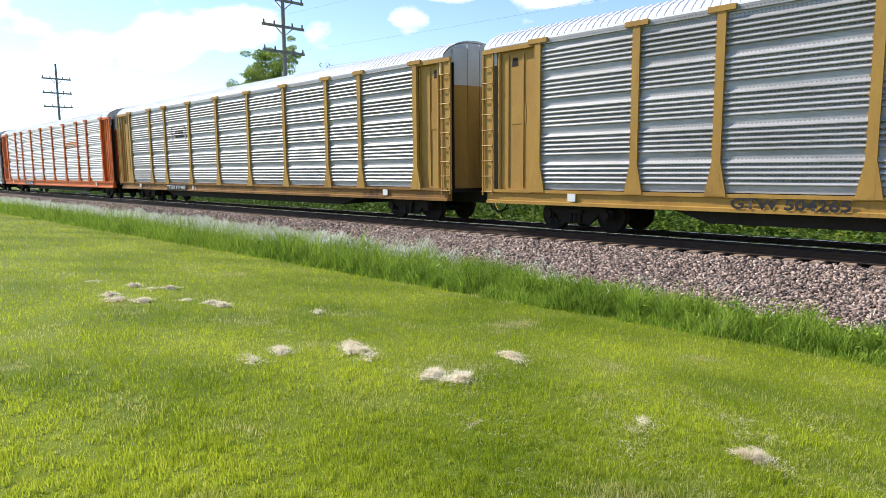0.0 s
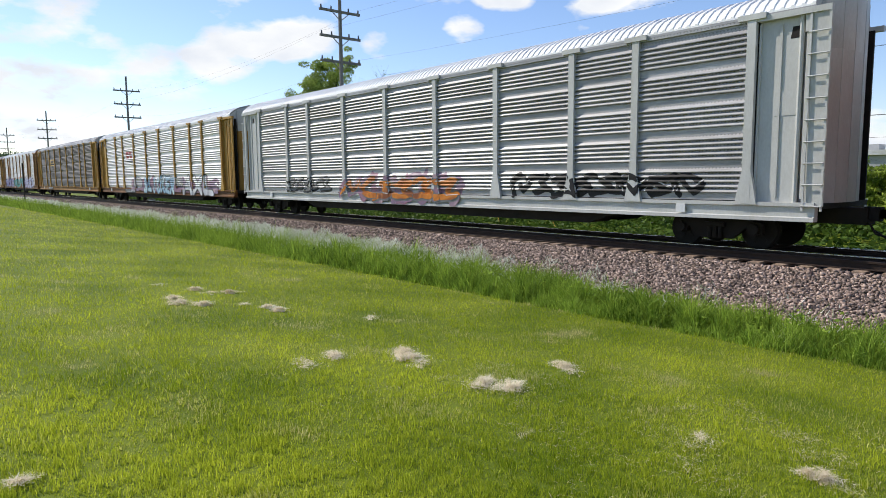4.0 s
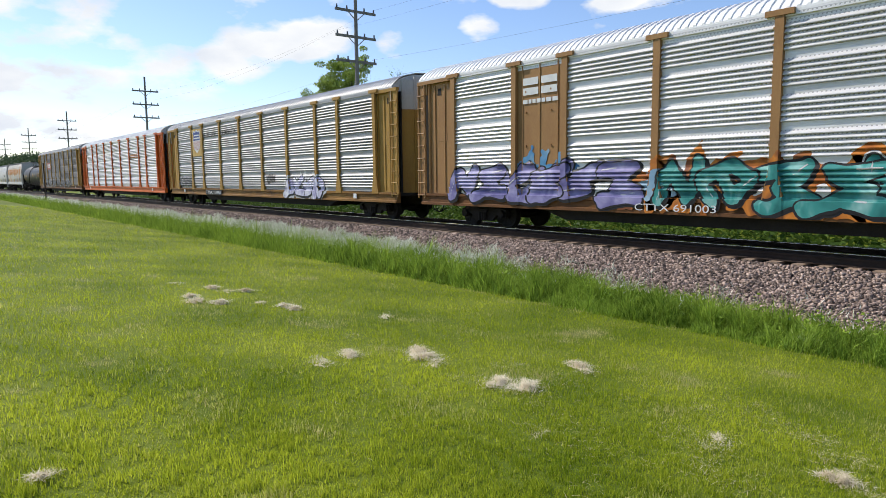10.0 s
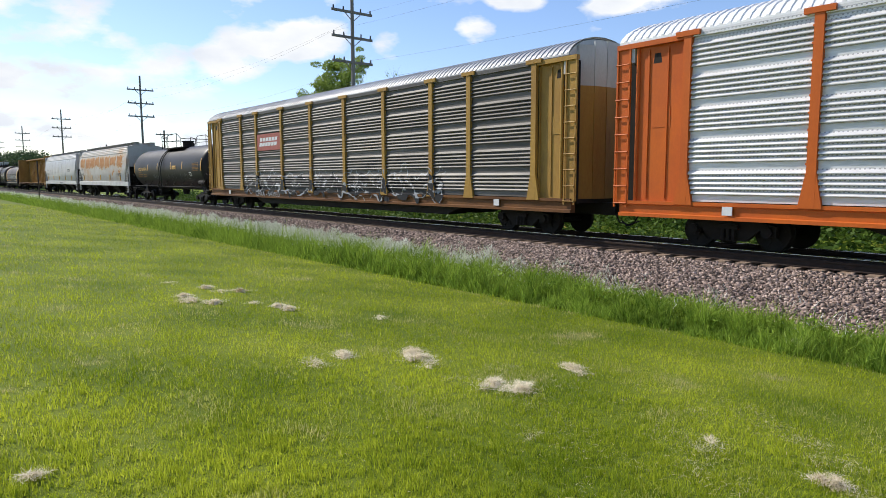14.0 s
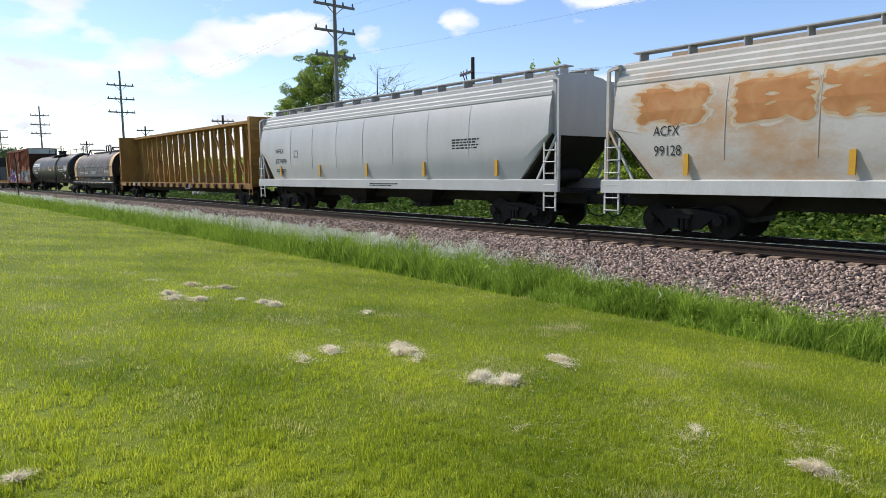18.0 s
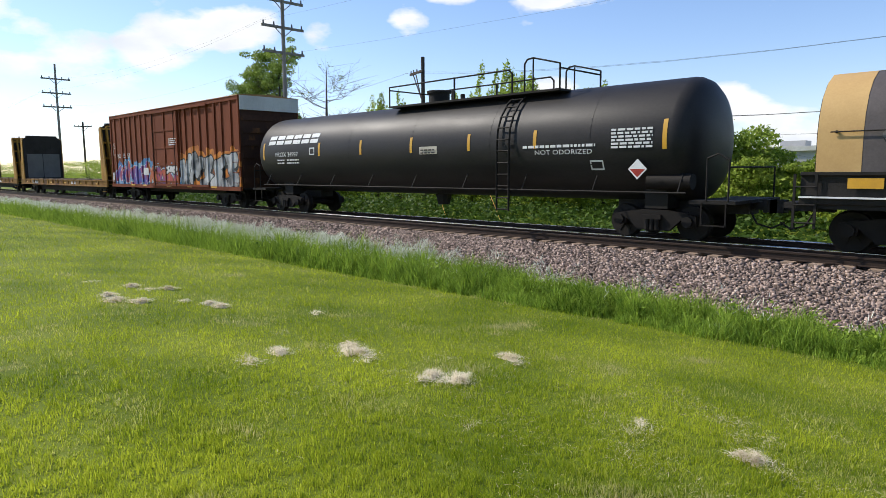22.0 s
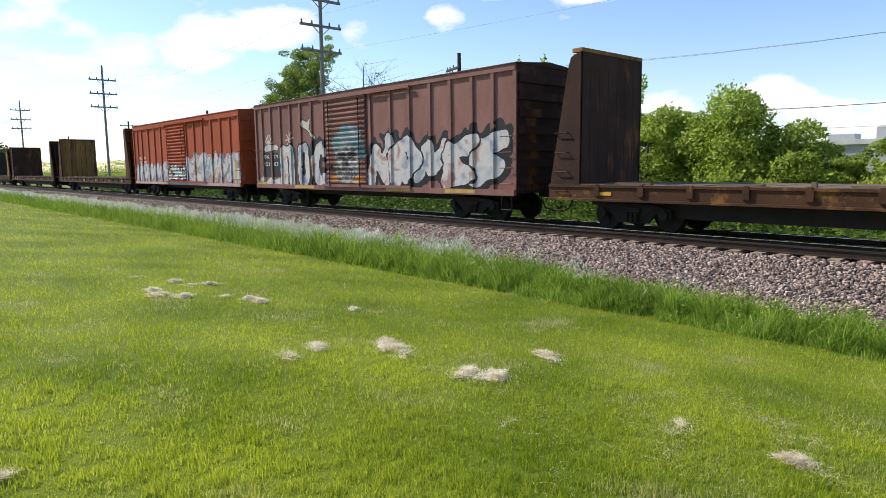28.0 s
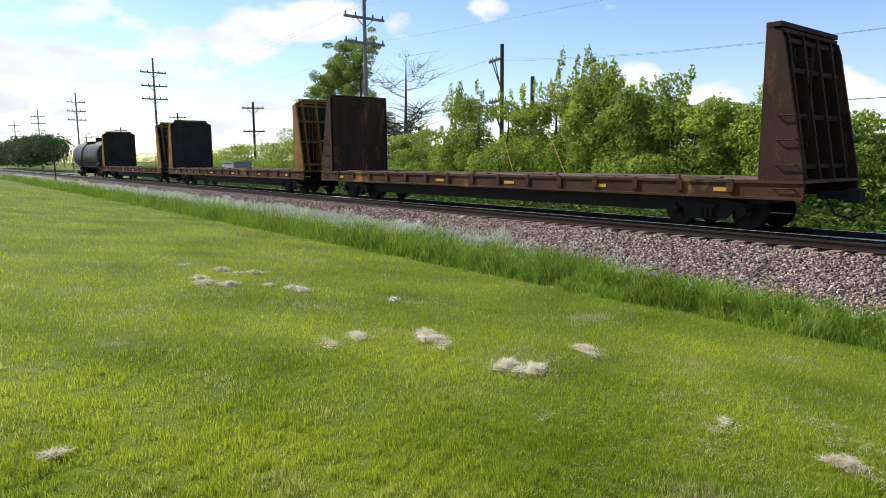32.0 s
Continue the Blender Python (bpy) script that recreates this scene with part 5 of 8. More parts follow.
        if top > 3:
            part("corner_plate", Shape().box(x - 0.2, x + 0.2, -HALF + 0.02, -HALF + 0.05, 1.05, 4.95), door, t)
        part("marker_plate", Shape().box(x - sx * 2.9 - 0.12, x - sx * 2.9 + 0.12, -HALF - 0.04, -HALF - 0.02, 0.84, 1.04), CHALK, t, "small white plate")
    running_gear(t, LEN, 2.9, 1.0)
    if marks:
        marks(t)
    return t


YELLOW_G = dict(panel=GALV, frame_mat=SAFETY, sill=SILL_YEL, door=SAFETY)
ORANGE_G = dict(panel=GALV_B, frame_mat=ORANGE, sill=ORANGE, door=ORANGE)
P = 29.17


def slot(i):
    r = -12.9 - P * i
    return (r + LEN, r)


def flat_paint(name, rgb, rough=0.5):
    return weathered(name, rgb, tuple(c * 0.66 for c in rgb), rough, 0, 2.2, 22, 0, 0.5, (1, 1, 0.5))


P_BLUE, P_WHITE, P_BLACK = flat_paint("pale_blue_spray", (0.33, 0.47, 0.55)), flat_paint("white_spray", (0.62, 0.61, 0.59)), flat_paint("black_spray", (0.028, 0.026, 0.027))
P_PURPLE, P_TEAL, P_LILAC = flat_paint("purple_spray", (0.15, 0.13, 0.30)), flat_paint("teal_spray", (0.05, 0.26, 0.26)), flat_paint("lilac_spray", (0.40, 0.36, 0.56))
P_PINK, P_SILVER, P_ORANGE = flat_paint("pink_spray", (0.40, 0.22, 0.26)), flat_paint("silver_spray", (0.42, 0.42, 0.42)), flat_paint("orange_spray", (0.62, 0.22, 0.03))
P_SKY, P_GREY, P_RED = flat_paint("sky_blue_spray", (0.16, 0.38, 0.62)), flat_paint("grey_spray", (0.20, 0.20, 0.20)), flat_paint("faded_red_panel", (0.44, 0.13, 0.10))
P_LOGO, P_NAVY, P_CREAM = flat_paint("logo_red", (0.42, 0.05, 0.035)), flat_paint("shield_blue", (0.04, 0.07, 0.26)), flat_paint("cream_spray", (0.62, 0.56, 0.46))
P_PALE = flat_paint("pale_pink_spray", (0.50, 0.34, 0.30))
P_DUST = flat_paint("dusty_grey_spray", (0.17, 0.16, 0.155))
P_SIGN = flat_paint("yellow_panel", (0.56, 0.36, 0.10))

RACK_FACE = [(0.70, -HALF - 0.04), (1.125, -HALF - 0.04), (1.135, PANEL_FACE)] + SIDE


def polygons(polys):
    """Flat outlines of (x, z) as one mesh."""
    bm = bmesh.new()
    for i, p in enumerate(polys):
        f = bm.faces.new([bm.verts.new((a, -0.00025 * (i % 7), b)) for a, b in p])
        f.normal_update()
        bmesh.ops.triangulate(bm, faces=[f])
    # each facet a hair's breadth off its neighbours, where an outline folds over itself
    bmesh.ops.split_edges(bm, edges=bm.edges[:])
    for k, f in enumerate(bm.faces):
        for v in f.verts:
            v.co.y -= 0.00011 * (k % 13)
    return bm


def words(text, x0, x1, z0, z1, bold=0.0, shear=0.0):
    """Letters fitted to a box, as a flat mesh."""
    cu = bpy.data.curves.new("letters", "FONT")
    cu.body, cu.size, cu.offset, cu.shear, cu.resolution_u = text, 1.0, bold, shear, 3
    tmp = new("letters", cu)
    me = bpy.data.meshes.new_from_object(tmp.evaluated_get(bpy.context.evaluated_depsgraph_get()))
    bpy.data.objects.remove(tmp)
    bpy.data.curves.remove(cu)
    bm = bmesh.new()
    bm.from_mesh(me)
    bpy.data.meshes.remove(me)
    xs, ys = [v.co.x for v in bm.verts], [v.co.y for v in bm.verts]
    a, b, c, d = min(xs), max(xs), min(ys), max(ys)
    for v in bm.verts:
        v.co = (x0 + (v.co.x - a) / (b - a) * (x1 - x0), 0, z0 + (v.co.y - c) / (d - c) * (z1 - z0))
    return bm


SHIFT = [0.0]


def lay(t, bm, mat, face, layer=1, posts=(), name="spray_paint", label=""):
    """Lay flat marks on a side: face is a list of (z, y) or one y; posts stand proud of it and take the paint too."""
    lift = 0.003 + 0.003 * layer
    for v in bm.verts:
        v.co.x += SHIFT[0]
    whole = bm.copy()
    zs, ys = ([p[0] for p in face], [p[1] for p in face]) if isinstance(face, list) else ([0, 9], [face, face])
    lo, hi = min(v.co.z for v in bm.verts), max(v.co.z for v in bm.verts)
    for z in zs:
        if lo < z < hi:
            bmesh.ops.bisect_plane(bm, geom=bm.verts[:] + bm.edges[:] + bm.faces[:], plane_co=(0, 0, z), plane_no=(0, 0, 1))
    for v in bm.verts:
        v.co.y += float(np.interp(v.co.z, zs, ys)) - lift
    me = bpy.data.meshes.new(name)
    if posts:
        extra = bmesh.new()
        for p in posts:
            for z0, z1, cuts in ((1.09, 1.8, (((p + 0.24, 1.06), (0.74, 0.14)), ((p - 0.24, 1.06), (-0.74, 0.14)))), (1.8, 5.0, (((p + 0.095, 0), (1, 0)), ((p - 0.095, 0), (-1, 0))))):
                c = whole.copy()
                for (x, z), (nx, nz) in cuts + (((0, z1), (0, 1)), ((0, z0), (0, -1))):
                    bmesh.ops.bisect_plane(c, geom=c.verts[:] + c.edges[:] + c.faces[:], plane_co=(x, 0, z), plane_no=(nx, 0, nz), clear_outer=True)
                for v in c.verts:
                    v.co.y += -HALF - 0.057 - lift
                tmp = bpy.data.meshes.new("cut")
                c.to_mesh(tmp)
                bm.from_mesh(tmp)
                bpy.data.meshes.remove(tmp)
                c.free()
        extra.free()
    bm.to_mesh(me)
    bm.free()
    whole.free()
    me.materials.append(mat)
    return part(name, me, None, t, label)


def rack_posts(x0, x1):
    return [p - LEN / 2 for p in POSTS if x0 - 0.7 < p - LEN / 2 < x1 + 0.5]


def band(p, q, w):
    """A thick stroke with one slanted end."""
    dx, dz = q[0] - p[0], q[1] - p[1]
    r = math.hypot(dx, dz) + 1e-6
    nx, nz, ux, uz = -dz / r * w / 2, dx / r * w / 2, dx / r, dz / r
    return [(p[0] + nx - ux * w * 0.3, p[1] + nz - uz * w * 0.3), (p[0] - nx - ux * w * 0.1, p[1] - nz - uz * w * 0.1), (q[0] - nx * 0.8 + ux * w * 0.2, q[1] - nz * 0.8 + uz * w * 0.2), (q[0] + ux * w * 0.55, q[1] + uz * w * 0.55), (q[0] + nx * 0.8, q[1] + nz * 0.8)]


def oval_at(x, z, a, b, n=14):
    return [(x + a * math.cos(2 * math.pi * i / n), z + b * math.sin(2 * math.pi * i / n)) for i in range(n)]


# ---- sprayed lettering ----
RIB = 0.055
GLYPH = {"A": [[(0, 0), (0.5, 1), (1, 0)], [(0.22, 0.38), (0.78, 0.38)]], "B": [[(0.08, 0), (0.08, 1), (0.7, 0.95), (0.76, 0.66), (0.3, 0.52), (0.9, 0.4), (0.8, 0.04), (0.08, 0)]],
         "L": [[(0.1, 1), (0.12, 0.05), (0.95, 0.02)]], "I": [[(0.5, 0), (0.5, 1)]], "C": [[(0.95, 0.85), (0.5, 1), (0.1, 0.7), (0.1, 0.3), (0.5, 0), (0.95, 0.15)]], "K": [[(0.1, 0), (0.1, 1)], [(0.95, 1.05), (0.15, 0.45), (0.95, -0.05)]],
         "E": [[(0.95, 1), (0.1, 0.95), (0.1, 0.05), (0.95, 0)], [(0.1, 0.5), (0.8, 0.52)]], "R": [[(0.1, 0), (0.1, 1), (0.8, 0.95), (0.82, 0.6), (0.15, 0.5), (0.95, -0.02)]], "N": [[(0.1, 0), (0.1, 1), (0.9, 0), (0.9, 1)]],
         "U": [[(0.1, 1), (0.1, 0.2), (0.5, 0), (0.9, 0.2), (0.9, 1)]], "X": [[(0, 0), (1, 1)], [(0, 1), (1, 0)]]}
LOOSE = [[[(0.0, 0.2), (0.5, 1.0), (0.55, 0.3), (1.05, 0.9)]], [[(0.1, 1.0), (0.05, 0.1), (0.7, 0.35), (0.35, 0.7), (1.05, 1.05)]], [[(0.95, 0.9), (0.3, 0.75), (0.75, 0.4), (-0.05, 0.0)], [(0.5, 0.2), (1.05, 0.05)]],
         [[(0.0, 0.0), (0.3, 0.95), (0.65, 0.15), (0.9, 1.1)]], [[(0.2, 0.0), (0.0, 0.65), (0.6, 1.0), (1.0, 0.6), (0.6, 0.1), (0.4, 0.5)]], [[(0.05, 0.85), (0.9, 1.0), (0.45, 0.5), (1.0, 0.15), (0.1, 0.0)]],
         [[(0.0, 0.9), (0.35, 0.1), (1.0, 0.0)], [(0.3, 0.5), (0.95, 1.05)]], [[(0.1, 0.1), (0.9, 0.3), (0.2, 0.75), (1.05, 1.0)], [(0.15, 0.1), (0.2, 0.8)]]]


def spelled(text, x0, x1, z0, z1, thick, rng=None, wave=0.0, apart=False):
    """Strokes of thick letters in a box: those of the text, or, for a number, so many loose forms that spell nothing. apart: a list for each."""
    count = text if isinstance(text, int) else len(text)
    w, out, ends = (x1 - x0) / count, [], []
    for i in range(count):
        forms = LOOSE[int(rng.integers(len(LOOSE)))] if isinstance(text, int) else GLYPH[text[i]]
        up = wave * math.sin(i * 1.9)
        first = len(out)
        k = thick * (z1 - z0)
        for line in forms:
            j = (lambda q: float(rng.uniform(-q, q))) if rng is not None and isinstance(text, int) else (lambda q: 0.0)
            spread = 1.0 if isinstance(text, int) else 0.92 - k / w * 0.62
            pts = [(x0 + w * (i + 0.5 + (a - 0.5) * spread) + j(0.05) * w, z0 + up + k / 2 + (z1 - z0 - k) * b + j(0.06) * (z1 - z0)) for a, b in line]
            out += [(p, q, k) for p, q in zip(pts, pts[1:])]
        ends.append((first, len(out)))
    return [out[a:b] for a, b in ends] if apart else out


def stroke_depth(strokes, X, Z, bend=0.0):
    """How far each place lies inside the strokes (negative outside), the strokes bent to and fro."""
    best = np.full(X.shape, -9.0)
    if bend:
        X, Z = X + bend * rough_field(X, Z, 0.8, 51) + 0.4 * bend * rough_field(X, Z, 0.35, 52), Z + bend * rough_field(X, Z, 0.7, 53)
    for (ax, az), (bx, bz), k in strokes:
        dx, dz = bx - ax, bz - az
        u = np.clip(((X - ax) * dx + (Z - az) * dz) / (dx * dx + dz * dz + 1e-9), 0, 1)
        best = np.maximum(best, k / 2 - np.hypot(X - ax - u * dx, Z - az - u * dz))
    return best


def spray(t, depth, box, face, layers, ribs=(), rib_half=0.095, rib_y=0.0, step=0.05, name="spray_paint"):
    """Paint on a car's side wherever depth(X, Z) + grow > 0; it follows the side's relief and its proud posts.
    layers: (grow, material, lift, shift along, shift up)."""
    x0, x1, z0, z1 = box
    zs, ys = ([p[0] for p in face], [p[1] for p in face]) if isinstance(face, list) else ([0, 9], [face, face])
    cx = sorted(set(np.round(np.arange(x0, x1 + step, step), 4)) | {round(q + e, 4) for q in ribs for e in (-rib_half - 0.001, -rib_half, rib_half, rib_half + 0.001) if x0 < q + e < x1})
    cz = sorted(set(np.round(np.arange(z0, z1 + step, step), 4)) | {round(q, 4) for q in zs if z0 < q < z1})
    cx, cz = np.array(cx), np.array(cz)
    X, Z = np.meshgrid(cx, cz)

    def y_at(x, z):
        y = np.interp(z, zs, ys)
        for q in ribs:
            half = np.where((z < 1.8) & (rib_half > 0.08), 0.24 - 0.14 * np.clip((z - 1.06) / 0.74, 0, 1), rib_half) + 0.0005
            y = np.where(np.abs(x - q) <= half, np.minimum(y, rib_y), y)
        return y
    for grow, mat, lift, sx, sz in layers:
        F = depth(X - sx, Z - sz) + grow
        ok = F > 0
        full = ok[:-1, :-1] & ok[1:, :-1] & ok[:-1, 1:] & ok[1:, 1:]
        some = (ok[:-1, :-1] | ok[1:, :-1] | ok[:-1, 1:] | ok[1:, 1:]) & ~full
        n = len(cx)
        pts = [np.stack([X.ravel(), Z.ravel()], 1)]
        j, i = np.nonzero(full)
        faces = [tuple(f) for f in np.stack([j * n + i, j * n + i + 1, (j + 1) * n + i + 1, (j + 1) * n + i], 1).tolist()]
        extra, base = [], X.size
        for j, i in zip(*np.nonzero(some)):
            ring = [(X[j, i], Z[j, i], F[j, i]), (X[j, i + 1], Z[j, i + 1], F[j, i + 1]), (X[j + 1, i + 1], Z[j + 1, i + 1], F[j + 1, i + 1]), (X[j + 1, i], Z[j + 1, i], F[j + 1, i])]
            poly = []
            for a, b in zip(ring, ring[1:] + ring[:1]):
                if a[2] > 0:
                    poly.append(a[:2])
                if (a[2] > 0) != (b[2] > 0):
                    k = a[2] / (a[2] - b[2])
                    poly.append((a[0] + (b[0] - a[0]) * k, a[1] + (b[1] - a[1]) * k))
            if len(poly) > 2:
                faces.append(tuple(range(base + len(extra), base + len(extra) + len(poly))))
                extra += poly
        if not faces:
            continue
        xz = np.concatenate([pts[0], np.array(extra)]) if extra else pts[0]
        used = np.unique(np.concatenate([np.array(f) for f in faces]))
        back = np.full(len(xz), -1)
        back[used] = np.arange(len(used))
        xz = xz[used]
        yy = y_at(xz[:, 0], xz[:, 1]) - 0.003 - 0.003 * lift
        me = bpy.data.meshes.new(name)
        me.from_pydata([(a, b, c) for a, b, c in zip(xz[:, 0].tolist(), yy.tolist(), xz[:, 1].tolist())], [], [tuple(int(back[k]) for k in f) for f in faces])
        me.materials.append(mat)
        part(name, me, None, t)


def mixed_paint(name, cols, scale=1.1, sharp=0.16, rough=0.55):
    """Spray paint that fades between several colours in soft-edged blotches."""
    m = weathered(name, cols[0], cols[0], rough, 0, 2.2, 22, 0, 0.5)
    nt = m.node_tree
    N, L = nt.nodes.new, nt.links.new
    co, noise, ramp = N("ShaderNodeTexCoord"), N("ShaderNodeTexNoise"), N("ShaderNodeValToRGB")
    noise.inputs["Scale"].default_value, noise.inputs["Detail"].default_value, noise.inputs["Distortion"].default_value = scale, 3, 0.6
    L(co.outputs["Object"], noise.inputs["Vector"])
    L(noise.outputs["Fac"], ramp.inputs["Fac"])
    e = ramp.color_ramp.elements
    e[0].position, e[0].color = 0.5 - sharp, (*cols[0], 1)
    e[1].position, e[1].color = 0.5 + sharp, (*cols[-1], 1)
    for k in range(1, len(cols) - 1):
        e.new(0.5 - sharp + 2 * sharp * k / (len(cols) - 1)).color = (*cols[k], 1)
    L(ramp.outputs[0], nt.nodes["Principled BSDF"].inputs["Base Color"])
    return m


def cloudy(strokes, seed, bumps=0.16, size=0.7):
    """Depth of the strokes with an uneven, billowing edge."""
    return lambda X, Z: stroke_depth(strokes, X, Z) + bumps * rough_field(X, Z, size, seed)


M_LRS = mixed_paint("purple_red_blue_spray", [(0.06, 0.09, 0.30), (0.16, 0.06, 0.20), (0.36, 0.06, 0.05), (0.42, 0.15, 0.03)], 0.9)
M_SILVER = mixed_paint("shaded_silver_spray", [(0.07, 0.07, 0.075), (0.30, 0.30, 0.30), (0.50, 0.50, 0.49)], 1.3)
M_BLUES = mixed_paint("blue_cloud_spray", [(0.03, 0.10, 0.26), (0.09, 0.25, 0.43), (0.24, 0.36, 0.44)], 1.2)
M_ORANGES = mixed_paint("orange_cloud_spray", [(0.34, 0.10, 0.02), (0.58, 0.20, 0.03), (0.20, 0.07, 0.03)], 1.2)
M_PURPLES = mixed_paint("purple_letter_spray", [(0.10, 0.09, 0.22), (0.20, 0.18, 0.36), (0.36, 0.34, 0.52)], 1.5)
M_TEALS = mixed_paint("teal_letter_spray", [(0.02, 0.14, 0.13), (0.05, 0.27, 0.24), (0.28, 0.50, 0.46)], 1.5)
M_RUST = mixed_paint("orange_rust", [(0.36, 0.16, 0.06), (0.42, 0.20, 0.08), (0.46, 0.27, 0.13)], 2.2, 0.2, 0.85)
M_RUST_T = mixed_paint("faint_rust_bloom", [(0.48, 0.385, 0.28), (0.50, 0.45, 0.38)], 2.6, 0.2, 0.85)
M_RUST_P = mixed_paint("pale_rust_bloom", [(0.45, 0.30, 0.16), (0.49, 0.39, 0.27)], 2.6, 0.2, 0.85)
M_WHITES = mixed_paint("greyed_white_spray", [(0.34, 0.34, 0.36), (0.56, 0.56, 0.56), (0.66, 0.65, 0.64)], 1.6)
M_LILACS = mixed_paint("lilac_letter_spray", [(0.26, 0.24, 0.40), (0.52, 0.50, 0.62), (0.70, 0.69, 0.72)], 1.8)
M_BLEACH = mixed_paint("bleached_letter_spray", [(0.22, 0.25, 0.29), (0.46, 0.44, 0.43), (0.56, 0.50, 0.45), (0.34, 0.20, 0.17)], 1.4)
M_TEAL_HAT = mixed_paint("worn_teal_spray", [(0.06, 0.13, 0.15), (0.13, 0.22, 0.24), (0.30, 0.31, 0.30)], 1.4)
M_BONE = mixed_paint("worn_grey_spray", [(0.10, 0.085, 0.08), (0.30, 0.27, 0.25), (0.46, 0.43, 0.40)], 3.0, 0.1)
M_PINKS = mixed_paint("dull_pink_spray", [(0.30, 0.16, 0.20), (0.20, 0.14, 0.20), (0.42, 0.30, 0.32)], 1.2)
M_BLUELET = mixed_paint("blue_grey_letter_spray", [(0.20, 0.33, 0.45), (0.36, 0.50, 0.57), (0.56, 0.62, 0.62)], 1.5)


def rack_spray(t, text, x0, x1, z0, z1, thick, fill, line, seed, cloud=None, white=None, wave=0.05, edge=0.05):
    """A sprayed piece on a car carrier's ribbed side."""
    rng = np.random.default_rng(seed)
    forms = spelled(text, x0, x1, z0, z1, thick, rng, wave, True)
    st = [q for f in forms for q in f]
    posts, y = rack_posts(x0, x1), -HALF - 0.054
    box = (x0 - 0.45, x1 + 0.45, max(0.74, z0 - 0.3), z1 + 0.45)
    if cloud:
        spray(t, cloudy(st, seed), box, RACK_FACE, [(0.14, cloud, 0, 0, 0)], posts, 0.095, y)
    bend = 0.05 if isinstance(text, int) else 0.025
    spray(t, lambda X, Z: stroke_depth(st, X, Z, bend), box, RACK_FACE, [(edge, line, 1, 0.05, -0.05)] + ([(edge + 0.035, white, 1.5, 0, 0)] if white else []), posts, 0.095, y)
    for k in (0, 1):
        # every other form lies over its neighbours
        some = [q for f in forms[k::2] for q in f]
        spray(t, lambda X, Z: stroke_depth(some, X, Z, bend), box, RACK_FACE, [(edge, line, 2 + 2 * k, 0, 0), (0.0, fill, 3 + 2 * k, 0, 0)], posts, 0.095, y)
    glint = [((a[0] + 0.02, a[1] + 0.05), (b[0] * 0.5 + a[0] * 0.5, b[1] * 0.5 + a[1] * 0.5 + 0.05), 0.035) for a, b, k in st[::3]]
    spray(t, lambda X, Z: stroke_depth(glint, X, Z), box, RACK_FACE, [(0, P_WHITE, 6, 0, 0)], posts, 0.095, y)


def box_spray(t, strokes, box, face, ribs, fill, line, edge=0.05, cloud=None, seed=1, bumps=0.2, grow=0.25, halo=None, drop=0.05):
    """A sprayed piece on a box car's wall and the ribs that it crosses."""
    y = (face if not isinstance(face, list) else face[0][1]) - RIB
    arg = dict(ribs=ribs, rib_half=0.07, rib_y=y)
    forms = strokes if isinstance(strokes[0], list) else [strokes]
    st = [q for f in forms for q in f]
    if cloud:
        spray(t, cloudy(st, seed, bumps), box, face, [(grow, cloud, 0, 0, 0)], **arg)
    under = ([(edge, line, 1, drop, -drop)] if drop else []) + ([(edge + 0.03, halo, 1.5, 0, 0)] if halo else [])
    spray(t, lambda X, Z: stroke_depth(st, X, Z, 0.05), box, face, under, **arg)
    for k in (0, 1):
        some = [q for f in forms[k::2] for q in f]
        if some:
            spray(t, lambda X, Z: stroke_depth(some, X, Z, 0.05), box, face, [(edge, line, 2 + 2 * k, 0, 0), (0.0, fill, 3 + 2 * k, 0, 0)], **arg)


def letters(t, text, x0, x1, z0, z1, mat, face=RACK_FACE, layer=1, posts=(), bold=0.0, shear=0.0, name="lettering"):
    return lay(t, words(text, x0, x1, z0, z1, bold, shear), mat, face, layer, posts, name)


def number_on_sill(t, text, x0, x1, mat=CHALK, plate=True, y=-HALF - 0.034, z0=0.80, z1=0.98):
    if plate:
        lay(t, polygons([[(x0 - 0.12, z0 - 0.06), (x1 + 0.12, z0 - 0.06), (x1 + 0.12, z1 + 0.06), (x0 - 0.12, z1 + 0.06)]]), INK, y, 0, name="number_panel", label="black number panel")
    letters(t, text, x0, x1, z0, z1, mat, y, 9)


def emblem(t, x0, x1, z0, z1, n, mat, face, layer=1, slant=0.0, thick=0.24):
    """A company mark as n plain slotted blocks in a row."""
    polys, w, h = [], (x1 - x0) / n, z1 - z0
    for i in range(n):
        a, b = x0 + i * w, x0 + (i + 0.84) * w
        sh = lambda x, z: (x + slant * (z - z0), z)
        polys += [[sh(a, z0), sh(b, z0), sh(b, z0 + 0.42 * h), sh(a, z0 + 0.42 * h)], [sh(a, z0 + 0.58 * h), sh(b, z0 + 0.58 * h), sh(b, z1), sh(a, z1)]]
    return lay(t, polygons(polys), mat, face, layer, name="company_mark")


def swoosh(t, x0, x1, z0, z1):
    emblem(t, x0, x1 - 0.1, z0 + 0.05, z1, 4, P_ORANGE, RACK_FACE, 2, 0.5, 0.3)
    lay(t, polygons([[(x0 - 0.15, z0 - 0.1), (x1 - 0.4, z0 - 0.02), (x1 + 0.15, z0 + 0.12), (x1 - 0.5, z0 + 0.02), (x0 - 0.1, z0 - 0.02)]]), INK, RACK_FACE, 1, name="company_mark")


def rect(x0, x1, z0, z1):
    return [(x0, z0), (x1, z0), (x1, z1), (x0, z1)]


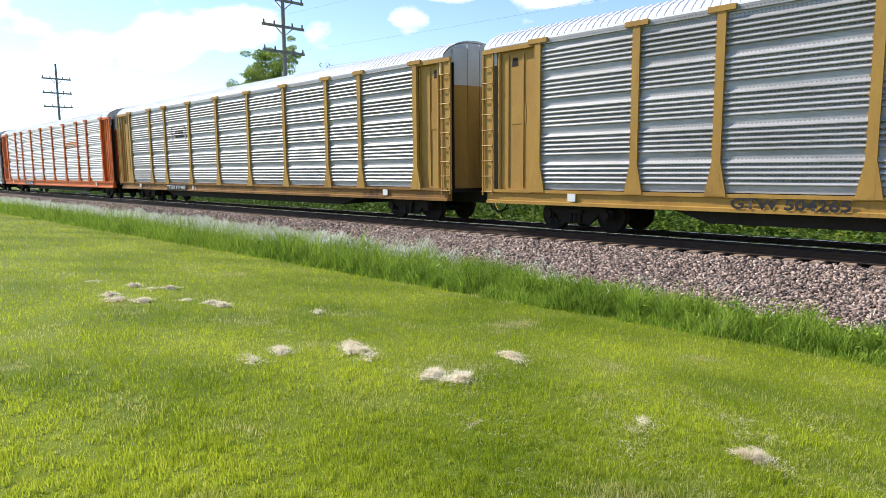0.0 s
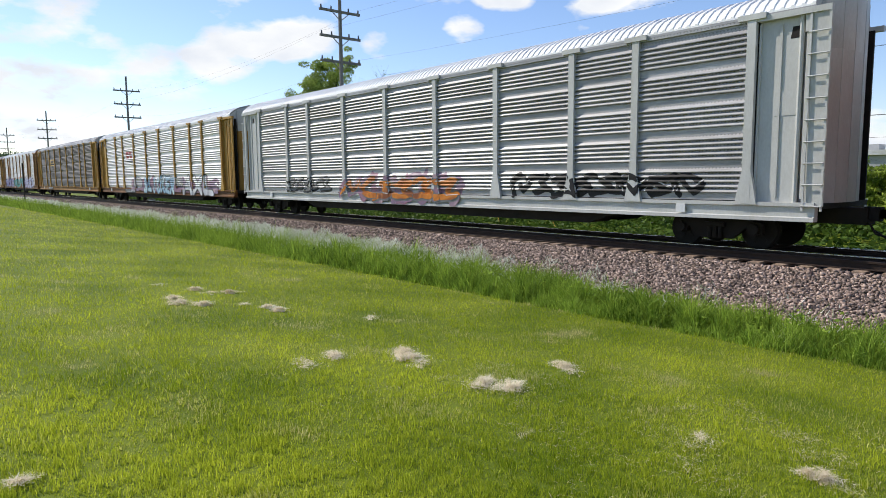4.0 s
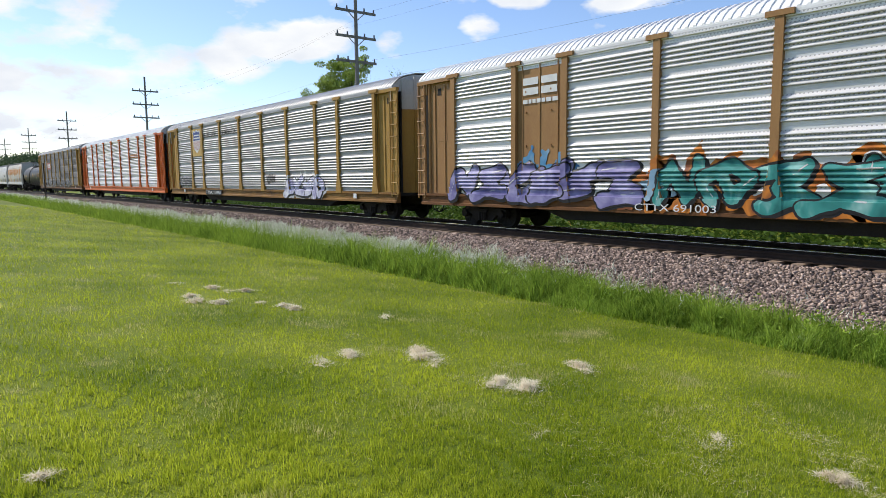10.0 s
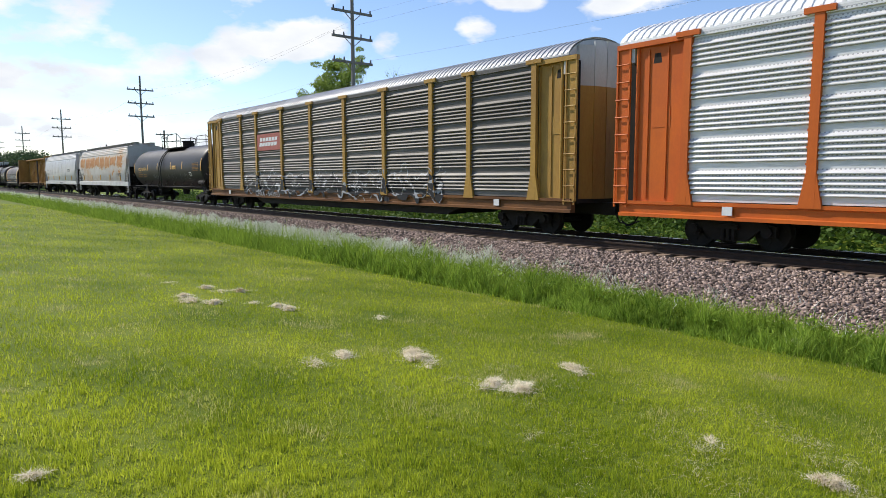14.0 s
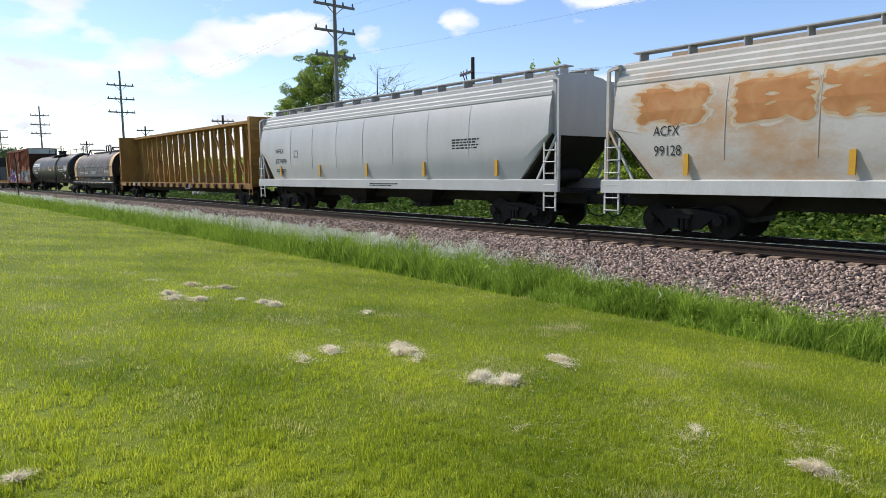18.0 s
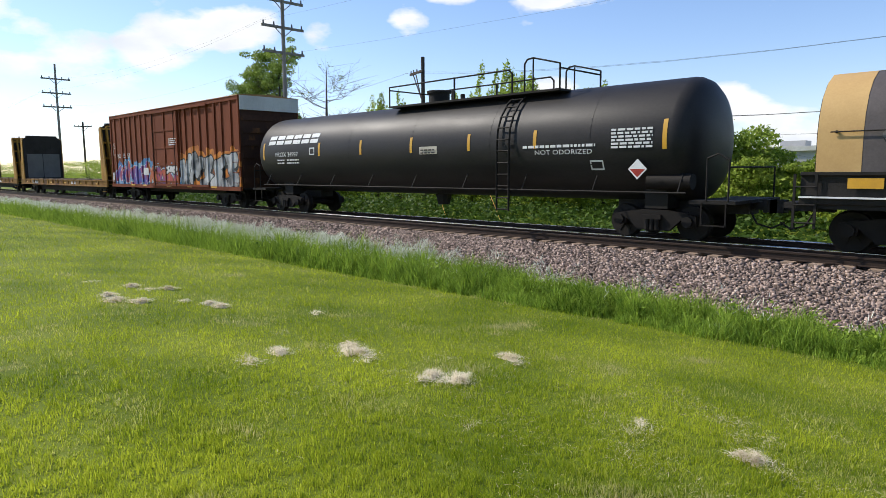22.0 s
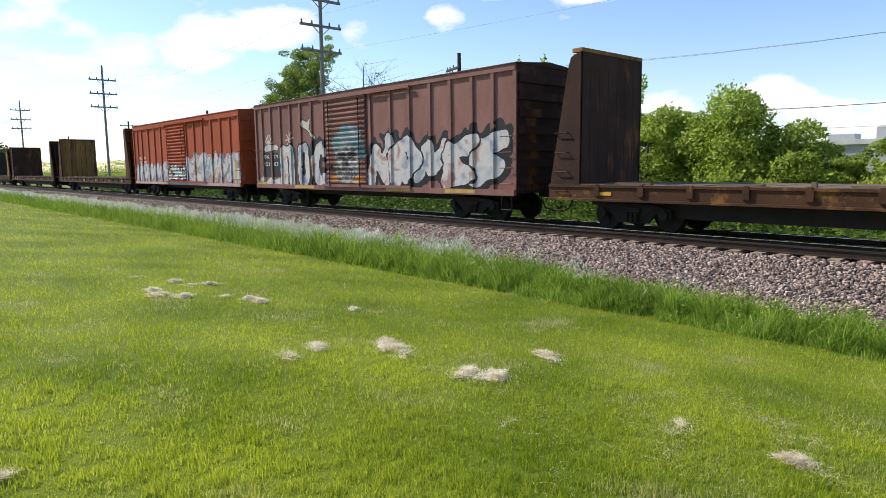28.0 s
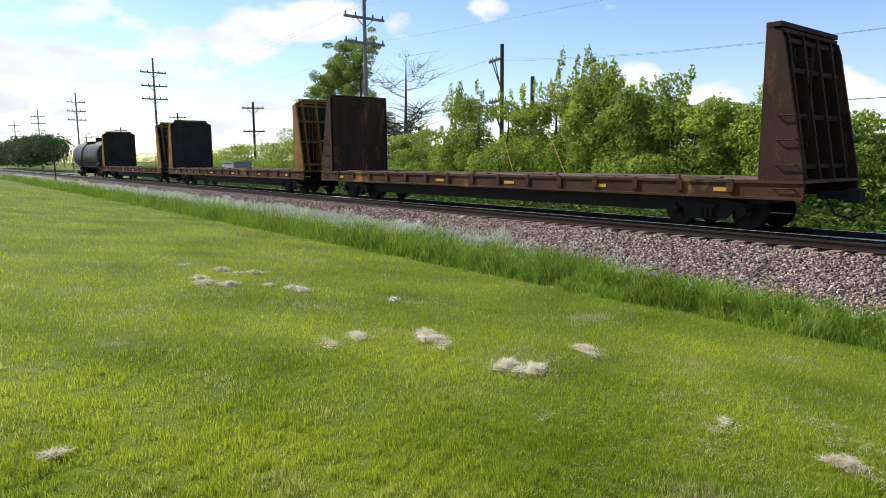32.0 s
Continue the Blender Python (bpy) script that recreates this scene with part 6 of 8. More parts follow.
def rack_cars():
    face, sill_y = RACK_FACE, -HALF - 0.034
    SHIFT[0] = -0.4
    a = auto_rack(slot(0), "yellow-framed car carrier with grey ribbed steel sides", **dict(YELLOW_G, sill=SAFETY))
    letters(a, "GTW 504265", -6.55, -4.25, 0.80, 1.04, INK, sill_y, 2, (), 0.03)
    bars(a, -10.7, 3.9, 0.5, 1, INK, -HALF + 0.04)
    b = auto_rack(slot(1), "yellow-framed car carrier with silver ribbed sides and a white roof", **YELLOW_G)
    number_on_sill(b, "TTGX 971983", -6.9, -4.7)
    letters(b, "R1", -3.9, -3.55, 0.8, 1.0, CHALK, sill_y, 2)
    emblem(b, -5.75, -4.7, 3.42, 3.78, 3, INK, face, 1, 0.15)
    lay(b, polygons([rect(-6.1, -6.03, 3.3, 3.95), rect(-6.1, -5.95, 3.88, 3.95), rect(-6.1, -5.95, 3.3, 3.37), rect(-4.49, -4.42, 3.3, 3.95), rect(-4.57, -4.42, 3.88, 3.95), rect(-4.57, -4.42, 3.3, 3.37)]), INK, face, 1, name="company_mark")
    c = auto_rack(slot(2), "orange-framed car carrier with bright ribbed sides", **ORANGE_G)
    number_on_sill(c, "TTGX 953392", -6.5, -4.2)
    swoosh(c, 5.0, 7.4, 3.45, 3.8)
    d = auto_rack(slot(3), "white-ended car carrier with dull grey ribbed sides and faint spray paint", panel=GALV, frame_mat=WHITE_P, sill=WHITE_P, door=WHITE_P)
    rack_spray(d, 5, -9.4, -5.6, 1.15, 1.7, 0.16, P_GREY, P_BLACK, 41, None, None, 0.03, 0.03)
    rack_spray(d, 6, -4.6, 2.6, 0.9, 1.7, 0.24, M_ORANGES, P_GREY, 42, M_PINKS, None, 0.05, 0.03)
    rack_spray(d, 8, 5.0, 11.1, 1.2, 1.8, 0.14, P_BLACK, P_BLACK, 43, None, None, 0.03, 0.02)
    e = auto_rack(slot(4), "yellow-framed silver car carrier with painted letters low on its side", panel=GALV_B, frame_mat=SAFETY, sill=SILL_RUST, door=SAFETY)
    number_on_sill(e, "TTGX 706120", -6.5, -4.1)
    emblem(e, -6.15, -4.5, 3.35, 3.85, 2, P_LOGO, face, 1, 0.1)
    bars(e, -6.3, 3.08, 1.8, 1, INK, PANEL_FACE - 0.06, 0.1)
    haze = [((-5.0, 1.3), (11.0, 1.25), 0.9)]
    spray(e, cloudy(haze, 21, 0.22, 1.1), (-5.6, 11.6, 0.9, 2.2), face, [(0, M_PINKS, 0, 0, 0)], rack_posts(-5.2, 11.2), 0.095, -HALF - 0.054)
    rack_spray(e, "BLICKER", -2.3, 4.25, 0.78, 1.95, 0.23, M_BLUELET, P_BLACK, 31, None, None, 0.06)
    rack_spray(e, "RNU", 4.3, 5.7, 1.32, 1.84, 0.2, P_WHITE, P_BLACK, 32, None, None, 0.0, 0.03)
    rack_spray(e, "AXL", 5.75, 10.9, 0.74, 1.98, 0.27, M_WHITES, P_BLACK, 33, None, None, 0.0)
    for x, z, a, b in ((-3.7, 1.5, 0.95, 0.38),):
        spray(e, lambda X, Z: 0.4 * (1 - np.hypot((X - x) / a, (Z - z) / b)), (x - 1.1, x + 1.1, z - 0.5, z + 0.5), face, [(0.03, P_BLACK, 1, 0, 0), (0, P_SILVER, 2, 0, 0)], rack_posts(-5, -2.4), 0.095, -HALF - 0.054)
    f = auto_rack(slot(5), "yellow-framed car carrier with dark dirty ribbed sides", panel=GALV_D, frame_mat=SAFETY, sill=SILL_YEL, door=SAFETY, roof=ROOF_D)
    number_on_sill(f, "TTGX 971729", -7.88, -5.82)
    lay(f, polygons([rect(-6.77, -4.1, 3.3, 4.02)]), P_SIGN, face, 0, name="painted_panel", label="yellow panel")
    emblem(f, -6.34, -4.6, 3.4, 3.85, 3, INK, face, 2, 0.2, 0.32)
    lay(f, polygons([rect(-12.9, -12.35, 2.9, 3.5)]), P_SIGN, -HALF + 0.07, 0, name="painted_panel", label="yellow lettered panel")
    bars(f, -13.15, 3.33, 0.3, 1, INK, -HALF + 0.055, 0.09)
    letters(f, "Quality", -12.82, -12.43, 3.12, 3.25, INK, -HALF + 0.06, 2)
    letters(f, "Auto Rack", -12.86, -12.39, 2.95, 3.06, INK, -HALF + 0.06, 2)
    SHIFT[0] = 0.0
    g = auto_rack(slot(6), "tan-ended silver car carrier with purple and green painted letters", panel=GALV_B, frame_mat=TAN_P, sill=SILL_RUST, door=TAN_P, upper=TAN_P, plain=(1, 7))
    emblem(g, -8.95, -7.5, 4.1, 4.6, 2, CHALK, -HALF + 0.03, 1, 0.0)
    bars(g, -8.95, 3.85, 1.4, 1, CHALK, -HALF + 0.03, 0.12)
    number_on_sill(g, "CTTX 691003", -4.9, -2.7, CHALK, False)
    face_g = face
    rack_spray(g, 6, -12.3, -4.9, 0.86, 2.05, 0.34, M_PURPLES, P_BLACK, 61, None, None, 0.05)
    flame = [((-9.0, 2.0), (-8.6, 2.35), 0.3), ((-8.2, 2.0), (-8.1, 2.3), 0.3), ((-7.6, 2.0), (-7.3, 2.3), 0.3), ((-9.2, 1.9), (-7.0, 1.9), 0.3)]
    spray(g, cloudy(flame, 5, 0.08, 0.4), (-9.6, -6.6, 1.7, 2.7), -HALF + 0.045, [(0, M_BLUES, 0, 0, 0)])
    door_fill = spelled(2, -9.0, -7.2, 0.95, 2.0, 0.34, np.random.default_rng(3))
    spray(g, lambda X, Z: stroke_depth(door_fill, X, Z, 0.1), (-9.2, -7.1, 1.15, 2.2), -HALF + 0.045, [(0.05, P_BLACK, 1, 0, 0), (0, M_PURPLES, 2, 0, 0)])
    wedge = [((-5.2, 1.1), (-4.3, 1.7), 0.5), ((-4.6, 1.2), (-4.0, 1.3), 0.5)]
    spray(g, cloudy(wedge, 64, 0.12, 0.5), (-6.0, -3.2, 0.8, 2.4), face, [(0.1, M_ORANGES, 0, 0, 0), (-0.1, M_BLUELET, 1, 0, 0)], rack_posts(-6, -3), 0.095, -HALF - 0.054)
    rack_spray(g, 4, -4.3, 0.6, 0.84, 2.05, 0.27, M_TEALS, P_BLACK, 62, M_ORANGES, None, 0.06)
    rack_spray(g, 4, 0.3, 4.4, 0.84, 2.1, 0.26, M_TEALS, P_BLACK, 65, M_ORANGES, P_WHITE, 0.08)
    rack_spray(g, 5, 4.2, 10.6, 0.8, 2.1, 0.3, M_LILACS, P_PURPLE, 63, None, P_WHITE, 0.08)
    door_fill = spelled(2, 7.2, 9.2, 0.95, 2.1, 0.32, np.random.default_rng(9))
    spray(g, lambda X, Z: stroke_depth(door_fill, X, Z, 0.1), (7.1, 9.25, 1.15, 2.3), -HALF + 0.045, [(0.08, P_BLACK, 1, 0, 0), (0.04, P_WHITE, 2, 0, 0), (0, M_LILACS, 3, 0, 0)])
    rng = np.random.default_rng(66)
    dots = [((x, z), (x, z), float(rng.uniform(0.06, 0.24))) for x, z in zip(rng.uniform(4.4, 11.2, 34), rng.uniform(1.5, 2.45, 34))]
    spray(g, lambda X, Z: stroke_depth(dots, X, Z), (4.2, 11.4, 1.3, 2.6), face, [(0, P_BLACK, 0, 0, 0)], rack_posts(4.2, 11.4), 0.095, -HALF - 0.054)
    bars(g, 11.75, 4.4, 0.5, 3, INK, -HALF + 0.05, 0.05, 0.1)
    lay(g, polygons([rect(11.9, 12.5, 2.05, 2.2)]), P_SIGN, -HALF + 0.06, 1, name="notice", label="yellow notice plate")
    h = auto_rack(slot(7), "yellow-framed car carrier with worn grey ribbed sides and a shield emblem", panel=GALV, frame_mat=SAFETY, sill=SILL_YEL, door=SAFETY, roof=ROOF_D)
    number_on_sill(h, "TTGX 159981", -6.9, -4.5)
    SHIFT[0] = -0.15
    lay(h, polygons([rect(-9.0, -7.27, 3.15, 4.86)]), P_SIGN, -HALF - 0.022, 0, name="painted_panel", label="yellow sheet panel")
    sx, sw = -8.13, 0.62
    shield = [(-1, 0.75), (-0.75, 0.92), (-0.35, 0.85), (0, 1.0), (0.35, 0.85), (0.75, 0.92), (1, 0.75), (0.86, 0.5), (1, 0.1), (0.85, -0.55), (0.4, -0.82), (0, -1.0), (-0.4, -0.82), (-0.85, -0.55), (-1, 0.1), (-0.86, 0.5)]
    y0 = -HALF - 0.022
    lay(h, polygons([[(sx + sw * 1.08 * p, 4.08 + 0.74 * q) for p, q in shield]]), CHALK, y0, 1, name="emblem")
    lay(h, polygons([[(sx + sw * 0.98 * p, 4.08 + 0.66 * q) for p, q in shield if q > 0.05] + [(sx - sw * 0.95, 4.2), (sx - sw * 0.85, 4.2)][:0]]), P_NAVY, y0, 2, name="emblem")
    lay(h, polygons([rect(sx - 0.55 + 0.185 * i, sx - 0.46 + 0.185 * i, 3.52 + 0.12 * abs(i - 3) / 3, 4.1) for i in range(7)]), P_LOGO, y0, 2, name="emblem")
    lay(h, polygons([rect(sx - 0.45, sx + 0.45, 4.42, 4.5), rect(sx - 0.5, sx + 0.5, 4.24, 4.32)]), CHALK, y0, 3, name="emblem")
    letters(h, "BUILDING", -6.9, -4.6, 4.24, 4.52, INK, face, 1, (), 0.02)
    letters(h, "AMERICA", -3.95, -1.75, 4.24, 4.52, INK, face, 1, (), 0.02)
    SHIFT[0] = 0.0
    rack_spray(h, 5, -12.0, -9.6, 1.2, 1.9, 0.16, P_GREY, P_BLACK, 71, None, None, 0.03, 0.02)
    rack_spray(h, 4, 4.1, 7.9, 0.76, 1.75, 0.32, M_LILACS, P_BLACK, 72, P_WHITE, None, 0.05)
    rack_spray(h, 3, 1.9, 2.9, 1.5, 1.9, 0.18, P_BLACK, P_BLACK, 73, None, None, 0.0, 0.01)
    i = auto_rack(slot(8), "orange-framed car carrier with clean bright ribbed sides", **ORANGE_G)
    swoosh(i, 4.6, 6.9, 3.4, 3.75)
    j = auto_rack(slot(9), "old yellow-framed car carrier with brown-grey dirty ribbed sides", panel=GALV_D, frame_mat=SAFETY, sill=SILL_RUST, door=SAFETY, roof=ROOF_D)
    number_on_sill(j, "CPAA - 543030", -7.45, -4.65, P_SILVER, False, z1=1.04)
    lay(j, polygons([rect(-7.15, -4.5, 3.12, 3.95)]), P_RED, -HALF - 0.022, 0, name="painted_panel", label="faded red panel")
    emblem(j, -6.9, -4.85, 3.34, 3.76, 6, CHALK, -HALF - 0.022, 1, 0.3, 0.26)
    ps = rack_posts(-9.4, 8)
    murk = [((-8.8, 1.35), (7.6, 1.4), 0.7)]
    spray(j, cloudy(murk, 77, 0.2, 0.9), (-9.8, 8.6, 0.78, 2.3), face, [(0, P_BLACK, 0, 0, 0)], ps, 0.095, -HALF - 0.054)
    loops = spelled(9, -8.9, 7.8, 0.95, 2.0, 0.34, np.random.default_rng(78), 0.05)
    rim = lambda X, Z: 0.028 - np.abs(stroke_depth(loops, X, Z, 0.15))
    spray(j, rim, (-9.4, 8.2, 0.8, 2.3), face, [(0, P_SILVER, 1, 0, 0)], ps, 0.095, -HALF - 0.054)


# ---- tank cars ----
def tank_car(front, rear, label, r=1.5, zc=2.43, mat=None, deck=(-1.75, 2.4), man=0.8, rungs=-0.62, nose=0.35):
    t, L = car("tank_car", label, front, rear)
    h = L / 2
    e = h - 0.22
    ring = []
    n = 48
    heads = [(0.0, 0.05), (0.03, 0.35), (0.10, 0.62), (0.21, 0.82), (0.36, 0.94), (0.52, 0.99), (0.62, 1.0)]
    xs = [(-e + a, r * b) for a, b in heads] + [(-e + (2 * e - nose) * k / 7, r) for k in range(1, 7)] + [(e - nose - a, r * b) for a, b in reversed(heads)]
    for x, rr in xs:
        ring.append([(x, rr * math.sin(2 * math.pi * i / n), zc + rr * math.cos(2 * math.pi * i / n)) for i in range(n)])
    part("tank", Shape().rings(ring), mat or TANK_BLACK, t, smooth=True)
    seams = Shape()
    for k in range(1, 6):
        x = -e + 2 * e * k / 6
        rr = r + 0.006
        seams.rings([[(x + d, rr * math.sin(2 * math.pi * i / n), zc + rr * math.cos(2 * math.pi * i / n)) for i in range(n)] for d in (-0.02, 0.02)], False)
    part("weld_seams", seams, mat or TANK_BLACK, t)
    for sx in (-1, 1):
        s = Shape().box(*sorted((sx * (h - 3.4), sx * h)), -0.3, 0.3, 0.65, 0.95).box(*sorted((sx * (h - 0.95), sx * (h + 0.1))), -1.45, 1.45, 0.92, 1.0)
        s.box(*sorted((sx * (h - 2.3), sx * (h - 1.7))), -0.95, 0.95, 0.75, 1.35)
        part("stub_sill", s, GRIME, t)
        g = Shape().rod([(sx * (h - 0.06), -1.45, 1.0), (sx * (h - 0.06), -1.45, 1.9), (sx * (h - 0.3), -1.45, 2.05), (sx * (h - 0.55), -1.45, 1.95), (sx * (h - 0.55), -1.45, 1.0)], 0.022)
        g.rod([(sx * (h - 0.06), -1.45, 1.75), (sx * (h - 0.06), 1.45, 1.75), (sx * (h - 0.06), 1.45, 1.0)], 0.022)
        part("end_handrail", g, GRIME, t)
        part("step", Shape().box(*sorted((sx * (h - 0.65), sx * (h - 0.1))), -1.5, -1.42, 0.42, 0.45).beam((sx * (h - 0.65), -1.46, 0.42), (sx * (h - 0.65), -1.46, 0.95), 0.03, 0.03).beam((sx * (h - 0.1), -1.46, 0.42), (sx * (h - 0.1), -1.46, 0.95), 0.03, 0.03), RUNNING, t)
    rail = Shape().rod([(-h + 1.0, -1.52, 1.16), (h - 1.0, -1.52, 1.16)], 0.026)
    for k in range(9):
        x = -h + 1.2 + (2 * h - 2.4) * k / 8
        rail.rod([(x, -1.52, 1.16), (x, -1.25, 1.62)], 0.018)
    part("side_handrail", rail, GRIME, t)
    # dome, platform and its railing
    zt, (a, b) = zc + r, deck
    m = part("manway", Shape().cyl((man, 0, zt - 0.05), (man, 0, zt + 0.36), 0.36, 0.36, 16), GRIME, t, smooth=True)
    part("manway_lid", Shape().cyl((man, 0, zt + 0.36), (man, 0, zt + 0.44), 0.42, 0.42, 16), GRIME, m)
    part("valve", Shape().cyl((man + 1.1, 0, zt - 0.03), (man + 1.1, 0, zt + 0.25), 0.09, 0.07, 8), GRIME, t)
    for s in (-1, 1):
        part("walkway", Shape().box(a, b, *sorted((0.5 * s, 1.05 * s)), zt - 0.10, zt - 0.04), GRIME, t)
        y = 1.03 * s
        if b - a > 6:
            # a long low rail up to the ladder, and a hoop beyond it
            c = b - 1.65
            q = Shape().rod([(a, y, zt - 0.06), (a, y, zt + 0.60), (c - 0.12, y, zt + 0.62), (c, y, zt + 0.5), (c, y, zt - 0.06)], 0.026)
            q.rod([((a + c) / 2 + 0.4, y, zt - 0.06), ((a + c) / 2 + 0.4, y, zt + 0.61)], 0.03)
            part("railing", q, GRIME, t)
            q = Shape().rod([(c + 0.45, y, zt - 0.06), (c + 0.45, y, zt + 0.72), (c + 0.55, y, zt + 0.84), (c + 0.75, y, zt + 0.86), (b, y, zt + 0.62), (b, y, zt - 0.06)], 0.026)
            q.rod([(c + 0.75, y, zt + 0.86), (c + 0.75, y, zt - 0.06)], 0.022)
            part("railing", q, GRIME, t)
            continue
        q = Shape().rod([(a, y, zt - 0.06), (a, y, zt + 0.78), (a + 0.06, y, zt + 0.84), (a + 1.1, y, zt + 0.70), (a + 1.1, y, zt - 0.06)], 0.026)
        part("railing", q, GRIME, t)
        q = Shape().rod([(a + 1.35, y, zt - 0.06), (a + 1.35, y, zt + 0.76), (a + 1.55, y, zt + 0.88), (b - 0.9, y, zt + 0.88), (b, y, zt + 0.52), (b, y, zt - 0.06)], 0.026)
        q.rod([(b - 0.9, y, zt + 0.88), (b - 0.9, y, zt - 0.06)], 0.022).rod([(a + 1.35, y, zt + 0.4), (b, y, zt + 0.4)], 0.016)
        part("railing", q, GRIME, t)
    for x in (a, b):
        part("railing", Shape().rod([(x, -1.03, zt + 0.5), (x, 1.03, zt + 0.5)], 0.024), GRIME, t)
    lad = Shape()
    for dx in (-0.22, 0.22):
        pts = [(rungs + dx, -1.62, 0.55), (rungs + dx, -1.62, zc)] + [(rungs + dx, -(r + 0.1) * math.sin(radians(q)), zc + (r + 0.1) * math.cos(radians(q))) for q in (75, 60, 45, 32)]
        lad.rod(pts, 0.03)
    for i in range(11):
        if i < 6:
            y, z = -1.62, 0.6 + i * 0.33
        else:
            q = radians(85 - (i - 6) * 12)
            y, z = -(r + 0.1) * math.sin(q), zc + (r + 0.1) * math.cos(q)
        lad.rod([(rungs - 0.22, y, z), (rungs + 0.22, y, z)], 0.022)
    part("ladder", lad, RUNNING, t)
    part("air_reservoir", Shape().cyl((h - 2.1, -1.15, 1.42), (h - 1.0, -1.15, 1.42), 0.19, 0.19, 14), RUNNING, t, smooth=True)
    part("bottom_outlet", Shape().cyl((0, 0, zc - r - 0.35), (0, 0, zc - r + 0.05), 0.2, 0.3, 10), GRIME, t)
    running_gear(t, L, 2.0, 0.55)
    return t


def on_tank(t, x, ang, w, hgt, mat, r, zc, name="marker_strip"):
    """A curved plate w along and hgt round the shell, at an angle down from the top on the seen side."""
    s, n = Shape(), 6
    rr = r + 0.008
    d = math.degrees(hgt / r)
    for k in range(n + 1):
        a = radians(ang - d / 2 + d * k / n)
        s.v += [(x - w / 2, -rr * math.sin(a), zc + rr * math.cos(a)), (x + w / 2, -rr * math.sin(a), zc + rr * math.cos(a))]
    s.f += [(2 * k, 2 * k + 1, 2 * k + 3, 2 * k + 2) for k in range(n)]
    return part(name, s, mat, t)


# ---- covered hoppers ----
def hopper(front, rear, label, mat, marks=None):
    t, L = car("covered_hopper", label, front, rear)
    h = L / 2
    # curved side section, from the sill up to the roof
    side = [(-1.50, 1.44), (-1.585, 1.9), (-1.60, 2.5), (-1.58, 3.1), (-1.52, 3.55), (-1.44, 3.82), (-1.46, 3.84), (-1.46, 3.92), (-1.40, 3.96), (-1.40, 4.05), (-1.33, 4.10), (-1.33, 4.20), (-1.26, 4.26), (-1.26, 4.36), (-0.95, 4.46), (0, 4.55)]
    prof = side + [(-y, z) for y, z in reversed(side[:-1])]
    zlist = [p[1] for p in prof]

    def ring(x, cut):
        """The section at x: nothing below the sloped end sheet."""
        return [(x, y, max(z, cut)) for y, z in prof]
    rows = [ring(-h + 0.35, 2.75), ring(-h + 1.5, 1.44), ring(h - 1.5, 1.44), ring(h - 0.35, 2.75)]
    part("body", Shape().rings(rows), mat, t, smooth=True)
    for sx in (-1, 1):
        part("end_sheet", Shape().box(*sorted((sx * (h - 0.36), sx * (h - 0.24))), -1.40, 1.40, 2.7, 4.38), mat, t)
        part("slope_sheet", Shape().slab([(sx * (h - 0.35), 2.75), (sx * (h - 1.48), 1.44), (sx * (h - 1.38), 1.44), (sx * (h - 0.28), 2.7)], -1.42, 1.42), GRIME, t)
    part("side_sill", Shape().sweep([(-1.60, 1.10), (-1.60, 1.42), (-1.50, 1.45), (-1.48, 1.10)], -h, h).sweep([(1.60, 1.10), (1.60, 1.42), (1.50, 1.45), (1.48, 1.10)], -h, h), mat if mat is HOP_GREY else WHITE_P, t, "white side sill")
    part("end_platform", Shape().box(-h, -h + 1.6, -1.5, 1.5, 1.05, 1.12).box(h - 1.6, h, -1.5, 1.5, 1.05, 1.12).box(-h, h, -0.25, 0.25, 0.7, 1.05), GRIME, t)
    for sx in (-1, 1):
        for y in (-1.45, 1.45):
            s = Shape().beam((sx * (h - 0.1), y, 1.1), (sx * (h - 0.1), y, 4.25), 0.08, 0.08)
            s.beam((sx * (h - 0.1), y, 4.25), (sx * (h - 0.4), y, 4.3), 0.07, 0.07)
            part("end_frame", s, mat, t)
            part("end_brace", Shape().beam((sx * (h - 0.9), y, 1.4), (sx * (h - 0.16), y, 2.7), 0.06, 0.06), mat, t)
        ladder(t, sx * (h - 0.32), -1.56, 0.55, 2.5, 0.42, WHITE_P, 6)
        part("cylinder_tank", Shape().cyl((sx * (h - 1.1), -0.7, 1.55), (sx * (h - 1.1), 0.7, 1.55), 0.2, 0.2, 12), GRIME, t, smooth=True)
    top = Shape()
    for y in (-0.62, 0.62):
        top.box(-h + 0.4, h - 0.4, y - 0.22, y + 0.22, 4.70, 4.73)
        for k in range(14):
            x = -h + 0.6 + (2 * h - 1.2) * k / 13
            top.box(x - 0.015, x + 0.015, y - 0.2, y + 0.2, 4.42, 4.70)
    part("roof_walk", top, HOP_GREY if mat is HOP_GREY else CONCRETE, t)
    part("hatch", Shape().box(-h + 1.2, h - 1.2, -0.28, 0.28, 4.50, 4.68), mat, t)
    for k in range(4):
        x = -h + 3.1 + (2 * h - 6.2) * k / 3
        b = Shape()
        b.rings([[(x - 1.5, -1.2, 1.4), (x + 1.5, -1.2, 1.4), (x + 1.5, 1.2, 1.4), (x - 1.5, 1.2, 1.4)], [(x - 0.45, -0.5, 0.52), (x + 0.45, -0.5, 0.52), (x + 0.45, 0.5, 0.52), (x - 0.45, 0.5, 0.52)]])
        o = part("outlet_bay", b, GRIME, t)
        part("outlet_gate", Shape().box(x - 0.5, x + 0.5, -0.62, 0.62, 0.42, 0.54).cyl((x, -0.7, 0.48), (x, -0.62, 0.48), 0.1, 0.1, 8), GRIME, o)
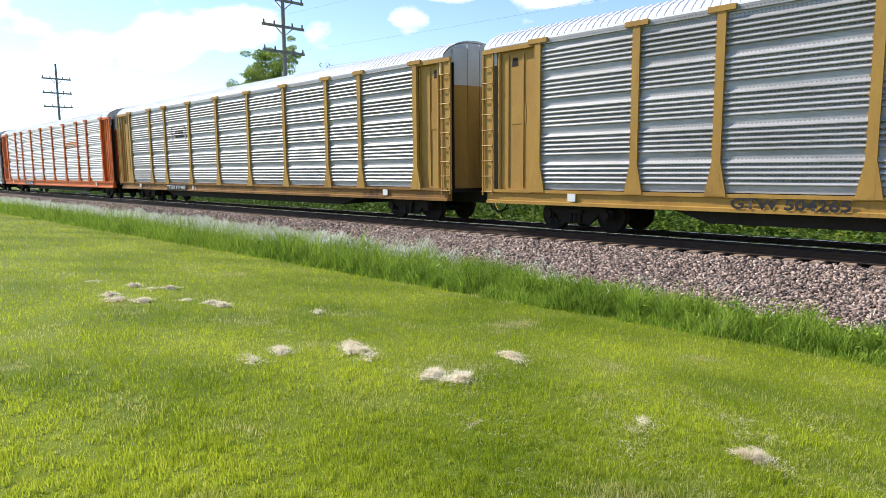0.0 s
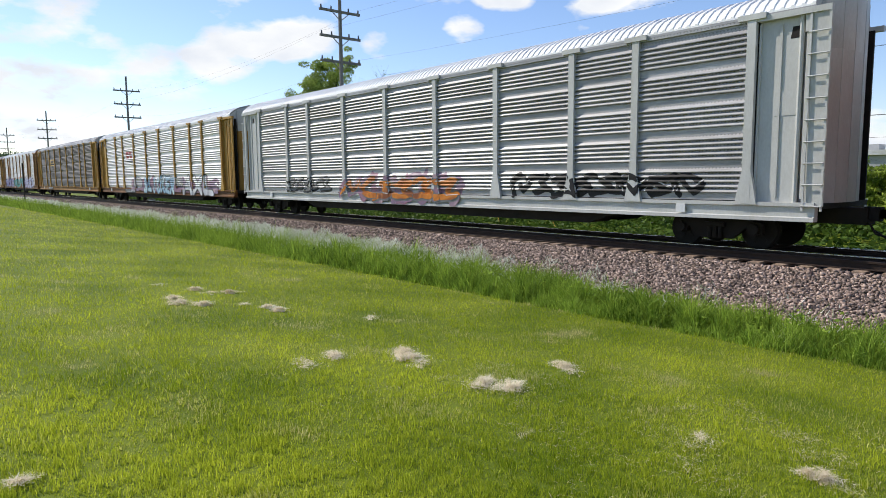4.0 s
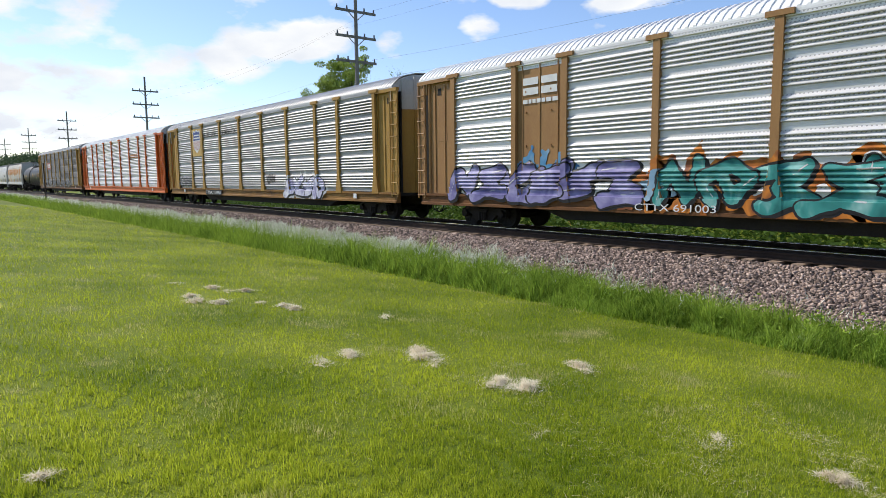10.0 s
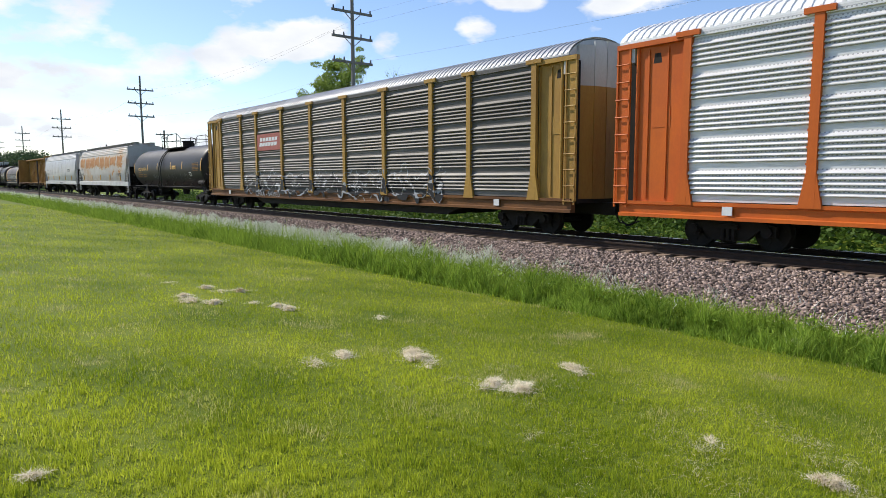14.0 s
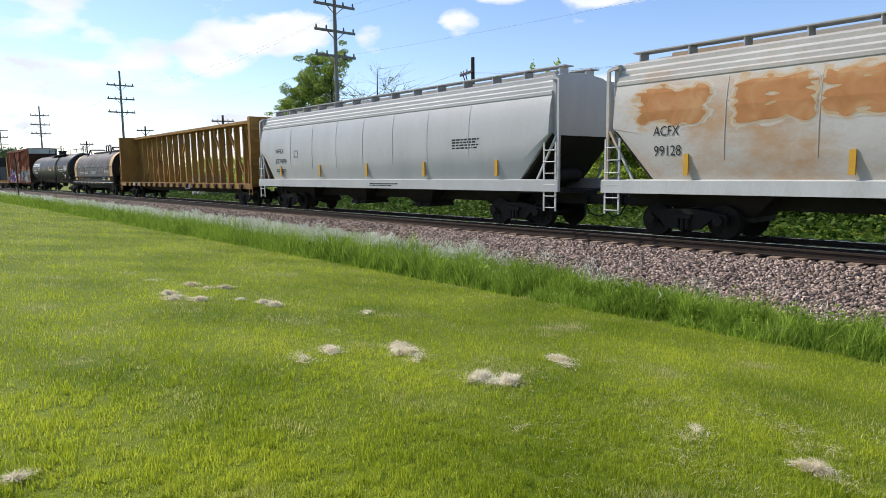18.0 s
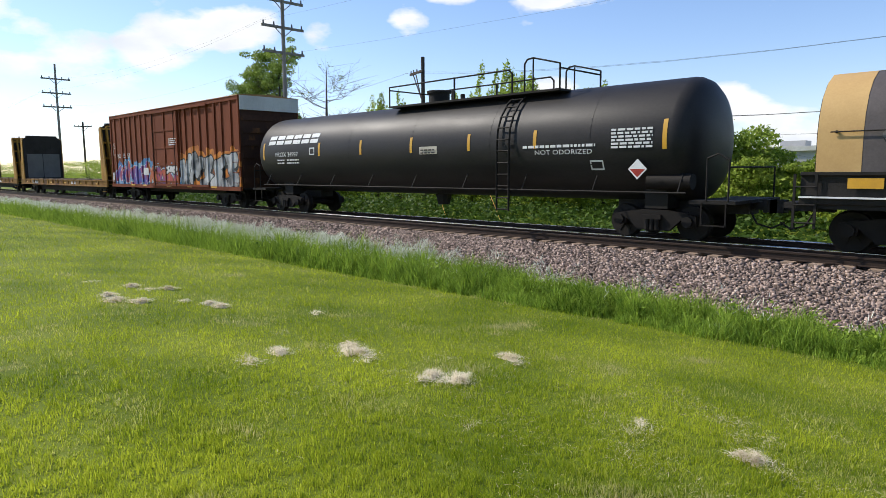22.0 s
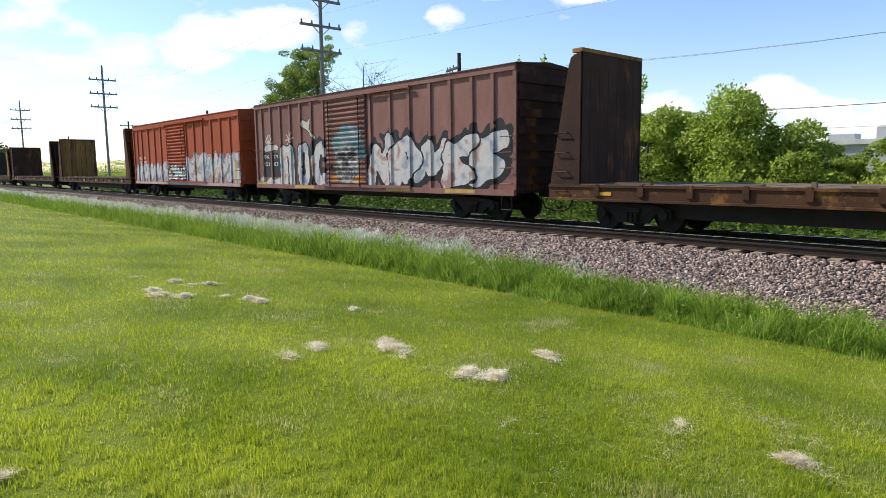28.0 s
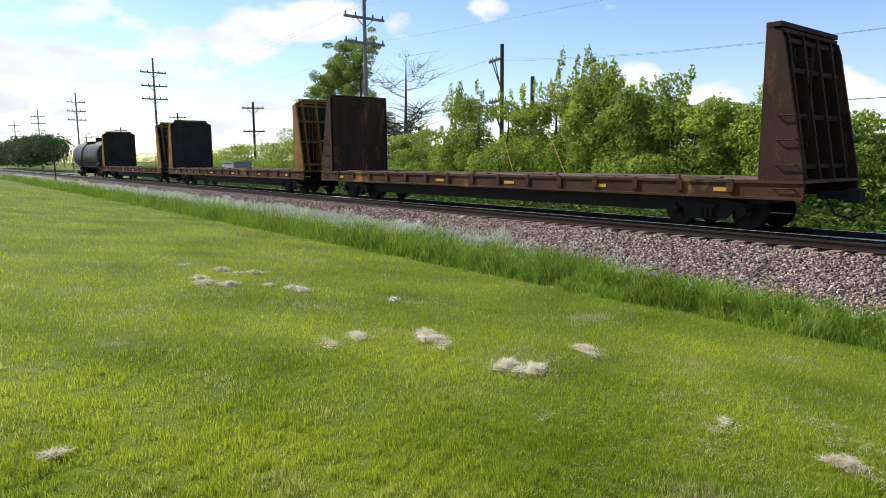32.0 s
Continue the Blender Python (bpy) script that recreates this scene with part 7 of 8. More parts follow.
    for k in range(5):
        x = -h + 2.4 + (2 * h - 4.8) * k / 4
        part("marker_strip", Shape().box(x - 0.06, x + 0.06, -1.625, -1.58, 1.55, 2.05), AMBER, t, "yellow reflective strip")
    for x in (-6.1, -4.15, -2.2, -0.25, 1.7, 3.7, 5.8):
        pr = [(-1.594, 1.9), (-1.610, 2.5), (-1.590, 3.1), (-1.530, 3.55), (-1.452, 3.80), (-1.43, 3.80), (-1.50, 3.55), (-1.56, 3.1), (-1.58, 2.5), (-1.565, 1.9)]
        part("weld_rib", Shape().sweep(pr, x - 0.008, x + 0.008), mat, t)
    running_gear(t, L, 2.1, 0.6)
    if marks:
        marks(t, h)
    return t


# ---- centre-beam flat car ----
def center_beam(front, rear, label):
    t, L = car("centre_beam_car", label, front, rear)
    h = L / 2
    part("deck", Shape().box(-h, h, -1.45, 1.45, 1.02, 1.16), CENTER_Y, t)
    part("side_sill", Shape().box(-h, h, -1.5, -1.42, 0.92, 1.2).box(-h, h, 1.42, 1.5, 0.92, 1.2), CENTER_Y, t)
    part("centre_sill", Shape().box(-h + 2.5, h - 2.5, -0.5, 0.5, 0.62, 1.02), GRIME, t)
    for sx in (-1, 1):
        s = Shape().box(*sorted((sx * (h - 0.25), sx * h)), -1.45, 1.45, 1.1, 4.6)
        for z in (1.6, 2.2, 2.8, 3.4, 4.0):
            part("end_rib", Shape().box(*sorted((sx * h, sx * (h + 0.08))), -1.4, 1.4, z - 0.08, z + 0.08), CENTER_Y, t)
        part("end_bulkhead", s, CENTER_Y, t)
        s = Shape().slab([(sx * (h - 0.25), 1.15), (sx * (h - 1.5), 1.15), (sx * (h - 1.5), 4.4), (sx * (h - 0.25), 4.6)], -0.1, 0.1)
        part("web_plate", s, CENTER_Y, t)
        ladder(t, sx * (h - 0.14), -1.48, 0.6, 2.4, 0.36, CENTER_Y, 5)
    part("top_chord", Shape().box(-h + 0.2, h - 0.2, -0.42, 0.42, 4.44, 4.60), CENTER_Y, t)
    n = 19
    xs = [-h + 1.5 + (2 * h - 3.0) * k / (n - 1) for k in range(n)]
    col = Shape().slab([(-0.058, 1.16), (0.058, 1.16), (0.058, 4.44), (-0.058, 4.44)], -0.16, 0.16)
    for z in (1.5, 2.2, 2.9, 3.6, 4.2):
        col.box(-0.075, 0.075, -0.175, -0.16, z - 0.03, z + 0.03)
    col = col.mesh("column", CENTER_Y)
    for x in xs:
        part("column", col, None, t).matrix_basis = pose(x, 0, 0)
    for i in range(2, n - 2, 2):
        a, b = xs[i], xs[i - 2] if i < n / 2 else xs[i + 2]
        d = part("diagonal", Shape().beam((a, 0, 4.3), (b, 0, 1.25), 0.10, 0.12), CENTER_Y, t)
        q = 1 if b > a else -1
        part("gusset", Shape().slab([(a - q * 0.05, 4.44), (a + q * 0.42, 4.44), (a + q * 0.36, 4.14), (a + q * 0.12, 3.92), (a - q * 0.05, 4.0)], -0.07, 0.07), CENTER_Y, d)
    for i in range(0, n):
        part("winch", Shape().cyl((xs[i] + 0.3, -1.60, 1.02), (xs[i] + 0.3, -1.50, 1.02), 0.13, 0.13, 9).box(xs[i] + 0.08, xs[i] + 0.52, -1.57, -1.50, 1.06, 1.16), DARK_RUST, t)
    running_gear(t, L, 1.9, 0.45)
    return t


# ---- covered coil car ----
def coil_car(front, rear, label):
    t, L = car("coil_car", label, front, rear)
    h = L / 2
    part("side_sill", Shape().sweep([(-1.5, 0.98), (-1.55, 1.0), (-1.55, 1.12), (-1.48, 1.15), (-1.48, 1.55), (-1.55, 1.58), (-1.55, 1.64), (-1.3, 1.64), (-1.3, 0.98)], -h, h), GRIME, t)
    part("side_sill", Shape().sweep([(1.5, 0.98), (1.55, 1.12), (1.48, 1.55), (1.55, 1.64), (1.3, 1.64), (1.3, 0.98)], -h, h), GRIME, t)
    part("deck", Shape().box(-h - 0.3, h + 0.3, -1.5, 1.5, 0.9, 1.02), GRIME, t)
    sec = [(-1.5, 1.62), (-1.5, 2.4), (-1.44, 2.75), (-1.28, 3.12), (-1.0, 3.42), (-0.62, 3.62), (0, 3.7)]
    sec = sec + [(-y, z) for y, z in reversed(sec[:-1])]
    body = Shape().rings([[(x, y, z) for y, z in sec] for x in (-h + 1.05, -h / 3, h / 3, h - 1.05)])
    c = part("cover", body, COIL_GREY, t, smooth=True)
    for sx in (-1, 1):
        b = Shape().rings([[(x, y * k, 1.62 + (z - 1.62) * k) for y, z in sec] for x, k in ((sx * (h - 1.05), 1.004), (sx * (h - 0.26), 1.004))], False)
        part("cover_band", b, COIL_CREAM, t, "cream end band", True)
        b = Shape().rings([[(x, y * k, 1.62 + (z - 1.62) * k) for y, z in sec] for x, k in ((sx * (h - 0.30), 0.999), (sx * (h - 0.24), 0.985))])
        part("cover_end", b, GRIME, t, "dark end plate")
    tube = Shape().box(-h + 2.2, h - 2.2, -0.16, 0.16, 3.7, 3.84)
    for x in (-h + 3.0, h - 3.0):
        tube.beam((x, -1.05, 3.15), (x, -0.62, 4.05), 0.1, 0.1).beam((x, -0.62, 4.05), (x, 0.62, 4.05), 0.1, 0.1).beam((x, -0.62, 4.0), (x + 0.45, -0.62, 3.6), 0.07, 0.07)
    for x in (-0.45, 0.35):
        pts = [(x + 0.35 * math.sin(a), 0, 3.78 + 0.45 + 0.12 * math.cos(a)) for a in np.linspace(-1.3, 1.3, 7)]
        tube.rod([(x - 0.34, 0, 3.75)] + pts + [(x + 0.34, 0, 3.75)], 0.05)
    part("lifting_frame", tube, GRIME, t)
    r = Shape().rod([(-h + 0.5, -1.56, 2.42), (h - 0.5, -1.56, 2.42)], 0.014)
    for k in range(12):
        x = -h + 0.6 + (2 * h - 1.2) * k / 11
        r.cyl((x, -1.56, 2.42), (x, -1.49, 2.42), 0.03, 0.03, 6)
    part("grab_wire", r, GRIME, t)
    part("running_board", Shape().box(-h, h, -1.62, -1.5, 1.12, 1.15), CHALK, t, "pale edge strip")
    for sx in (-1, 1):
        part("marker_plate", Shape().box(*sorted((sx * (h - 0.85), sx * (h - 1.45))), -1.565, -1.54, 1.32, 1.52), AMBER, t, "yellow plate")
        ladder(t, sx * (h - 0.1), -1.54, 0.5, 1.6, 0.4, GRIME, 3)
    for k in range(7):
        x = -h + 3 + (2 * h - 6) * k / 6
        part("marker_strip", Shape().box(x - 0.25, x + 0.25, -1.56, -1.54, 1.02, 1.1), AMBER, t, "yellow strip")
    part("centre_sill", Shape().box(-h + 2, h - 2, -0.8, 0.8, 0.6, 0.9), GRIME, t)
    running_gear(t, L, 1.7, 1.0)
    return t


# ---- box cars ----
def box_car(front, rear, label, mat, top, ribs, door_at=0.0, door_w=3.2, end_mat=None, white_top=False, corr_door=False, chord=0.18, gable=0.12, marks=None):
    t, L = car("box_car", label, front, rear)
    h, w = L / 2, HALF - 0.11
    end_mat = end_mat or mat
    part("side_wall", Shape().box(-h, h, -w, -w + 0.08, 0.98, top), mat, t)
    part("side_wall", Shape().box(-h, h, w - 0.08, w, 0.98, top), mat, t)
    part("floor", Shape().box(-h, h, -w + 0.08, w - 0.08, 0.9, 1.05), GRIME, t)
    part("side_sill", Shape().box(-h, h, -w - 0.1, -w + 0.02, 0.84, 1.02).box(-h, h, w - 0.02, w + 0.1, 0.84, 1.02), mat, t)
    part("centre_sill", Shape().box(-h + 1.5, h - 1.5, -0.6, 0.6, 0.6, 0.9), GRIME, t)
    part("top_chord", Shape().box(-h, h, -w - 0.07, -w, top - chord, top).box(-h, h, w, w + 0.07, top - chord, top), mat, t)
    part("roof", Shape().sweep([(-w - 0.1, top), (-w - 0.08, top + 0.03), (0, top + gable), (w + 0.08, top + 0.03), (w + 0.1, top)], -h - 0.03, h + 0.03), TAN_P if white_top else end_mat, t)
    rib = rack_mesh(("rib", mat.name, top), lambda: Shape().slab([(-0.07, 1.02), (0.07, 1.02), (0.07, top - chord), (-0.07, top - chord)], -w - RIB, -w).mesh("side_rib", mat))
    for side in (0, 180):
        for x in ribs:
            o = part("side_rib", rib, None, t)
            o.matrix_basis = pose(x if side == 0 else -x, 0, 0, 0, 0, side)
    for sx in (-1, 1):
        s = Shape().box(*sorted((sx * (h - 0.06), sx * (h + 0.005))), -w + 0.004, w - 0.004, 0.984, top - 0.004)
        for k in range(7):
            z = 1.3 + k * (top - 1.7) / 6
            part("end_rib", Shape().sweep([(-w + 0.08, z - 0.12), (w - 0.08, z - 0.12), (w - 0.08, z + 0.12), (-w + 0.08, z + 0.12)], *sorted((sx * h, sx * (h + 0.07)))), end_mat, t)
        if white_top:
            part("end_wall", s, end_mat, t)
            part("end_cap", Shape().box(*sorted((sx * (h + 0.0), sx * (h + 0.09))), -w, w, top - 0.62, top), WHITE_P, t, "white painted top of the end wall")
        else:
            part("end_wall", s, end_mat, t)
        grab_irons(t, sx * (h - 0.28), -w - 0.1, 1.2, 2.6, 0.46, mat, 4)
        part("step", Shape().rod([(sx * (h - 0.5), -w - 0.08, 0.85), (sx * (h - 0.5), -w - 0.08, 0.42), (sx * (h - 0.1), -w - 0.08, 0.42), (sx * (h - 0.1), -w - 0.08, 0.85)], 0.02), RUNNING, t)
        b = Shape().rod([(sx * (h + 0.3), -0.9, 1.1), (sx * (h + 0.3), 0.9, 1.1)], 0.02)
        part("crossover_step", b, GRIME, t)
    d = Shape()
    x0, x1 = door_at - door_w / 2, door_at + door_w / 2
    if corr_door:
        prof, z = [], 1.1
        while z < top - 0.3:
            prof += [(-w - 0.05, z), (-w - 0.12, z + 0.05), (-w - 0.12, z + 0.1), (-w - 0.05, z + 0.15)]
            z += 0.19
        d.sweep(prof + [(-w - 0.02, z), (-w - 0.02, 1.1)], x0, x1)
    else:
        d.box(x0, x1, -w - 0.09, -w - 0.03, 1.08, top - 0.2)
        for xx in (x0 + 0.08, (x0 + x1) / 2, x1 - 0.08):
            d.box(xx - 0.05, xx + 0.05, -w - 0.14, -w - 0.09, 1.08, top - 0.2)
        for z in (1.2, 2.1, 3.0, 3.9):
            d.box(x0, x1, -w - 0.12, -w - 0.09, z - 0.05, z + 0.05)
    dr = part("sliding_door", d, mat, t)
    part("door_rod", Shape().cyl((x0 + 0.3, -w - 0.17, 1.0), (x0 + 0.3, -w - 0.17, top - 0.3), 0.022, 0.022, 6).cyl((x1 - 0.3, -w - 0.17, 1.0), (x1 - 0.3, -w - 0.17, top - 0.3), 0.022, 0.022, 6).box(x0 + 0.1, x0 + 0.5, -w - 0.2, -w - 0.15, 1.75, 1.85), end_mat, dr)
    for z0, z1 in ((0.98, 1.08), (top - 0.24, top - 0.16)):
        part("door_track", Shape().box(x0 - 0.3, min(h, x1 + door_w), -w - 0.16, -w - 0.095, z0, z1), mat, t)
    running_gear(t, L, 2.2, 0.62)
    if marks:
        marks(t, h, w)
    return t


# ---- bulkhead flats ----
def bulkhead_flat(front, rear, label, sill, face, frame_mat, top=4.72, clip=True, patches=True, marks=None, tall=None, cap=None):
    t, L = car("bulkhead_flat_car", label, front, rear)
    h = L / 2
    part("side_sill", Shape().sweep([(-1.44, 0.78), (-1.55, 0.78), (-1.55, 0.83), (-1.52, 0.84), (-1.52, 1.13), (-1.56, 1.14), (-1.56, 1.2), (-1.44, 1.2)], -h, h), sill, t)
    part("side_sill", Shape().box(-h, h, 1.44, 1.52, 0.78, 1.2), sill, t)
    part("centre_sill", Shape().slab([(-h + 1, 0.8), (-h + 1, 0.65), (-h + 4, 0.36), (h - 4, 0.36), (h - 1, 0.65), (h - 1, 0.8)], -0.9, 0.9), GRIME, t)
    plank = rack_mesh(("plank",), lambda: Shape().box(-0.215, 0.215, -1.48, 1.48, 1.15, 1.215).mesh("deck_plank", WOODY))
    n = int(2 * h / 0.44)
    for k in range(n):
        o = part("deck_plank", plank, None, t)
        o.matrix_basis = pose(-h + 0.22 + k * (2 * h - 0.44) / (n - 1), 0, random.uniform(-0.01, 0.012))
    pocket = rack_mesh(("pocket", sill.name), lambda: Shape().box(-0.08, 0.08, -1.58, -1.5, 0.92, 1.16).box(-0.05, 0.05, -1.57, -1.51, 1.16, 1.22).mesh("stake_pocket", sill))
    for k in range(15):
        o = part("stake_pocket", pocket, None, t)
        o.matrix_basis = pose(-h + 1.6 + (2 * h - 3.2) * k / 14, 0, 0)
    for k in range(5):
        x = -h + 3.2 + (2 * h - 6.4) * k / 4 + random.uniform(-0.4, 0.4)
        part("stake", Shape().box(x - 0.05, x + 0.05, -1.47, -1.37, 1.2, 1.2 + random.uniform(0.04, 0.14)), WOODY, t)
    for k in range(7):
        x = -h + 2.5 + (2 * h - 5) * k / 6
        part("lading_strip", Shape().box(x - 0.5, x + 0.5, -1.3, -1.1, 1.22, 1.26), WOODY, t)
    for sx in (-1, 1):
        tp = top if tall is None else tall[0 if sx < 0 else 1]
        c = 0.3 if clip else 0.0
        outline = [(-1.46, 1.2), (1.46, 1.2), (1.46, tp - c * 0.8), (1.46 - c * 1.1, tp), (-1.46 + c * 1.1, tp), (-1.46, tp - c * 0.8)]
        xi, xo = sx * (h - 1.0), sx * (h - 0.86)
        b = Shape()
        k0 = len(b.v)
        for x in (xi, xo):
            b.v += [(x, y, z) for y, z in outline]
        m = len(outline)
        b.f += [tuple(range(m)), tuple(range(2 * m - 1, m - 1, -1))] + [(i, (i + 1) % m, m + (i + 1) % m, m + i) for i in range(m)]
        bk = part("bulkhead", b, face, t, "flat inner lining")
        for y in (-1.5, 1.42):
            pr = [(xi, 0.8), (sx * (h - 0.02), 0.8), (sx * (h - 0.05), 1.4), (sx * (h - 0.60), tp - 0.35), (sx * (h - 0.68), tp - 0.12), (xi, tp - c * 0.8)]
            part("side_plate", Shape().slab(pr, y, y + 0.08), frame_mat, bk)
        ribs = Shape()
        for y in (-1.1, -0.37, 0.37, 1.1):
            ribs.slab([(xo, 1.2), (sx * (h - 0.12), 1.2), (sx * (h - 0.70), tp - 0.1), (xo, tp - 0.1)], y - 0.05, y + 0.05)
        for z in (1.5, 2.6, 3.6, tp - 0.25):
            q = h - 0.12 - 0.58 * (z - 1.2) / (tp - 1.2)
            ribs.box(*sorted((xo, sx * (q - 0.06))), -1.42, 1.42, z - 0.05, z + 0.05)
        part("back_ribs", ribs, frame_mat, bk)
        part("top_plate", Shape().box(*sorted((xo, sx * (h - 0.68))), -1.4 + c, 1.4 - c, tp - 0.12, tp - 0.04), frame_mat, bk)
        part("top_cap", Shape().box(*sorted((sx * (h - 1.02), sx * (h - 0.7))), -1.47 + c * 1.1, 1.47 - c * 1.1, tp - 0.003, tp + 0.10), cap or frame_mat, bk)
        lining = Shape()
        for i in range(1, 7):
            y = -1.46 + 2.92 * i / 7
            lining.box(*sorted((xi - sx * 0.004, xi + sx * 0.01)), y - 0.012, y + 0.012, 1.25, tp - 0.4)
        part("lining_joints", lining, GRIME, bk)
        ladder(t, sx * (h - 0.5), -0.8, 1.2, tp - 0.4, 0.38, frame_mat, 7)
        if patches and sx < 0:
            s = Shape().box(xi, xi + 0.02, -1.2, -0.05, 1.3, 3.3).box(xi, xi + 0.02, 0.0, 1.25, 1.3, 2.4 if patches == 1 else 3.3)
            part("plywood_patch", s, PLY_G, bk, "grey plywood patch")
        grab_irons(t, sx * (h - 0.42), -1.53, 0.5, 2.6, 0.42, frame_mat, 5)
    for k in (0, 2, 3, 4, 5):
        x = -h + 1.8 + (2 * h - 3.6) * k / 5
        part("marker_strip", Shape().box(x - 0.22, x + 0.22, -1.535, -1.515, 0.93, 1.02), AMBER, t, "yellow reflective patch")
    running_gear(t, L, 2.4, 0.6)
    if marks:
        marks(t, h)
    return t


def other_cars():
    k = tank_car(-276.2, -292.95, "long black tank car with yellow marker strips")
    r, zc = 1.5, 2.43
    face_k = [(float(q), -math.sqrt(max(0.0, r * r - (q - zc) ** 2))) for q in np.linspace(zc - r * 0.95, zc + r * 0.95, 40)]
    letters(k, "UTLX 669214", -6.5, -4.35, 2.32, 2.54, AMBER, face_k, 2, (), 0.008)
    for x, z, w in ((-6.4, 2.16, 0.8), (-6.4, 2.0, 1.0), (-4.9, 2.0, 0.7), (-6.4, 1.86, 1.0), (-4.9, 1.86, 0.7)):
        bars(k, x, z, w, 1, SILL_YEL, -1.512, 0.05)
    for q in range(6):
        bars(k, 5.75, 2.66 - 0.09 * q, 1.15, 1, SILL_YEL, -1.505, 0.05)
    for x, z in ((-7.6, 86), (-4.0, 85), (-1.65, 85), (1.4, 84), (3.75, 84), (7.3, 84)):
        on_tank(k, x, z, 0.10, 0.5 if abs(x) < 7 else 0.8, AMBER, r, zc)
    on_tank(k, 2.1, 89, 0.8, 0.26, AMBER, r, zc, "notice")
    bars(k, 1.78, 2.42, 0.66, 2, INK, -1.522, 0.04, 0.09)
    lay(k, polygons([rect(5.0, 5.04, 1.86, 2.12), rect(5.4, 5.44, 1.86, 2.12), rect(5.0, 5.44, 1.86, 1.9), rect(5.0, 5.44, 2.08, 2.12), rect(5.2, 5.23, 1.86, 2.12)]), CHALK, face_k, 1, name="stencil_box")
    for x0, x1, sd in ((-2.9, -1.6, 11), (0.0, 2.2, 12), (3.0, 5.0, 13)):
        tag = spelled(5, x0, x1, 1.68, 2.02, 0.07, np.random.default_rng(sd))
        spray(k, lambda X, Z: stroke_depth(tag, X, Z, 0.04), (x0 - 0.1, x1 + 0.1, 1.5, 2.2), face_k, [(0, P_GREY, 1, 0, 0)], step=0.03, name="chalk_scrawl")
    l = hopper(-293.9, -312.7, "white covered hopper car blotched with brown rust", HOP_RUST)
    hop_face = [(1.44, -1.50), (1.9, -1.585), (2.5, -1.60), (3.1, -1.58), (3.55, -1.52), (3.82, -1.44)]
    rng = np.random.default_rng(44)
    for x in (-7.4, -5.1, -3.2, -1.25, 0.7, 2.7, 4.7, 6.9):
        a, b = x - 0.68 + float(rng.uniform(-0.12, 0.1)), x + 0.66 + float(rng.uniform(-0.1, 0.12))
        low = 2.85 + float(rng.uniform(-0.1, 0.25))
        blot = [((a, z), (b, z), 0.46) for z in (low + 0.1, (low + 3.5) / 2, 3.4)] + ([((x - 0.2, 2.2), (x + 0.25, 2.35), 0.22)] if rng.uniform() < 0.6 else [])
        seed = int(rng.integers(1000))
        edge = cloudy(blot, seed, 0.10, 0.8)
        patch = lambda X, Z: edge(X, Z) + 0.06 * rough_field(X * 0.35, Z * 1.6, 0.25, seed + 1)
        spray(l, patch, (x - 1.3, x + 1.3, 1.7, 3.81), hop_face, [(0.12, M_RUST_T, 0, 0, 0), (0.05, M_RUST_P, 1, 0, 0), (-0.02, M_RUST, 2, 0, 0)], step=0.03, name="rust_patch")
    letters(l, "ACFX", -7.88, -7.2, 2.5, 2.74, INK, hop_face, 3)
    letters(l, "99128", -7.85, -7.14, 2.02, 2.27, INK, hop_face, 3)
    bars(l, 6.2, 2.1, 1.2, 3, INK, -1.605)
    m = hopper(-314.15, -333.05, "clean light grey covered hopper car", HOP_GREY)
    letters(m, "WFRX", -7.55, -6.75, 2.62, 2.84, INK, hop_face, 2)
    letters(m, "877499", -7.55, -6.5, 2.15, 2.37, INK, hop_face, 2)
    bars(m, -7.5, 1.85, 0.9, 2, INK, -1.6)
    lay(m, polygons([rect(-5.75, -5.72, 2.42, 2.72), rect(-5.42, -5.39, 2.42, 2.72), rect(-5.75, -5.39, 2.42, 2.45), rect(-5.75, -5.39, 2.69, 2.72)]), INK, -1.6, 1, name="stencil_box")
    bars(m, 5.0, 2.7, 1.3, 4, INK, -1.6)
    bars(m, 0.2, 1.26, 1.8, 2, INK, -1.605, 0.04, 0.07)
    n = center_beam(-334.15, -357.55, "empty yellow centre-beam lumber car with open trusses")
    letters(n, "TTZX", -8.95, -8.0, 0.98, 1.16, CHALK, -1.505, 2)
    letters(n, "861", -7.5, -6.9, 0.98, 1.16, CHALK, -1.505, 2)
    lay(n, polygons([rect(2.2, 3.1, 0.82, 1.14)]), P_GREY, -1.505, 1, name="notice", label="grey stencilled plate")
    o = coil_car(-359.5, -372.95, "coil steel car under a dark grey cover with cream end bands")
    letters(o, "CSXT 495237", -5.05, -3.0, 1.4, 1.58, AMBER, -1.485, 2)
    face_o = [(1.62, -1.5), (2.4, -1.5), (2.75, -1.44), (3.12, -1.28)]
    letters(o, "RAMBO", -4.4, -2.85, 1.84, 2.06, P_WHITE, face_o, 2, (), 0.0)
    letters(o, "SUX", -2.45, -1.5, 1.84, 2.06, P_WHITE, face_o, 2, (), 0.0)
    ghost = spelled(8, -5.2, 4.6, 1.86, 2.62, 0.22, np.random.default_rng(19), 0.05)
    spray(o, lambda X, Z: stroke_depth(ghost, X, Z, 0.08), (-5.6, 5.0, 1.7, 2.8), face_o, [(0.05, P_BLACK, 0, 0.04, -0.03), (0, P_DUST, 1, 0, 0)], step=0.06)
    tag = spelled(4, -0.2, 0.9, 1.84, 2.12, 0.2, np.random.default_rng(5))
    spray(o, lambda X, Z: stroke_depth(tag, X, Z), (-0.4, 1.1, 1.7, 2.3), face_o, [(0, P_BLUE, 2, 0, 0)], step=0.03)
    tag = spelled(7, 3.9, 5.4, 1.86, 2.16, 0.1, np.random.default_rng(6))
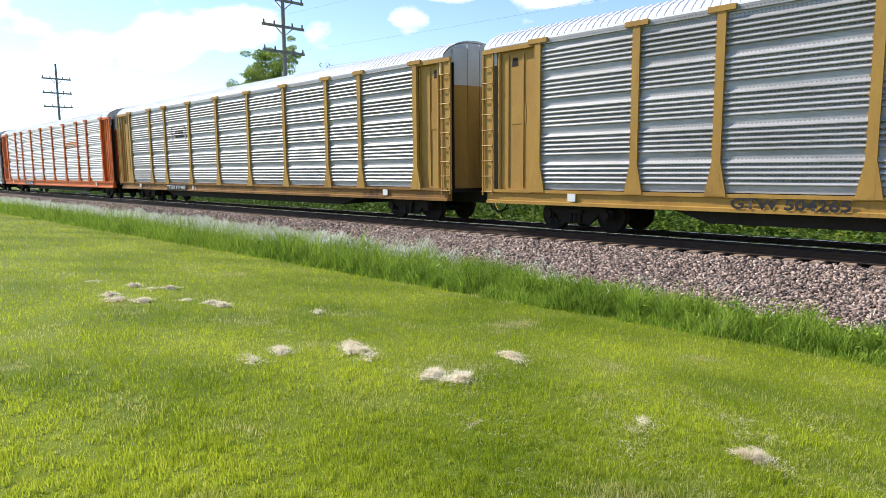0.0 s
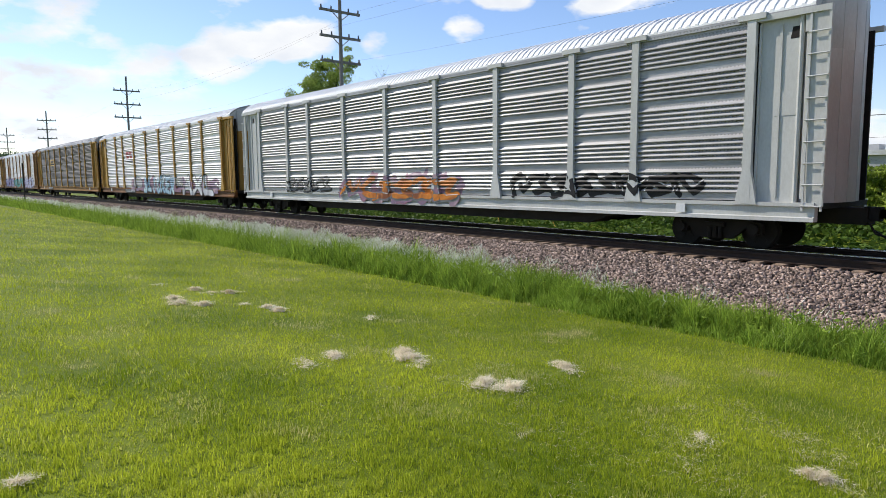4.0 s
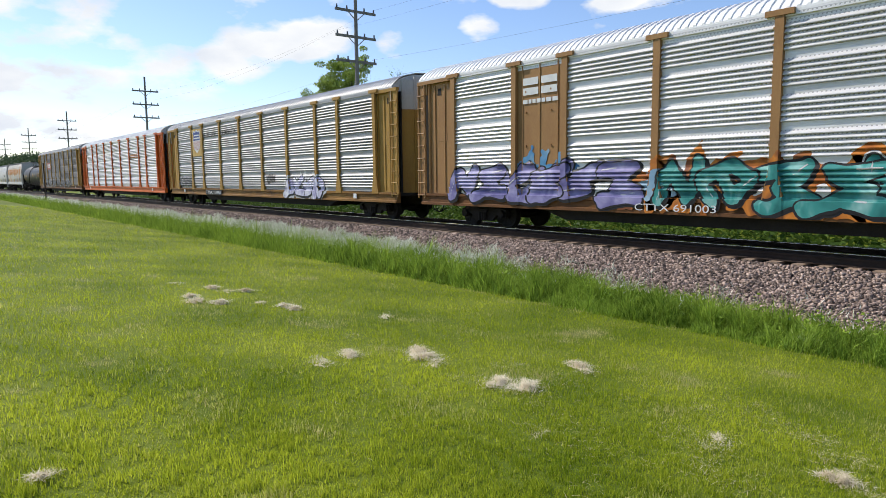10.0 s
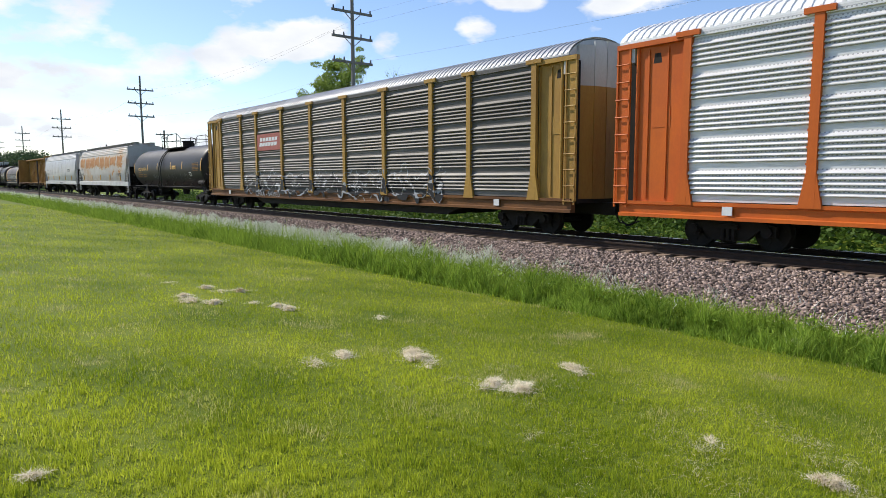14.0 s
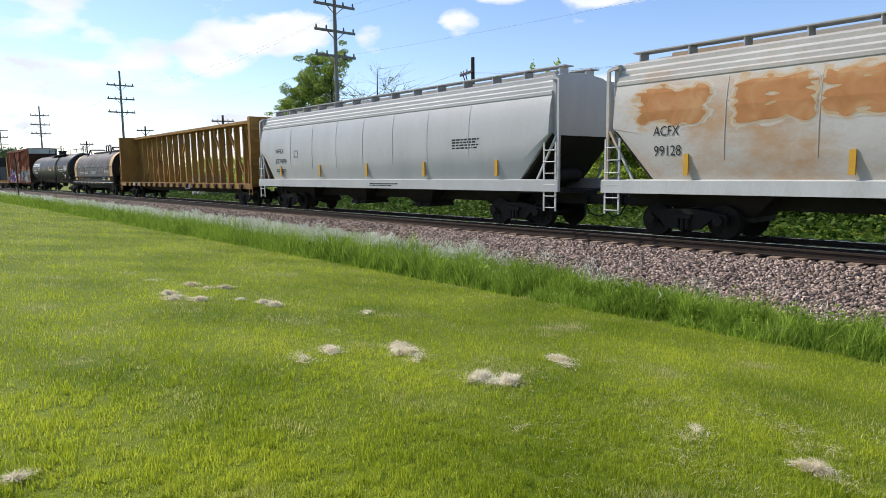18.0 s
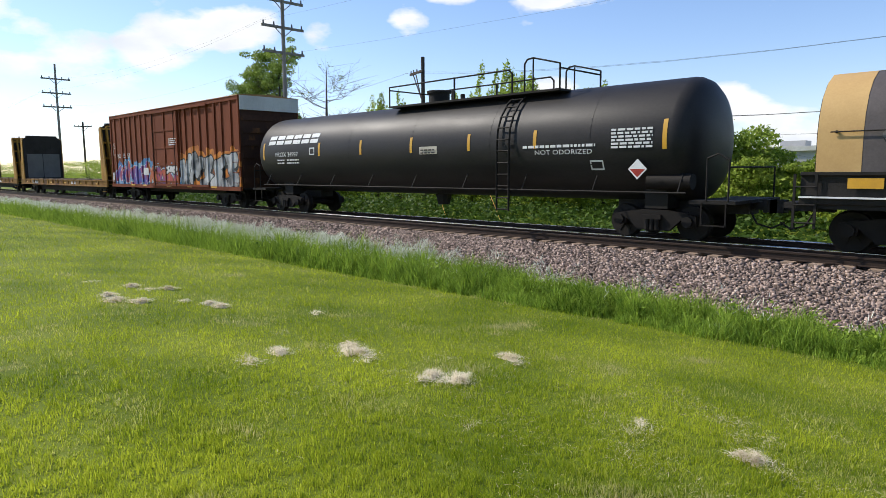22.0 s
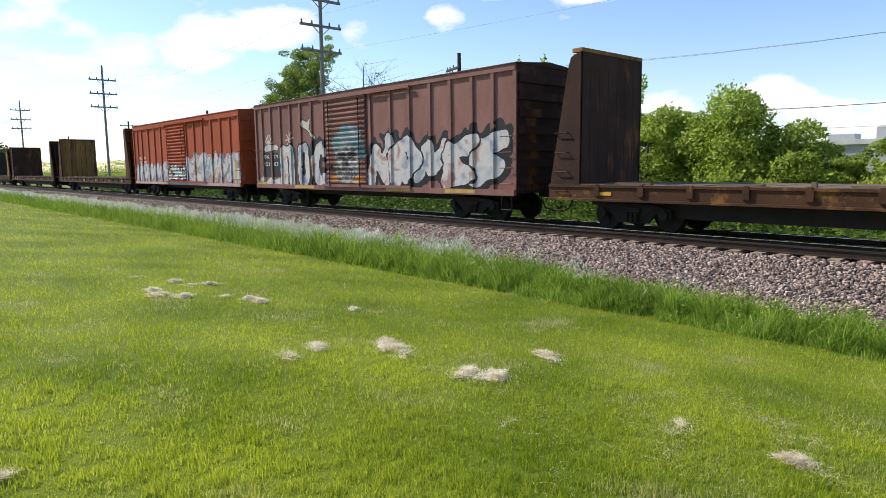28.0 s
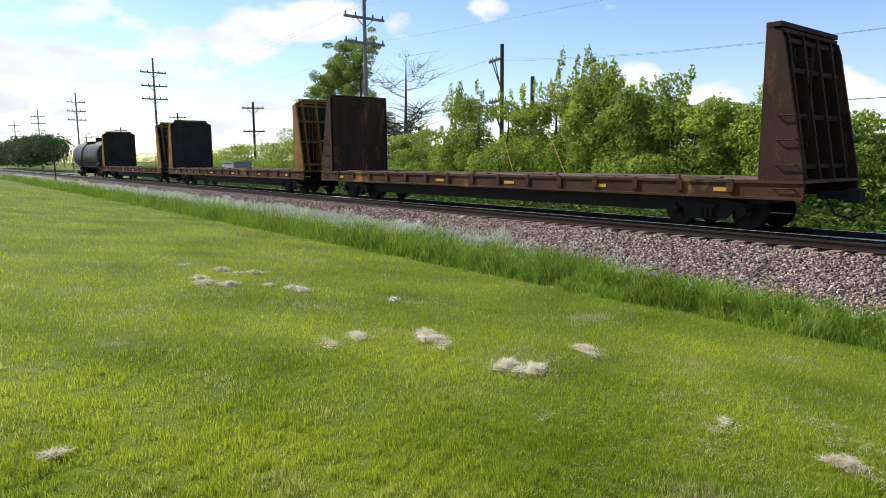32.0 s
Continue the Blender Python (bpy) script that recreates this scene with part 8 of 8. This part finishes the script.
    spray(o, lambda X, Z: stroke_depth(tag, X, Z), (3.7, 5.6, 1.7, 2.3), face_o, [(0, P_WHITE, 2, 0, 0)], step=0.03)
    bars(o, -2.6, 1.48, 2.0, 2, SILL_YEL, -1.49, 0.05, 0.09)
    bars(o, 3.3, 1.5, 0.9, 2, CHALK, -1.49, 0.06, 0.14)
    p = tank_car(-374.35, -394.95, "long glossy black tank car with bold white lettering", 1.53, 2.43, deck=(-1.6, 5.45), man=-0.2, rungs=3.95, nose=0.6)
    r = 1.53
    face_p = [(float(q), -math.sqrt(max(0.0, r * r - (q - zc) ** 2))) for q in np.linspace(zc - r * 0.95, zc + r * 0.95, 40)]
    emblem(p, -8.9, -5.25, 2.8, 3.16, 6, CHALK, face_p, 1, 0.12, 0.3)
    letters(p, "PROX 34997", -8.3, -6.65, 2.3, 2.48, CHALK, face_p, 2)
    for z in (2.14, 2.02):
        bars(p, -8.2, z, 0.55, 1, CHALK, -1.515, 0.05)
        bars(p, -7.5, z, 0.9, 1, CHALK, -1.515, 0.05)
    for x in (-9.25, -5.2, -2.65, 0.0, 2.55, 5.0, 8.75):
        on_tank(p, x, 86, 0.11, 0.5 if abs(x) < 8 else 0.7, AMBER, r, zc)
    on_tank(p, 0.8, 93, 0.8, 0.24, P_CREAM, r, zc, "notice")
    bars(p, 0.48, 2.34, 0.64, 2, INK, -1.555, 0.04, 0.09)
    for q in range(6):
        bars(p, 7.35, 2.66 - 0.085 * q, 1.1, 1, CHALK, -1.535, 0.05)
    letters(p, "NOT ODORIZED", 5.0, 6.8, 2.12, 2.24, CHALK, face_p, 2)
    bars(p, 4.6, 2.3, 2.3, 1, CHALK, -1.54, 0.07)
    lay(p, polygons([rect(-5.85, -5.81, 2.34, 2.62), rect(-5.55, -5.51, 2.34, 2.62), rect(-5.85, -5.51, 2.34, 2.38), rect(-5.85, -5.51, 2.58, 2.62)]), CHALK, face_p, 1, name="stencil_box")
    lay(p, polygons([rect(6.7, 6.74, 1.7, 1.95), rect(7.05, 7.09, 1.7, 1.95), rect(6.7, 7.09, 1.7, 1.74), rect(6.7, 7.09, 1.91, 1.95)]), CHALK, face_p, 1, name="stencil_box")
    lay(p, polygons([[(7.85, 1.72), (8.1, 1.47), (8.35, 1.72), (8.1, 1.97)]]), CHALK, -1.56, 1, name="warning_placard", label="red and white diamond placard")
    lay(p, polygons([[(7.9, 1.72), (8.1, 1.52), (8.3, 1.72)]]), P_LOGO, -1.56, 2, name="warning_placard")
    ribs = [-7.95, -7.3, -6.26, -5.69, -4.88, -4.1, -3.32, -2.6, -1.67, 1.87, 2.47, 3.25, 4.05, 4.81, 5.65, 6.33, 7.22, 7.95]
    q = box_car(-395.92, -412.0, "tall brown ribbed box car with silver painted letters along its foot", BOX_BROWN, 5.08, ribs, 0.1, 3.3, DARK_RUST, True)
    yb = -HALF + 0.11
    letters(q, "LRS", -7.1, -6.62, 2.56, 2.81, CHALK, yb, 2)
    letters(q, "55", -6.22, -5.85, 2.56, 2.81, CHALK, yb, 2)
    letters(q, "51", -5.5, -5.16, 2.56, 2.81, CHALK, yb, 2)
    bars(q, 0.6, 3.4, 0.9, 4, CHALK, yb - 0.1, 0.05, 0.1)
    rng = np.random.default_rng(81)
    st = spelled(5, -7.3, -2.2, 0.92, 2.15, 0.3, rng, 0.08, True)
    box_spray(q, st, (-8.04, -1.6, 0.86, 2.6), yb, ribs, M_LRS, CHALK, 0.03, M_BLUES, 81, 0.14, 0.22, None, 0)
    st = spelled(5, -2.0, 1.6, 1.0, 2.0, 0.26, rng, 0.05, True)
    box_spray(q, st, (-2.3, 1.9, 1.1, 2.3), yb - 0.09, (), M_LRS, P_BLACK, 0.04, M_BLUES, 82, 0.14, 0.15, P_WHITE, 0)
    st = spelled(3, 0.1, 1.7, 1.65, 2.05, 0.32, rng)
    box_spray(q, st, (-0.1, 1.8, 1.5, 2.2), yb - 0.1, (), P_WHITE, P_BLACK, 0.05, None, 83, 0.14, 0.15, None, 0)
    st = spelled(5, 1.75, 7.6, 0.86, 2.5, 0.3, rng, 0.12, True)
    box_spray(q, st, (1.3, 8.04, 0.86, 3.0), yb, ribs, M_SILVER, P_BLACK, 0.06, M_ORANGES, 84, 0.16, 0.28, None, 0.08)
    lay(q, polygons([rect(-7.9, -7.6, 1.15, 1.7), rect(-3.0, -2.3, 1.55, 1.95)]), P_WHITE, yb - RIB, 7)
    for x in (-4.6, -2.9, 0.4, 2.9, 5.5):
        part("marker_strip", Shape().box(x - 0.28, x + 0.28, yb - 0.112, yb - 0.104, 0.94, 1.02), AMBER, q, "yellow reflective strip")
    doodle = [((-7.75, 2.75), (-7.35, 2.8), 0.03), ((-7.75, 2.75), (-7.8, 3.3), 0.03), ((-7.8, 3.3), (-7.5, 3.5), 0.03), ((-7.5, 3.5), (-7.25, 3.2), 0.03), ((-7.25, 3.2), (-7.45, 3.0), 0.03), ((-7.45, 3.0), (-7.35, 2.6), 0.03), ((-7.7, 3.15), (-7.4, 3.2), 0.04)]
    spray(q, lambda X, Z: stroke_depth(doodle, X, Z), (-8.0, -7.1, 2.5, 3.7), yb, [(0, P_CREAM, 1, 0, 0)], ribs, 0.07, yb - RIB, step=0.025)
    rr = bulkhead_flat(-413.16, -434.0, "empty yellow bulkhead flat car with grey plywood patches", FLAT_Y, PLY, FLAT_YB, patches=2, cap=PLY)
    number_on_sill(rr, "TTPX 805147", -6.85, -5.2, CHALK, True, -1.525, 0.88, 1.04)
    emblem(rr, 3.2, 4.2, 0.9, 1.06, 3, CHALK, -1.525, 1)
    ss = bulkhead_flat(-435.49, -456.96, "empty worn yellow bulkhead flat car with a dark bulkhead", FLAT_Y, PLY, FLAT_YB, clip=False, tall=(4.72, 4.66))
    number_on_sill(ss, "TTF 604798", -5.4, -3.35, CHALK, True, -1.525, 0.88, 1.04)
    emblem(ss, 4.35, 5.3, 0.86, 1.04, 3, CHALK, -1.525, 1)
    bulkhead_flat(-458.15, -479.5, "empty dark rusty bulkhead flat car", FLAT_R, DARK_RUST, DARK_RUST, 4.72, False, False, cap=FLAT_Y)
    ribs = [-8.2, -7.61, -6.76, -5.87, -4.98, -4.1, -3.19, -2.25, 1.0, 2.22, 3.3, 4.4, 5.4, 6.4, 7.3, 8.2]
    u = box_car(-480.77, -497.23, "faded maroon box car covered with silver painted letters", BOX_MAROON, 4.68, ribs, -0.6, 2.7, DARK_RUST, corr_door=True, gable=0.16)
    letters(u, "BK", -7.5, -7.0, 2.2, 2.36, CHALK, yb, 2)
    letters(u, "TY", -6.6, -6.15, 2.2, 2.36, CHALK, yb, 2)
    letters(u, "153 183", -7.5, -6.2, 1.86, 2.02, CHALK, yb, 2)
    wall = (-8.2, -2.05, 0.86, 3.4)
    lay(u, polygons([rect(-7.68, -6.05, 1.35, 2.46)]), P_BLACK, yb, 1, name="number_panel", label="dark number panel")
    drips = [((-8.1, 0.95), (-2.1, 0.95), 0.5)]
    spray(u, cloudy(drips, 90, 0.16, 0.6), (-8.2, -2.0, 0.86, 1.6), yb, [(0, M_BLEACH, 0, 0, 0)], ribs, 0.07, yb - RIB)
    st = [((-7.3, 2.66), (-6.3, 2.7), 0.3)]
    box_spray(u, st, wall, yb, ribs, M_BLEACH, P_BLACK, 0.03, None, 1, 0.1, 0.1, None, 0)
    st = [((-5.6, 1.2), (-5.6, 2.35), 0.55), ((-5.6, 2.5), (-5.0, 2.5), 0.5), ((-5.0, 2.4), (-4.95, 1.2), 0.45), ((-4.2, 1.2), (-4.2, 2.4), 0.36), ((-4.2, 2.6), (-3.7, 2.6), 0.4), ((-4.2, 1.2), (-3.75, 1.2), 0.4), ((-3.65, 2.4), (-3.65, 1.3), 0.3)]
    box_spray(u, st, wall, yb, ribs, M_BLEACH, P_BLACK, 0.07, None, 2, 0.1, 0.1, None, 0.12)
    st = [((-2.55 + 0.4 * math.cos(a), 1.85 + 0.72 * math.sin(a)), (-2.55 + 0.4 * math.cos(a + 0.5), 1.85 + 0.72 * math.sin(a + 0.5)), 0.5) for a in np.arange(0.9, 5.4, 0.5)]
    box_spray(u, st, wall, yb, ribs, M_BLEACH, P_BLACK, 0.07, P_BLACK, 3, 0.08, 0.22, None, 0.1)
    star = [((-5.1, 3.0), (-5.1 + 0.36 * math.cos(a), 3.0 + 0.36 * math.sin(a)), 0.05) for a in np.arange(0.2, 6.2, 0.75)] + [((-7.0, 2.7), (-7.0 + 0.4 * math.cos(a), 2.8 + 0.5 * math.sin(a)), 0.06) for a in np.arange(0.3, 3.0, 0.4)]
    spray(u, lambda X, Z: stroke_depth(star, X, Z), (-7.6, -4.5, 2.6, 3.5), yb, [(0, P_CREAM, 1, 0, 0)], ribs, 0.07, yb - RIB, step=0.03)
    st = spelled(5, 1.0, 7.7, 0.95, 2.75, 0.3, np.random.default_rng(92), 0.1, True)
    box_spray(u, st, (0.75, 8.2, 0.86, 3.2), yb, ribs, M_BLEACH, P_BLACK, 0.07, P_BLACK, 4, 0.14, 0.2, None, 0.1)
    lay(u, polygons([rect(-8.1, -7.2, 1.0, 1.12), rect(-4.6, -3.0, 0.88, 1.0), rect(2.0, 3.4, 0.88, 1.0), rect(5.2, 6.6, 0.88, 1.0)]), P_SIGN, yb - 0.1, 1)
    louvre = [(1.1 + 0.19 * i + d, yb - o) for i in range(19) for d, o in ((0, 0.05), (0.05, 0.12), (0.1, 0.12), (0.15, 0.05))]

    def oval(x, z, a, b, q0=0.0, q1=6.2832, n=18):
        return [(x + a * math.cos(q), z + b * math.sin(q)) for q in np.linspace(q0, q1, n)[:-1]]
    head = [((-0.5, 1.6), (-0.5, 2.3), 1.5), ((-0.9, 1.3), (0.1, 1.3), 0.6)]
    spray(u, cloudy(head, 34, 0.1, 0.5), (-1.9, 0.75, 1.1, 3.3), louvre, [(0.03, P_GREY, 0, 0, 0), (-0.04, M_BONE, 1, 0, 0)], step=0.06)
    hat = [((-1.2, 2.75), (-0.6, 3.1), 0.5), ((-0.6, 3.1), (0.2, 2.95), 0.6), ((0.2, 2.9), (0.5, 2.3), 0.5), ((-1.3, 2.6), (0.3, 2.75), 0.3)]
    spray(u, cloudy(hat, 35, 0.06, 0.5), (-1.9, 0.85, 1.9, 3.6), louvre, [(0.05, P_GREY, 2, 0, 0), (0, M_TEAL_HAT, 3, 0, 0)], step=0.06)
    marks_ = [((-0.95, 2.2), (-0.7, 2.2), 0.28), ((-0.3, 2.2), (-0.05, 2.25), 0.28), ((-0.55, 1.85), (-0.45, 1.95), 0.14)] + [((-0.95 + 0.2 * k, 1.35), (-0.93 + 0.2 * k, 1.6), 0.05) for k in range(6)]
    spray(u, lambda X, Z: stroke_depth(marks_, X, Z), (-1.4, 0.5, 1.15, 2.6), louvre, [(0, P_BLACK, 4, 0, 0)], step=0.04)
    lay(u, polygons([oval(-1.4, 1.3, 0.3, 0.12), oval(0.3, 1.3, 0.35, 0.12)]), P_ORANGE, louvre, 1)
    arm = [((-3.9, 3.62), (-3.55, 3.5), 0.3), ((-3.62, 3.45), (-3.0, 3.0), 0.12), ((-3.6, 3.5), (-3.3, 3.75), 0.16)]
    spray(u, lambda X, Z: stroke_depth(arm, X, Z), (-4.3, -2.6, 2.8, 4.1), yb, [(0.04, P_BLACK, 1, 0, 0), (0, P_CREAM, 2, 0, 0)], ribs, 0.07, yb - RIB)
    ribs = [-8.15, -7.4, -6.56, -5.32, -4.15, -3.05, -2.0, 1.1, 2.26, 3.44, 4.62, 5.79, 6.95, 8.0]
    w = box_car(-498.95, -515.2, "red box car with pale painted letters along its foot", BOX_RED, 4.65, ribs, -0.45, 2.9, BOX_RED, corr_door=True, chord=0.3)
    for text, x0, x1, z in (("BK", -7.25, -6.8, 2.42), ("TY", -6.35, -5.9, 2.42), ("152", -7.28, -6.72, 2.16), ("245", -6.4, -5.8, 2.16)):
        letters(w, text, x0, x1, z, z + 0.17, CHALK, yb, 5)
    wash = [[(-8.05, 0.86)] + [(-8.05 + 0.5 * i, 1.85 + 0.02 * i + 0.2 * math.sin(i * 1.7) + 0.12 * math.sin(i * 0.6)) for i in range(14)] + [(-1.6, 0.86)],
            [(1.0, 0.86), (1.0, 2.2), (1.5, 2.3), (2.3, 2.55), (3.4, 2.5), (4.4, 2.55), (5.0, 2.15), (5.8, 2.3), (6.0, 2.6), (6.2, 2.2), (7.0, 2.45), (7.6, 2.1), (8.05, 1.7), (8.05, 0.86)]]
    coat(w, wash, P_PALE, yb - 0.012, ribs, 0)
    blues = [[(1.05, 1.0), (1.05, 2.2), (1.6, 2.25), (1.5, 1.6), (1.8, 1.0)], [(3.9, 1.4), (4.3, 2.3), (4.75, 2.3), (4.4, 1.7)], [(5.2, 2.05), (6.0, 2.2), (5.9, 1.4), (5.5, 1.5)], [(3.3, 0.9), (3.9, 0.9), (3.8, 1.25), (3.4, 1.2)], [(4.8, 0.9), (5.1, 0.9), (5.2, 1.5), (4.9, 1.4)], [(7.3, 1.0), (7.45, 1.9), (8.05, 1.6), (8.05, 1.0)], [(-6.9, 1.2), (-6.4, 1.2), (-6.4, 1.6), (-6.9, 1.7)], [(-3.2, 1.1), (-2.8, 1.1), (-2.6, 1.8), (-3.1, 1.9)], [(-2.4, 1.3), (-2.1, 1.3), (-2.1, 1.9)]]
    coat(w, blues, P_BLUE, yb - 0.012, ribs, 1)
    for x0, x1, z1, n, sd in ((-7.9, -2.0, 2.15, 5, 95), (1.2, 7.8, 2.5, 5, 96)):
        st = spelled(n, x0, x1, 0.98, z1, 0.3, np.random.default_rng(sd), 0.06, True)
        box_spray(w, st, (max(-8.1, x0 - 0.3), min(8.1, x1 + 0.3), 0.88, z1 + 0.3), yb - 0.012, ribs, M_BLEACH, P_GREY, 0.045, None, sd, 0.1, 0.1, P_LILAC, 0.06)
    louvre_w = [(1.1 + 0.19 * i + d, yb - o) for i in range(18) for d, o in ((0, 0.05), (0.05, 0.12), (0.1, 0.12), (0.15, 0.05))]
    st = spelled(4, -1.8, 0.95, 1.12, 1.95, 0.26, np.random.default_rng(97), 0.04)
    spray(w, lambda X, Z: stroke_depth(st, X, Z, 0.08), (-1.88, 1.0, 1.1, 2.1), louvre_w, [(0.12, P_BLACK, 0, 0, 0), (0, P_WHITE, 1, 0, 0)])
    coat(w, [oval_at(x, z, 0.15, 0.14) for x, z in ((1.75, 1.4), (3.2, 1.3), (5.35, 1.5), (6.4, 1.05), (-6.8, 1.3), (-4.0, 1.2))], P_PINK, yb - 0.014, (), 4)
    coat(w, [rect(2.4, 2.62, 1.1, 1.85), rect(4.75, 4.95, 1.1, 1.75), rect(7.35, 7.55, 1.0, 2.2)], P_SIGN, yb - 0.014, (), 4)
    lay(w, polygons([rect(-1.9, 1.0, 0.86, 1.0)]), P_SKY, yb - 0.1, 1)
    lay(w, polygons([rect(-8.0, -1.95, 0.85, 1.01), rect(1.05, 8.0, 0.85, 1.01)]), P_PALE, yb - 0.1, 1)
    bulkhead_flat(-516.5, -537.3, "empty dark bulkhead flat car with brown wooden bulkheads", FLAT_R, PLY_BR, FLAT_R, 4.55, False, False)
    x = bulkhead_flat(-539.6, -560.92, "empty rusty bulkhead flat car with a dark brown bulkhead", FLAT_R, DARK_RUST, DARK_RUST, 4.5, False, False)
    bulkhead_flat(-562.72, -584.78, "empty dark bulkhead flat car with black lining", FLAT_R, PLY, FLAT_Y, 4.6, True, False)
    bulkhead_flat(-586.63, -607.22, "empty bulkhead flat car with black lining at the train's tail", FLAT_R, PLY, FLAT_Y, 4.6, True, False)
    tank_car(-608.6, -624.0, "grey-black tank car at the end of the train")


def coat(t, polys, mat, y, ribs, layer):
    """Flat paint on a wall and on the proud ribs that it crosses."""
    x0, x1 = min(p[0] for q in polys for p in q), max(p[0] for q in polys for p in q)
    bm = polygons(polys)
    whole = bm.copy()
    lay(t, bm, mat, y, layer)
    out = bmesh.new()
    for p in ribs:
        if x0 - 0.2 < p < x1 + 0.2:
            c = whole.copy()
            for x, nx in ((p + 0.07, 1), (p - 0.07, -1)):
                bmesh.ops.bisect_plane(c, geom=c.verts[:] + c.edges[:] + c.faces[:], plane_co=(x, 0, 0), plane_no=(nx, 0, 0), clear_outer=True)
            tmp = bpy.data.meshes.new("cut")
            c.to_mesh(tmp)
            out.from_mesh(tmp)
            bpy.data.meshes.remove(tmp)
            c.free()
    if len(out.verts):
        lay(t, out, mat, y - RIB, layer)
    else:
        out.free()
    whole.free()


rack_cars()
other_cars()


# ---- the train's run ----
SWAY = (0.12, 0.02, -0.06, -0.13, -0.22, -0.30, -0.24, -0.07, -0.06, 0.02, 0.10, 0.15, 0.35, 0.30, 0.19, 0.08, 0.03, 0.0)   # metres ahead of an even run, second by second


def run(t):
    """How far the train has come after t seconds: almost steady, surging a little."""
    return 16.672 * t + 0.00879 * t * (32 - t) + float(np.interp(t, range(len(SWAY)), SWAY))


def motions():
    for t, x in MOVERS:
        walk(t, [(s, pose(x + run(s), TRACK, 0)) for s in range(33)])
    # wheels roll while their car is near
    for w, x in WHEELS:
        car_x = next(b for a, b in MOVERS if a is w.parent.parent)
        a0, a1 = (max(0.0, min(32.0, (q - car_x - w.parent.matrix_basis.translation.x) / 16.75)) for q in (-34, 4))
        if a1 - a0 < 0.1:
            continue
        n = math.ceil((a1 - a0) * 31)
        ts = [a0 + (a1 - a0) * i / n for i in range(n + 1)]
        ts = ([0.0] if a0 > 0 else []) + ts + ([32.0] if a1 < 32 else [])
        walk(w, [(s, pose(x, 0, 0.42) @ pose(0, 0, 0, 0, math.degrees((run(min(max(s, a0), a1)) - run(a0)) / 0.42) % 360, 0)) for s in ts])


motions()
